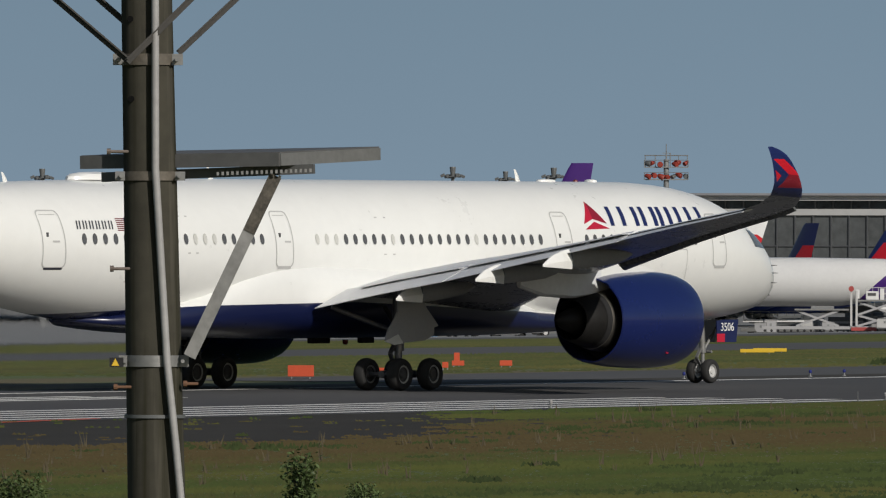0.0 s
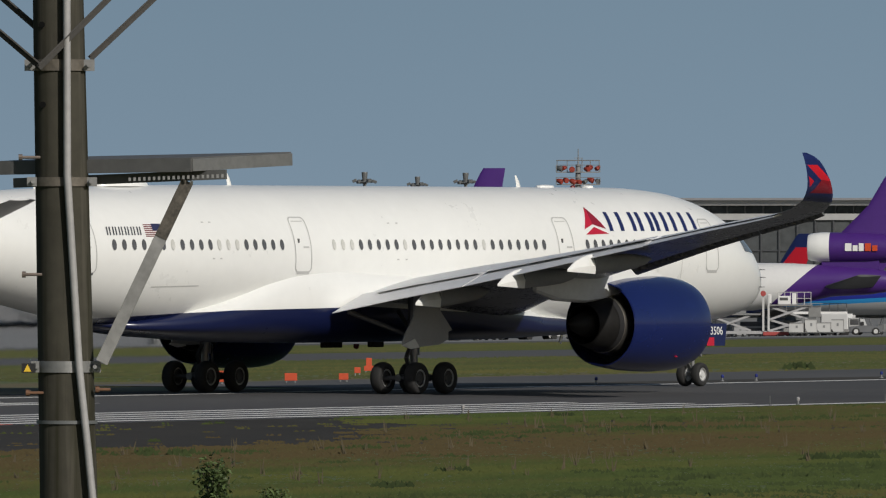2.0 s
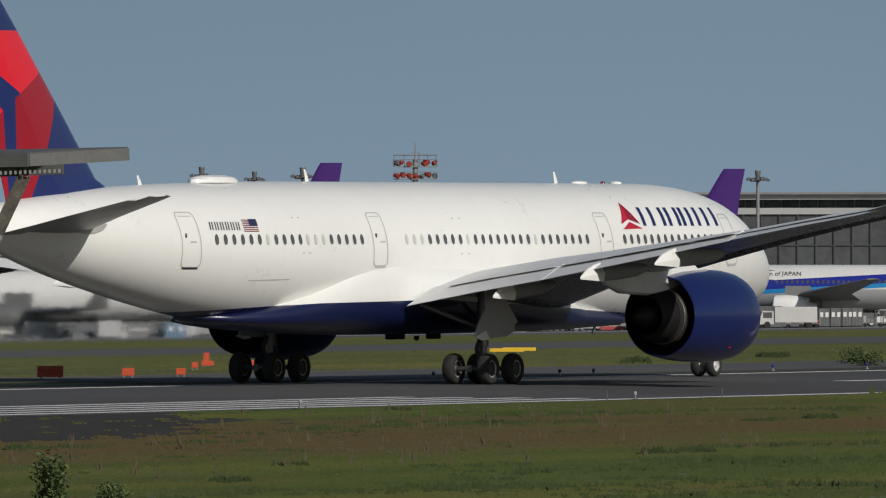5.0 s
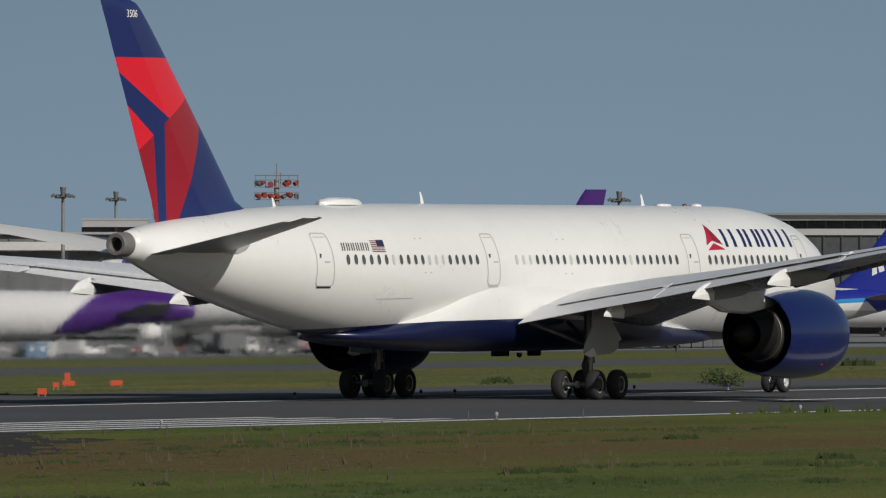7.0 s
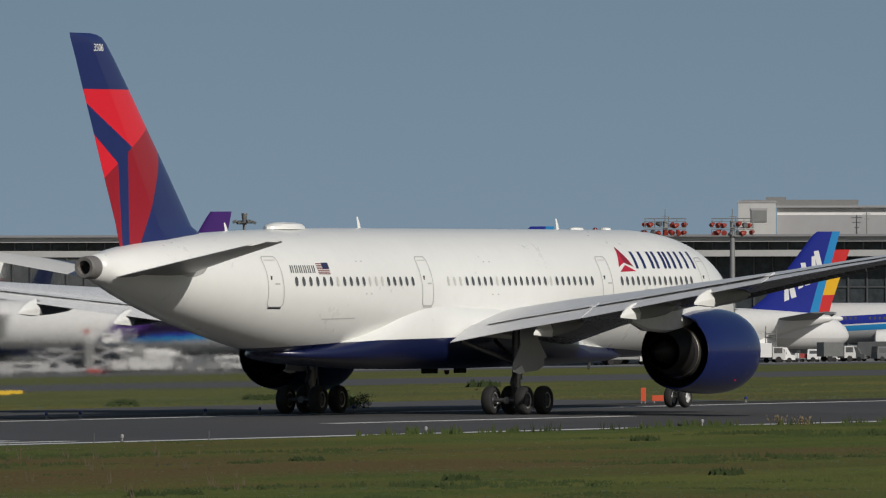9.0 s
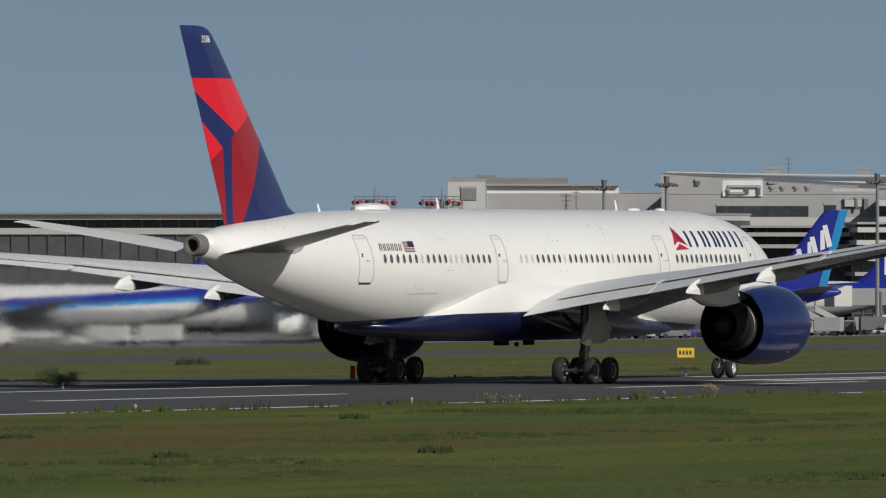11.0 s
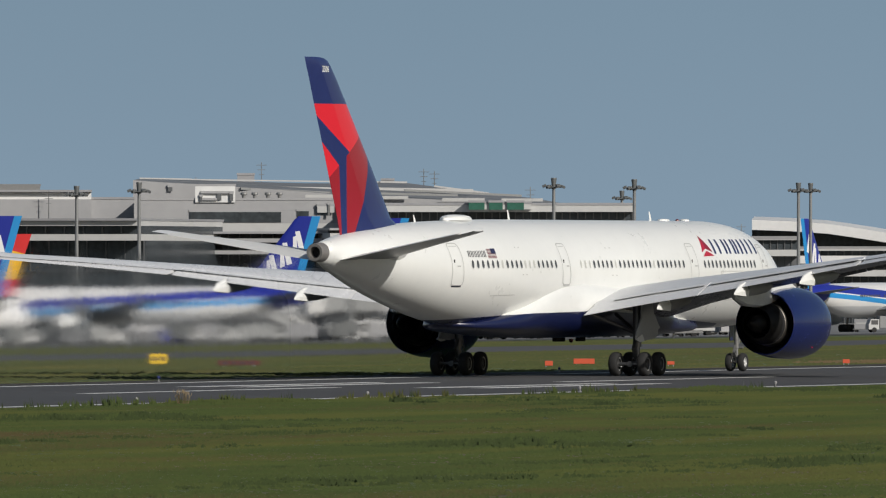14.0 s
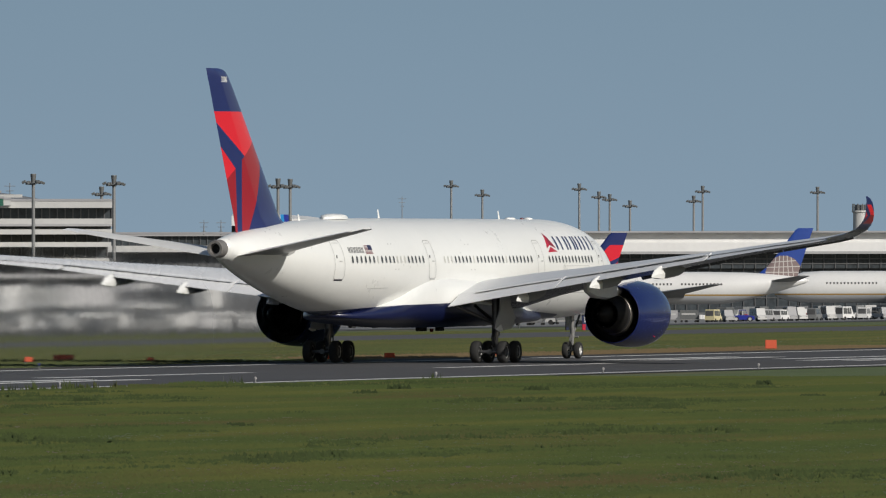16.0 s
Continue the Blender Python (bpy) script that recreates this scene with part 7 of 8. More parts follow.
def stripe_fin(name, H):
    bars = [([(-1, H + 0.5), (1.1, H + 0.5), (4.4, 7.0), (1.0, 7.0)], LIGHT)]
    for x, z in ((2.3, H - 5.3), (4.2, H - 7.0), (6.2, H - 8.8)):
        bars.append(([(x, z), (x + 0.75, z - 0.25), (x + 1.45, z + 3.0), (x + 0.75, z + 3.1)], (0.7, 0.7, 0.7)))
        bars.append(([(x + 1.05, z - 0.4), (x + 1.75, z - 0.7), (x + 1.75, z + 2.2), (x + 1.25, z + 2.4)], (0.7, 0.7, 0.7)))
    return jet_fin_material(name, BLUE, bars)


blue_label = "parked white airliner with deep blue stripe and blue tail"
# livery stripes, with the underside's shade painted in as a high grey belly
slogan_hull = banded_hull("slogan_livery_belly_shade", (0.60, 0.60, 0.59), [([(0.0, -1, 5.3)], (0.33, 0.34, 0.35)), ([(0.053, 1, -7.5), (-0.053, -1, 8.75)], BLUE), ([(0.053, 1, -6.9), (-0.053, -1, 7.5)], LIGHT), ([(-1, 0.9, 2.5)], BLUE)])
slogan_jet = parked_jet(blue_label, 26.085, 0.236, 1690, 108, 63, 6.2, slogan_hull, stripe_fin("blue_tail_a", 19.6), belly=2.5)
white_hull = banded_hull("plain_white_livery", (0.60, 0.60, 0.59), [([(0.0, -1, 4.0)], (0.60, 0.60, 0.60))])
parked_jet("parked white airliner with blue tail and plain white body", 24.745, 0.210, 1742, 110, 60, 5.9, white_hull, stripe_fin("blue_tail_b", 18.4), belly=2.2)
# on the next two jets the wings' shade is put into a dark wing colour
parked_jet(blue_label, 23.345, 0.208, 1800, 108, 60, 5.9, stripe_hull, stripe_fin("blue_tail_c", 18.6), "lamp_dark", belly=2.2)
parked_jet(blue_label, 22.928, 0.199, 1850, 106, 60, 5.9, stripe_hull, stripe_fin("blue_tail_d", 18.4), "lamp_dark", belly=2.2)
parked_jet(blue_label, 21.092, 0.196, 2000, -2, 58, 5.8, stripe_hull, stripe_fin("blue_tail_e", 18.6), belly=2.4)
pale = banded_hull("pale_freighter_livery", (0.60, 0.60, 0.60), [([(0, -1, 3.6)], (0.5, 0.5, 0.5))])
def round_patch(cx, cz, r, a0, a1, n=12):
    return [(cx + r * math.cos(radians(a0 + (a1 - a0) * k / n)), cz + r * math.sin(radians(a0 + (a1 - a0) * k / n))) for k in range(n + (a1 - a0 < 360))]


pale_fin = jet_fin_material("pale_blue_tail", (0.20, 0.52, 0.58), [(round_patch(4.3, 10.1, 1.55, 0, 360), (0.6, 0.6, 0.6)), (round_patch(4.3, 10.1, 1.35, 20, 200), (0.45, 0.03, 0.04)), (round_patch(4.3, 10.1, 1.35, 200, 380), (0.02, 0.05, 0.28))])
parked_jet("parked freighter with pale blue tail and white body", 26.047, 0.086, 1735, -35, 46, 5.2, pale, pale_fin, "mast", stripes="freight", belly=2.0)
red_fin = jet_fin_material("red_yellow_tail", (0.55, 0.03, 0.03), [([(-1, 12.5), (3.2, 13.6), (5.0, 9.2), (0, 9.4)], (0.75, 0.42, 0.02))])
parked_jet("parked airliner with red and yellow tail", 24.70, 0.125, 1800, 110, 54, 5.2, white_hull, red_fin, belly=2.0)
cu = bpy.data.curves.new("slogan", "FONT")
cu.body, cu.size, cu.extrude, cu.align_x = "Inspiration of JAPAN", 0.95, 0.01, "CENTER"
tmp = new("slogan_tmp", cu)
me = bpy.data.meshes.new_from_object(tmp)
bpy.data.objects.remove(tmp)
me.materials.clear()
me.materials.append(M["ink"])
share("slogan", me, slogan_jet, Matrix.Translation((41.0, 2.66, 7.2)) @ Matrix.Rotation(math.pi, 4, "Z") @ Matrix.Rotation(radians(62), 4, "X"), "dark lettering along the fuselage")


def wedge_fin(name, H):
    return jet_fin_material(name, NAVY, [([(-1, H - 2.3), (3.4, H - 2.3), (5.6, H - 4.6), (3.6, H - 5.6), (-1, H - 3.4)], RED), ([(3.7, H - 5.7), (5.7, H - 4.7), (6.6, H - 9), (4.2, H - 9)], DARK_RED), ([(0.4, H - 4.6), (2.8, H - 6.2), (2.9, H - 9.5), (1.4, H - 9.5)], RED)])


navy_hull = banded_hull("navy_belly_livery", (0.60, 0.60, 0.59), [([(0.0, -1, 3.4)], (0.012, 0.03, 0.16))])
navy_label = "parked white airliner with navy and red tail"
parked_jet(navy_label, 19.462, 0.108, 2350, 112, 54, 5.1, navy_hull, wedge_fin("wedge_tail_a", 16.4), belly=2.3)
parked_jet(navy_label, 28.43, 0.057, 1720, 68, 50, 4.6, navy_hull, wedge_fin("wedge_tail_b", 13.8), belly=1.8)
parked_jet(navy_label, 28.03, 0.030, 1720, 84, 50, 4.4, navy_hull, wedge_fin("wedge_tail_c", 14.2), belly=1.8)
disc_fin = jet_fin_material("white_red_disc_tail", (0.75, 0.75, 0.74), [([(2.4 + 1.5 * math.cos(a), 11.6 + 1.5 * math.sin(a)) for a in (2 * math.pi * k / 10 for k in range(10))], (0.55, 0.02, 0.03))])
parked_jet("parked white airliner with red disc on the tail", 28.655, 0.115, 1690, 112, 50, 4.8, white_hull, disc_fin, belly=2.0)
GLOBE_BLUE = (0.02, 0.055, 0.26)
globe_hull = banded_hull("grey_white_livery", (0.60, 0.60, 0.59), [([(0, -1, 4.3), (0, 1, -4.0)], (0.35, 0.22, 0.06)), ([(0, -1, 4.0)], (0.45, 0.46, 0.48))])
GLOBE = [(6.0 + 3.6 * math.cos(a), 8.7 + 3.4 * math.sin(a)) for a in (2 * math.pi * k / 14 for k in range(14))]
globe_fin = jet_fin_material("blue_globe_tail", GLOBE_BLUE, [(GLOBE, (0.20, 0.15, 0.145))])
globe = Paint(globe_fin)
disc = globe.polygon(GLOBE)
for k in range(5):
    u = -2.4 + 1.2 * k
    for quad in ([(6.0 + u - 0.08, 5.2), (6.0 + u + 0.08, 5.2), (6.0 + u * 0.6 + 0.08, 12.3), (6.0 + u * 0.6 - 0.08, 12.3)], [(2.2, 8.7 + u - 0.08), (9.8, 8.7 + u * 0.8 - 0.08), (9.8, 8.7 + u * 0.8 + 0.08), (2.2, 8.7 + u + 0.08)]):
        globe.lay(globe.math("MULTIPLY", disc, globe.polygon(quad)), (0.48, 0.46, 0.44))
globe_label = "parked white and grey airliner with blue globe tail"
parked_jet(globe_label, 18.590, 0.129, 2440, 112, 57, 6.5, globe_hull, globe_fin, belly=2.3)
parked_jet(globe_label, 17.33, 0.129, 2490, 112, 62, 6.5, globe_hull, globe_fin, belly=2.4)


# ---- ground equipment on the apron ----
def apron_pose(b, d, turn):
    p = polar(b, d)
    return Matrix.Translation((p.x, p.y, land(p.x, p.y) + 0.012)) @ Matrix.Rotation(radians(b - 90 + turn), 4, "Z")


def wheels_for(t, xs, ys, r):
    for x in xs:
        for y in ys:
            bm = bmesh.new()
            turned(bm, [(-0.12, r * 0.5), (-0.12, r), (0.12, r), (0.12, r * 0.5)], "y", (x, y, r), 10, cap=True)
            part("wheel", bm, M["tyre"], t)


def container_dolly(b, d, turn, mat):
    t = thing("container_dolly", "grey cargo container on a low dolly", "cargo dolly", apron_pose(b, d, turn), "cargo dollies")
    bm = bmesh.new()
    box(bm, -1.7, 1.7, -0.8, 0.8, 0.42, 0.55)
    part("deck", bm, M["galv"], t)
    bm = bmesh.new()
    rings(bm, [[Vector((x, y, z)) for x, z in ((-1.45, 0.56), (1.1, 0.56), (1.55, 1.05), (1.55, 2.15), (-1.45, 2.15))] for y in (-0.75, 0.75)])
    c = part("container", bm, M[mat], t)
    bm = bmesh.new()
    box(bm, -1.2, 1.2, -0.765, -0.752, 1.35, 1.6)
    part("label_panel", bm, M["cloth_white"], c)
    wheels_for(t, (-1.2, 1.2), (-0.7, 0.7), 0.21)


def service_truck(b, d, turn, mat, long=6.0):
    t = thing("service_truck", "small airport service truck with a boxy body", "truck", apron_pose(b, d, turn), "service trucks")
    bm = bmesh.new()
    box(bm, -long / 2, long / 2 - 1.8, -1.05, 1.05, 0.7, 2.6, bevel=0.06)
    part("cargo_body", bm, M[mat], t)
    bm = bmesh.new()
    rings(bm, [[Vector((x, y, z)) for x, z in ((long / 2 - 1.7, 0.5), (long / 2, 0.5), (long / 2, 1.2), (long / 2 - 0.35, 2.1), (long / 2 - 1.7, 2.1))] for y in (-1.0, 1.0)])
    c = part("cab", bm, M["cloth_white"], t)
    for s in (-1, 1):
        bm = bmesh.new()
        box(bm, long / 2 - 1.5, long / 2 - 0.4, s * 1.0 - 0.012, s * 1.0 + 0.012, 1.25, 1.95)
        part("cab_window", bm, M["glass"], c)
    wheels_for(t, (-long / 2 + 1.0, long / 2 - 0.9), (-0.9, 0.9), 0.42)


def scissor_loader(b, d, turn, h):
    t = thing("scissor_loader", "white cargo loader with raised platform on scissor legs", "cargo loader", apron_pose(b, d, turn), "cargo loaders")
    bm = bmesh.new()
    box(bm, -4.5, 4.5, -1.6, 1.6, 0.5, 0.95, bevel=0.04)
    part("chassis", bm, M["galv"], t)
    bm = bmesh.new()
    box(bm, -4.2, 3.4, -1.6, 1.6, h, h + 0.3)
    p = part("platform", bm, M["white_wall"], t)
    bm = bmesh.new()
    for x in np.linspace(-4.1, 3.3, 8):
        rod(bm, (x, -1.55, h + 0.3), (x, -1.55, h + 1.3), 0.04, n=5)
    rod(bm, (-4.1, -1.55, h + 1.3), (3.3, -1.55, h + 1.3), 0.04, n=5)
    part("rail", bm, M["galv"], p)
    for y in (-1.3, 1.3):
        for xa, xb, dy in ((-3.5, 3.0, 0.0), (3.0, -3.5, 0.14)):
            bm = bmesh.new()
            bar(bm, (xa, y + dy, 0.95), (xb, y + dy, h), 0.12, 0.25)
            part("scissor_leg", bm, M["lamp_dark"], t)
    bm = bmesh.new()
    box(bm, 3.0, 4.4, -1.5, -0.3, 0.95, 2.6, bevel=0.05)
    part("cab", bm, M["cloth_white"], t)
    wheels_for(t, (-3.2, 3.2), (-1.4, 1.4), 0.45)


def stair_truck(b, d, turn):
    t = thing("stair_truck", "white passenger stairs on a truck", "stair truck", apron_pose(b, d, turn), "stair trucks")
    bm = bmesh.new()
    box(bm, -3.6, 3.6, -1.0, 1.0, 0.5, 0.9)
    part("chassis", bm, M["cloth_white"], t)
    bm = bmesh.new()
    bar(bm, (-3.2, -0.9, 1.0), (2.6, -0.9, 3.9), 0.08, 0.7)
    bar(bm, (-3.2, 0.9, 1.0), (2.6, 0.9, 3.9), 0.08, 0.7)
    part("flank", bm, M["cloth_white"], t)
    bm = bmesh.new()
    for k in range(15):
        f = k / 14
        box(bm, -3.2 + 5.8 * f - 0.2, -3.2 + 5.8 * f + 0.2, -0.85, 0.85, 0.98 + 2.9 * f, 1.04 + 2.9 * f)
    part("steps", bm, M["galv"], t)
    bm = bmesh.new()
    box(bm, 2.4, 3.8, -1.0, 1.0, 3.8, 3.95)
    for x in (2.4, 3.8):
        for y in (-1, 1):
            rod(bm, (x, y, 0.9), (x, y, 4.9), 0.06, n=6)
    part("landing", bm, M["galv"], t)
    wheels_for(t, (-2.5, 2.5), (-0.9, 0.9), 0.4)


def boarding_bridge(b, d, turn, long):
    """A passenger bridge: rotunda, two telescoping tunnels, a cab and a wheeled lift column."""
    t = thing("boarding_bridge", "white passenger boarding bridge beside the terminal", "boarding bridge", apron_pose(b, d, turn), "boarding bridges")
    bm = bmesh.new()
    turned(bm, [(0.0, 0.7), (3.6, 0.7), (3.7, 1.9), (7.0, 1.9), (7.3, 1.5)], "z", n=16, cap=True)
    part("rotunda", bm, M["cloth_white"], t, smooth=True)
    for k, (x0, x1, w, z0, z1) in enumerate(((1.5, long * 0.62, 1.4, 3.9, 6.9), (long * 0.55, long, 1.2, 4.1, 6.7))):
        bm = bmesh.new()
        box(bm, x0, x1, -w, w, z0, z1, bevel=0.08)
        tn = part("tunnel", bm, M["facade_grey" if k == 0 else "mast"], t, "ribbed grey tunnel")
        bm = bmesh.new()
        box(bm, x0 + 0.8, x1 - 0.8, -w - 0.02, -w - 0.004, z0 + 1.3, z0 + 2.2)
        part("window_strip", bm, M["glass"], tn)
    bm = bmesh.new()
    box(bm, long - 0.2, long + 2.8, -1.9, 1.9, 3.9, 7.1, bevel=0.15)
    part("cab", bm, M["cloth_white"], t)
    bm = bmesh.new()
    for s in (-1, 1):
        rod(bm, (long * 0.8, s * 1.3, 0.6), (long * 0.8, s * 1.3, 6.2), 0.2, n=8)
    bar(bm, (long * 0.8, -1.5, 0.8), (long * 0.8, 1.5, 0.8), 0.4, 0.4)
    part("lift_column", bm, M["galv"], t)
    wheels_for(t, (long * 0.8,), (-1.2, 1.2), 0.5)


for b, turn, long in ((24.0, 200, 24), (23.15, -25, 22), (22.62, 205, 26), (22.30, 215, 22), (22.12, -30, 24), (21.75, 200, 20)):
    boarding_bridge(b, 1845 + 10 * (b - 22), turn, long)


def deck_loader(b, d):
    """Cargo loader: a long roller chassis, a low bridge and a high platform on scissors, two lift columns and a railed cab."""
    t = thing("deck_loader", "white high cargo loader with two platforms raised on scissor legs", "cargo loader", apron_pose(b, d, 0))
    bm = bmesh.new()
    box(bm, -11.0, 2.4, -1.6, 1.6, 0.35, 0.72, bevel=0.03)
    part("chassis", bm, M["facade_grey"], t)
    for k in range(16):
        bm = bmesh.new()
        turned(bm, [(-1.63, 0.05), (-1.63, 0.17), (-1.5, 0.17), (-1.5, 0.05)], "y", (-10.6 + 0.8 * k, 0, 0.19), 8, cap=True)
        part("wheel", bm, M["black"], t)

    def scissor(x0, x1, z0, z1):
        for y in (-1.4, 1.4):
            for xa, xb, dy in ((x0, x1, 0.0), (x1, x0, 0.15)):
                bm = bmesh.new()
                bar(bm, (xa, y + dy, z0), (xb, y + dy, z1), 0.12, 0.26)
                part("scissor_leg", bm, M["facade_grey"], t)

    def deck(x0, x1, z):
        bm = bmesh.new()
        box(bm, x0, x1, -1.7, 1.7, z, z + 0.2, bevel=0.02)
        return part("platform", bm, M["galv"], t)
    scissor(-6.8, -1.6, 0.75, 2.65)
    deck(-7.0, -0.4, 2.65)
    scissor(0.6, 5.4, 2.1, 3.75)
    scissor(0.6, 5.4, 0.75, 2.1)
    up_deck = deck(0.3, 5.8, 3.75)
    bm = bmesh.new()
    box(bm, -5.0, -2.2, -1.3, 1.3, 2.86, 3.2)
    part("pallet", bm, M["mast"], t)
    for x in (-0.1, 0.55):
        bm = bmesh.new()
        box(bm, x - 0.13, x + 0.13, -1.75, -1.5, 0.72, 5.1, bevel=0.02)
        part("lift_column", bm, M["cloth_white"], t, "white upright lift column")
    bm = bmesh.new()
    turned(bm, [(-0.2, 0.05), (-0.2, 0.34), (0.2, 0.34), (0.2, 0.05)], "y", (-0.1, -1.7, 5.3), 14, cap=True)
    part("hose_reel", bm, M["red_paint"], t, "red hose reel on the column")
    bm = bmesh.new()
    box(bm, 0.4, 0.9, -1.7, -1.3, 4.1, 5.2, bevel=0.03)
    box(bm, 1.7, 3.2, -1.7, -0.2, 3.96, 5.0, bevel=0.05)
    box(bm, 3.4, 3.9, -1.7, -0.9, 3.96, 5.35, bevel=0.04)
    cab = part("cab", bm, M["white_wall"], up_deck, "white railed operator stand")
    bm = bmesh.new()
    box(bm, 1.9, 2.9, -1.72, -1.703, 4.45, 4.8)
    part("window", bm, M["glass"], cab)
    bm = bmesh.new()
    for x in (1.7, 2.5, 3.2, 4.0, 4.9, 5.7):
        rod(bm, (x, -1.6, 3.95), (x, -1.6, 5.45), 0.045, n=5)
    for z in (4.7, 5.45):
        rod(bm, (1.7, -1.6, z), (5.7, -1.6, z), 0.045, n=5)
    part("rail", bm, M["cloth_white"], up_deck, "thin white guard rail")
    for x0, x1, z0, z1, mat in ((3.0, 4.5, 0.5, 1.5, "cloth_white"), (5.4, 6.9, 2.4, 3.6, "galv"), (4.6, 5.0, 0.5, 2.4, "mast"), (6.3, 6.8, 0.5, 2.4, "mast")):
        bm = bmesh.new()
        box(bm, x0, x1, -1.5, 0.5, z0, z1, bevel=0.05)
        part("machine_box", bm, M[mat], t)
    bm = bmesh.new()
    box(bm, -0.1, 3.0, -1.75, -1.62, 0.2, 0.62)
    part("bumper", bm, M["red_paint"], t, "dull red bumper beam")


def air_container(b, d, turn, h, w=1.55, mat="white_wall"):
    """A small air-cargo container with a notched foot on a low dolly."""
    t = thing("air_container", "small white air-cargo container on a low dolly", "container", apron_pose(b, d, turn), "air-cargo containers")
    bm = bmesh.new()
    box(bm, -w / 2 - 0.1, w / 2 + 0.1, -0.8, 0.8, 0.30, 0.42)
    part("dolly_deck", bm, M["lamp_dark"], t)
    bm = bmesh.new()
    rings(bm, [[Vector((x, y, z)) for x, z in ((-w / 2 + 0.25, 0.43), (w / 2, 0.43), (w / 2, 0.43 + h), (-w / 2, 0.43 + h), (-w / 2, 0.43 + h * 0.35))] for y in (-0.75, 0.75)])
    c = part("shell", bm, M[mat], t)
    bm = bmesh.new()
    box(bm, -w / 2, w / 2, -0.775, -0.752, 0.43 + h - 0.10, 0.43 + h)
    box(bm, w / 2 - 0.07, w / 2, -0.775, -0.752, 0.43, 0.43 + h - 0.1)
    part("edge_frame", bm, M["galv"], c)
    bm = bmesh.new()
    box(bm, -0.12, 0.12, -0.77, -0.752, 0.43 + h * 0.45, 0.43 + h * 0.7)
    part("mark", bm, M["mast"], c, "small grey mark")
    wheels_for(t, (-w / 2 + 0.2, w / 2 - 0.2), (-0.7, 0.7), 0.15)


def tow_tractor(b, d, turn, mat="facade_dark"):
    t = thing("tow_tractor", "low dark tow tractor with pale wheels", "tractor", apron_pose(b, d, turn), "tow tractors")
    bm = bmesh.new()
    rings(bm, [[Vector((x, y, z)) for x, z in ((-1.9, 0.35), (2.0, 0.35), (2.0, 0.95), (0.7, 1.15), (-0.4, 1.15), (-1.9, 1.0))] for y in (-0.85, 0.85)])
    part("body", bm, M[mat], t)
    bm = bmesh.new()
    box(bm, -0.75, 0.5, -0.75, 0.75, 1.95, 2.05, bevel=0.03)
    for x, dx in ((-0.7, 0.0), (0.45, 0.35)):
        for y in (-0.7, 0.7):
            rod(bm, (x + dx, y, 1.1), (x, y, 1.97), 0.04, n=5)
    part("canopy", bm, M[mat], t)
    bm = bmesh.new()
    box(bm, -0.6, -0.2, -0.6, 0.6, 1.1, 1.6, bevel=0.05)
    part("seat", bm, M["black"], t)
    for x in (-1.2, 1.2):
        for y in (-0.86, 0.86):
            bm = bmesh.new()
            turned(bm, [(-0.12, 0.05), (-0.12, 0.45), (0.12, 0.45), (0.12, 0.05)], "y", (x, y, 0.46), 12, cap=True)
            wh = part("wheel", bm, M["tyre"], t)
            bm = bmesh.new()
            turned(bm, [(-0.01, 0.02), (-0.01, 0.27), (0.01, 0.27), (0.01, 0.02)], "y", (x, y + math.copysign(0.13, y), 0.46), 12, cap=True)
            part("hub", bm, M["cloth_white"], wh, "pale wheel hub")


def van(b, d, turn, mat, h=1.9, long=4.4):
    """A small van or minibus: a body with a sloped nose, side and end windows, lamps and wheels."""
    t = thing("van", "small white airport van with dark windows" if "white" in mat else "small pale yellow airport van" if mat == "pale_yellow" else "small grey airport van", "van", apron_pose(b, d, turn), "vans")
    e = long / 2
    bm = bmesh.new()
    rings(bm, [[Vector((x, y * (0.9 if z > 1.2 else 1.0), z)) for x, z in ((-e, 0.35), (e, 0.35), (e, 0.95), (e - 0.55, 1.05), (e - 1.1, h), (-e + 0.1, h), (-e, 1.0))] for y in (-0.85, 0.85)])
    body = part("body", bm, M[mat], t)
    for s in (-1, 1):
        for x0, x1 in ((-e + 0.3, -0.55), (-0.45, 0.35), (0.45, e - 1.15)):
            bm = bmesh.new()
            rings(bm, [[Vector((x0, s * 0.868, 1.1)), Vector((x1, s * 0.868, 1.1)), Vector((x1 - 0.1, s * 0.80, h - 0.2)), Vector((x0, s * 0.80, h - 0.2))], [Vector((x0, s * 0.80, 1.1)), Vector((x1, s * 0.80, 1.1)), Vector((x1 - 0.1, s * 0.75, h - 0.2)), Vector((x0, s * 0.75, h - 0.2))]])
            part("window", bm, M["glass"], body)
    bm = bmesh.new()
    box(bm, -e - 0.02, -e + 0.02, -0.7, 0.7, 1.08, h - 0.2)
    part("rear_window", bm, M["glass"], body)
    for y in (-0.65, 0.65):
        bm = bmesh.new()
        box(bm, e - 0.02, e + 0.02, y - 0.15, y + 0.15, 0.65, 0.85)
        part("headlight", bm, M["galv"], body)
    wheels_for(t, (-e + 0.75, e - 0.8), (-0.78, 0.78), 0.33)


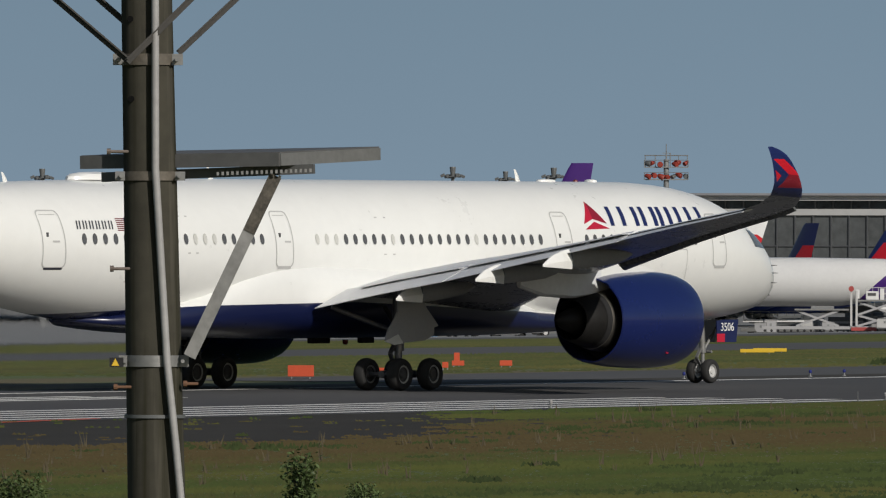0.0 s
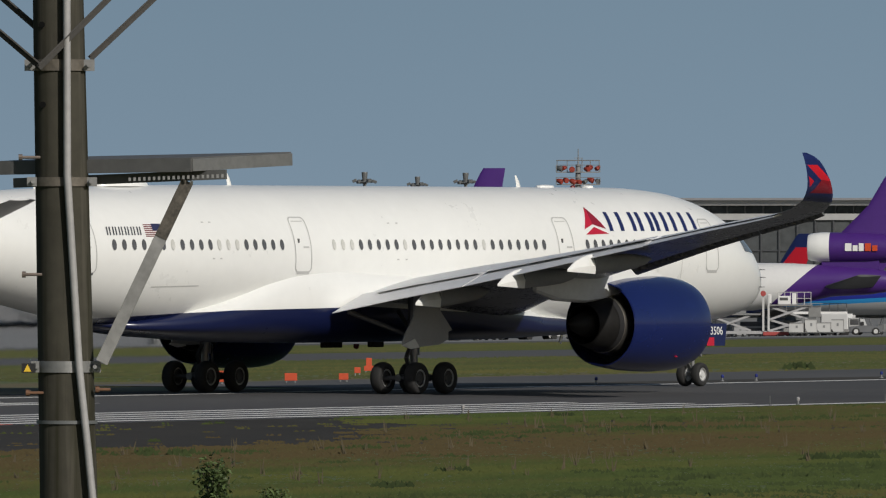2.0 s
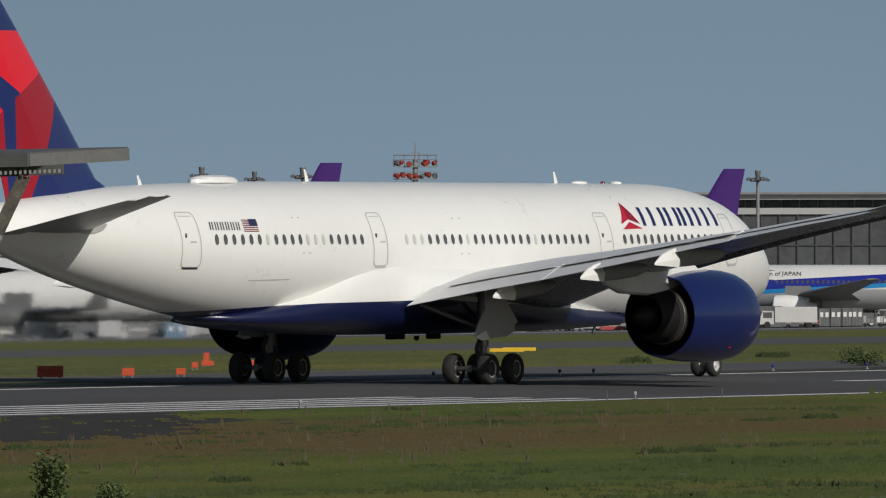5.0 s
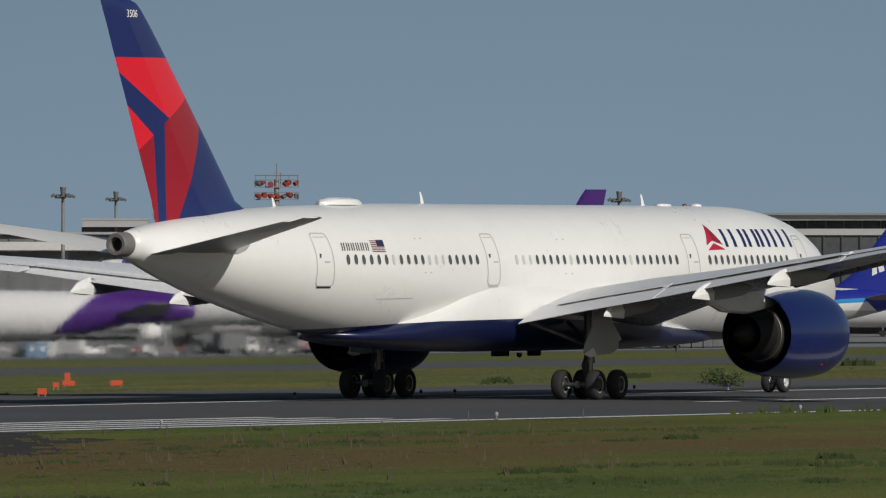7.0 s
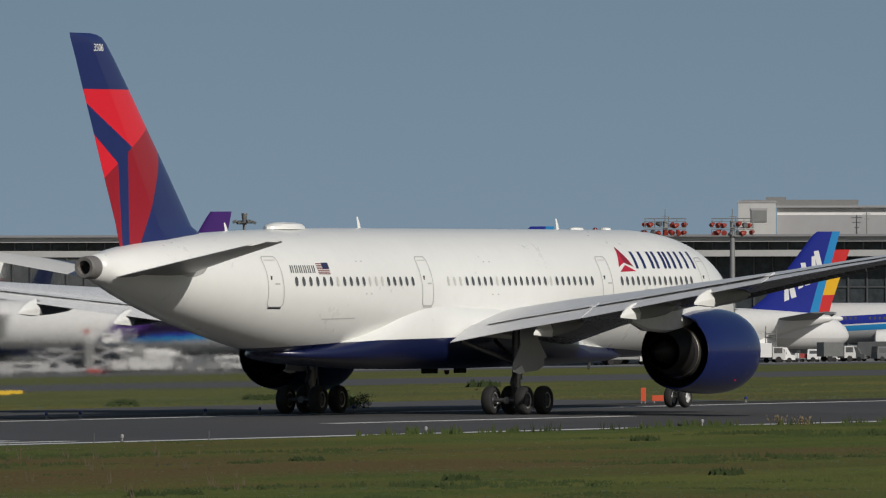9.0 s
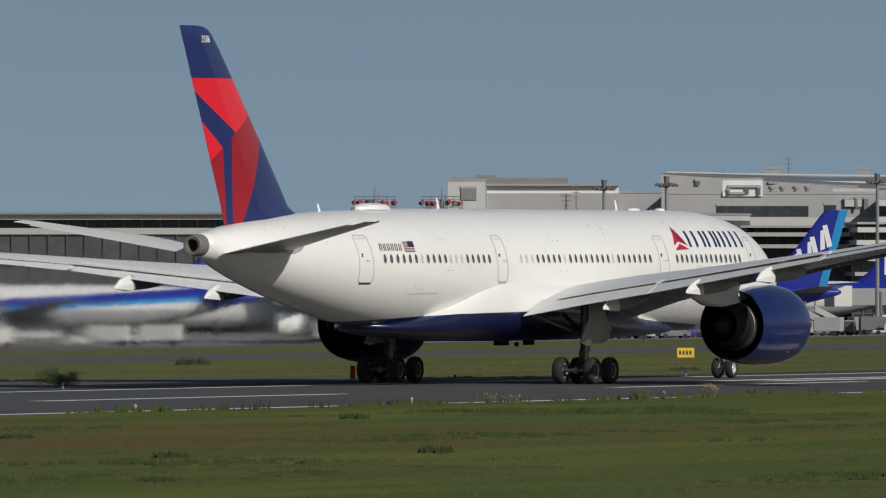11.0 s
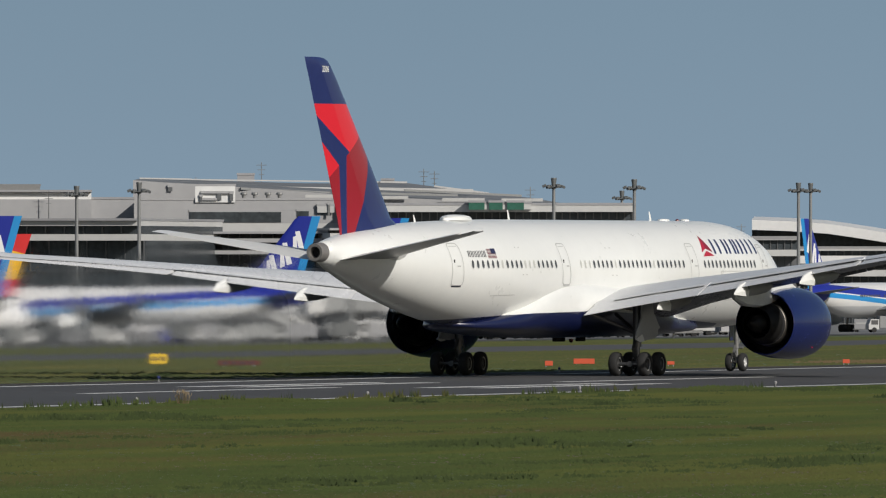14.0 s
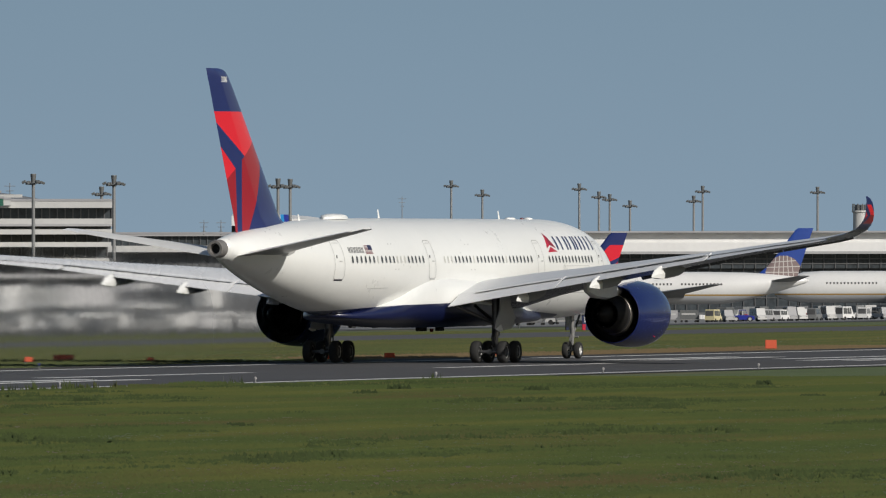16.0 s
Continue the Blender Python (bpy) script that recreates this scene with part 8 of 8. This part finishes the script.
def baggage_cart(b, d, turn, load):
    t = thing("baggage_cart", "open flat baggage cart with a mixed load", "baggage cart", apron_pose(b, d, turn), "baggage carts")
    bm = bmesh.new()
    box(bm, -1.4, 1.4, -0.75, 0.75, 0.45, 0.55)
    part("deck", bm, M["galv"], t)
    for x in (-1.35, 1.35):
        bm = bmesh.new()
        for y in (-0.7, 0.7):
            rod(bm, (x, y, 0.55), (x, y, 1.5), 0.03, n=5)
        rod(bm, (x, -0.7, 1.5), (x, 0.7, 1.5), 0.03, n=5)
        part("end_frame", bm, M["galv"], t)
    rng = random.Random(int(b * 1000))
    x = -1.2
    while x < 1.0:
        w = rng.uniform(0.35, 0.7)
        bm = bmesh.new()
        box(bm, x, x + w - 0.03, -0.6, 0.6, 0.555, 0.55 + rng.uniform(0.3, 0.85), bevel=0.04)
        part("load", bm, M[rng.choice(load)], t)
        x += w
    wheels_for(t, (-1.0, 1.0), (-0.65, 0.65), 0.22)


def site_box(b, d, turn, w, h, mat, label):
    """A cabin or tank container: a ribbed box on skids with notice plates."""
    t = thing("site_container", label, "container", apron_pose(b, d, turn))
    bm = bmesh.new()
    box(bm, -w / 2, w / 2, -1.2, 1.2, 0.15, h, bevel=0.04)
    body = part("body", bm, M[mat], t)
    n = max(3, int(w / 0.5))
    for k in range(n + 1):
        x = -w / 2 + 0.06 + (w - 0.12) * k / n
        bm = bmesh.new()
        box(bm, x - 0.04, x + 0.04, -1.24, -1.203, 0.2, h - 0.05)
        part("rib", bm, M[mat], body)
    for k in range(2):
        bm = bmesh.new()
        x = -w / 4 + k * w / 2
        box(bm, x - 0.2, x + 0.2, -1.26, -1.245, h * 0.55, h * 0.8)
        part("plate", bm, M["white_wall"], body, "white notice plate")
    for y in (-0.9, 0.9):
        bm = bmesh.new()
        box(bm, -w / 2 + 0.05, w / 2 - 0.05, y - 0.1, y + 0.1, 0.0, 0.149)
        part("skid", bm, M["lamp_dark"], t)


def build_equipment():
    rng = random.Random(21)
    mixed = ("white_wall", "cloth_white", "facade_grey", "lamp_dark", "mast", "red_paint")

    def dist(b):
        return 690 / math.sin(radians(b)) if b < 28 else 1490
    # cargo loading beside the freighter
    deck_loader(28.275, 1488)
    for b, h, w in ((28.120, 1.15, 1.75), (28.055, 1.55, 1.5), (27.995, 1.15, 1.75), (27.930, 1.5, 1.55)):
        air_container(b, 1484, rng.uniform(-6, 6), h, w, "cloth_white")
    for b, h in ((28.70, 1.2), (28.66, 1.5), (28.39, 1.0)):
        air_container(b, 1497, rng.uniform(-12, 12), h, 1.5, "facade_grey")
    for b in (28.64, 28.55, 28.47, 28.33, 28.24, 28.17, 28.10, 28.04, 27.97):
        container_dolly(b, 1512, rng.uniform(-30, 30), rng.choice(("lamp_dark", "facade_dark", "mast", "lamp_dark", "facade_grey")))
    for b in (28.52, 28.20, 28.07):
        service_truck(b, 1520, rng.uniform(-40, 40), "lamp_dark", 5.5)
    scissor_loader(28.02, 1499, 6, 2.7)
    # stands under the second freighter
    site_box(30.275, 1428, 4, 2.6, 2.0, "blue_cabin", "blue ribbed cabin on the apron")
    for b in np.arange(31.1, 28.85, -0.11):
        k = rng.random()
        d, turn = 1430 + rng.uniform(-10, 20), rng.uniform(-40, 40)
        if k < 0.35:
            baggage_cart(b, d, turn, mixed)
        elif k < 0.6:
            container_dolly(b, d, turn, rng.choice(("lamp_dark", "facade_dark", "mast", "cloth_white")))
        elif k < 0.8:
            service_truck(b, d, turn, rng.choice(("lamp_dark", "facade_dark", "facade_grey")), rng.uniform(4.5, 6.5))
        else:
            tow_tractor(b, d, turn, "lamp_dark")
    scissor_loader(28.62, 1506, -8, 1.7)
    service_truck(27.90, 1492, -18, "white_wall", 5.2)
    tow_tractor(27.80, 1478, 4)
    for b in (27.685, 27.62, 27.56, 27.36, 27.30):
        baggage_cart(b, dist(b), rng.uniform(-12, 12), mixed)
    van(27.60, 1500, 6, "white_wall", 1.9)
    tow_tractor(27.70, 1500, 190, "lamp_dark")
    site_box(27.487, 1492, 0, 3.2, 2.7, "facade_dark", "dark grey site cabin with white notice plates")
    for b in (27.231, 27.176, 27.121, 27.076):
        site_box(b, 1512, 3, 1.35, 2.35, "lamp_dark", "tall dark grey cargo container with white notice plates")
    for b in (27.00, 26.93):
        baggage_cart(b, 1512, rng.uniform(-8, 8), mixed)
    tow_tractor(26.965, 1520, 5, "lamp_dark")
    for b in (27.4, 26.85, 26.6, 25.75):
        service_truck(b, dist(b) + rng.uniform(-30, 30), rng.choice((0, 180)) + rng.uniform(-20, 20), rng.choice(("cloth_white", "facade_grey", "mast")), rng.uniform(5, 7))
    # stands between the striped jets
    D = 1622
    for b in (25.514, 25.489, 25.459):
        baggage_cart(b, D, rng.uniform(-20, 20), mixed)
    site_box(25.419, D + 14, 0, 2.6, 2.3, "facade_grey", "grey ribbed cabin on the apron")
    baggage_cart(25.374, D - 2, 5, mixed)
    site_box(25.337, D + 8, 0, 1.3, 2.45, "cloth_white", "white ribbed cabin on the apron")
    site_box(25.292, D + 6, 0, 1.5, 2.5, "blue_cabin", "blue ribbed cabin on the apron")
    stair_truck(25.179, D, 0)
    service_truck(25.094, D - 4, 6, "white_wall", 5.0)
    van(25.019, D - 2, 8, "white_wall", 2.0, 3.4)
    for b in (24.989, 24.929, 24.889):
        baggage_cart(b, D + 4, rng.uniform(-10, 10), mixed)
    van(24.824, D + 4, 4, "white_wall", 1.7, 4.4)
    # truck bodies mostly dark, to carry the shade under the jets in their colours
    for b in np.arange(24.75, 22.2, -0.13):
        service_truck(b + rng.uniform(-0.03, 0.03), dist(b) - rng.uniform(10, 60), rng.choice((0, 180)) + rng.uniform(-30, 30), rng.choice(("lamp_dark", "facade_dark", "mast", "lamp_dark", "facade_grey")), rng.uniform(4.0, 7))
    for b in np.arange(24.7, 23.0, -0.17):
        van(b + rng.uniform(-0.05, 0.05), dist(b) - rng.uniform(10, 60), rng.choice((0, 180)) + rng.uniform(-30, 30), rng.choice(("cloth_white", "facade_dark", "lamp_dark", "stripe_deep")), rng.uniform(1.6, 2.1))
    for b in np.arange(22.95, 21.2, -0.07):
        container_dolly(b, dist(b) + rng.uniform(-120, 20), rng.uniform(-40, 40), rng.choice(("facade_grey", "mast", "facade_dark", "lamp_dark", "mast")))
    for b in (22.85, 22.6, 22.42, 22.2, 21.95, 21.7):
        scissor_loader(b, dist(b) - rng.uniform(20, 120), rng.uniform(-40, 40), rng.uniform(2.0, 4.2))
    for b in (23.05, 22.15, 21.4):
        scissor_loader(b, dist(b), rng.uniform(-8, 8), 2.5)
    for b in (23.50, 23.42):
        stair_truck(b, dist(b), rng.uniform(-15, 15) + 180)
    for b in (21.6, 21.2, 20.7, 20.2, 19.98, 19.75):
        service_truck(b, dist(b) + rng.uniform(-30, 30), rng.choice((0, 180)) + rng.uniform(-20, 20), rng.choice(("cloth_white", "facade_grey", "mast")), rng.uniform(5, 7))
    # far stands: vans, carts and cabins with gaps between them
    for b, turn, mat, h in ((19.059, 72, "pale_yellow", 2.2), (19.005, -68, "facade_grey", 2.1), (18.85, -70, "cloth_white", 2.3), (18.815, 65, "facade_grey", 2.1), (18.744, 70, "white_wall", 2.0), (18.70, -75, "facade_grey", 2.5), (18.665, -60, "cloth_white", 2.4), (18.585, 75, "mast", 2.2), (18.52, -72, "cloth_white", 2.5), (18.443, 60, "white_wall", 2.4), (18.35, 80, "white_wall", 2.2), (18.27, -65, "facade_grey", 2.2), (18.17, 70, "white_wall", 2.3), (18.05, 85, "white_wall", 2.2), (17.93, -70, "facade_grey", 2.2), (17.82, 80, "white_wall", 2.2)):
        van(b, dist(b), turn, mat, h, rng.uniform(4.2, 5.4))
    for b in np.arange(19.0, 17.8, -0.085):
        service_truck(b + rng.uniform(-0.02, 0.02), dist(b) + 30, rng.choice((-60, 60, 120, -120)) + rng.uniform(-20, 20), rng.choice(("lamp_dark", "facade_dark", "mast", "cloth_white")), rng.uniform(4.5, 6.5))
    tow_tractor(18.92, dist(18.92), 0, "stripe_deep")
    for b in (19.16, 19.11, 18.955, 18.88, 18.62, 18.42, 18.12, 17.9):
        baggage_cart(b, dist(b) + 12, rng.uniform(-15, 15), mixed)
    b = 20.2
    while b > 19.15:
        container_dolly(b, dist(b) + rng.uniform(-20, 60), rng.uniform(-20, 20), rng.choice(("cloth_white", "facade_grey", "lamp_dark", "pale_yellow", "mast", "facade_dark")))
        b -= rng.uniform(0.07, 0.15)
    b = 22.6
    while b > 20.6:
        container_dolly(b, dist(b) + rng.uniform(-20, 60), rng.uniform(-20, 20), rng.choice(("cloth_white", "facade_grey", "galv")))
        b -= rng.uniform(0.1, 0.25)


build_equipment()


# ---- what moves ----
def motions():
    rows = [(0.0, 428.75, 256.49, -6.63), (0.5, 430.31, 256.34, -6.29), (1.0, 432.02, 256.16, -5.89), (1.5, 433.83, 255.97, -5.45), (2.0, 435.77, 255.78, -5.04),
            (2.5, 437.85, 255.58, -4.50), (3.0, 440.10, 255.37, -4.00), (5.5, 457.77, 254.55, -0.99), (6.0, 463.02, 254.52, -0.47), (6.5, 468.67, 254.46, -0.22),
            (7.0, 474.81, 254.36, 0.00), (7.5, 481.39, 254.26, 0.16), (8.0, 488.37, 254.16, 0.23), (8.5, 495.95, 254.00, 0.35), (11.0, 543.99, 254.09, -0.09),
            (11.5, 556.33, 254.48, -0.18), (12.0, 568.85, 254.76, -0.24), (12.5, 581.66, 254.94, -0.18), (13.0, 594.82, 255.00, -0.11), (13.5, 608.34, 254.97, -0.03),
            (14.0, 622.21, 254.91, 0.12), (14.5, 636.37, 254.83, 0.22), (15.0, 650.82, 254.62, 0.26), (15.5, 665.47, 254.33, 0.25), (16.0, 680.21, 253.97, 0.27)]
    walk(AIRLINER, [(t, pose(x, y, 0, 0, 0, r)) for t, x, y, r in rows])
    ts, xs = [r[0] for r in rows], [r[1] for r in rows]
    for ob, (x, y, z), rad in WHEELS:
        roll_rows, t, turn, last = [], 0.0, 0.0, xs[0]
        while True:
            s = smooth_interp(t, ts, xs)
            turn += min(1.45, (s - last) / rad)
            last = s
            roll_rows.append((t, pose(x, y, z) @ Matrix.Rotation(turn, 4, "Y")))
            if t >= 16.0 - 1e-6:
                break
            v = (smooth_interp(min(16, t + 0.1), ts, xs) - s) / 0.1 if t < 15.9 else 29.0
            t = min(16.0, t + max(1, math.floor(min(0.5, 1.2 * rad / max(v, 0.5)) * FPS)) / FPS)
        walk(ob, roll_rows)


motions()
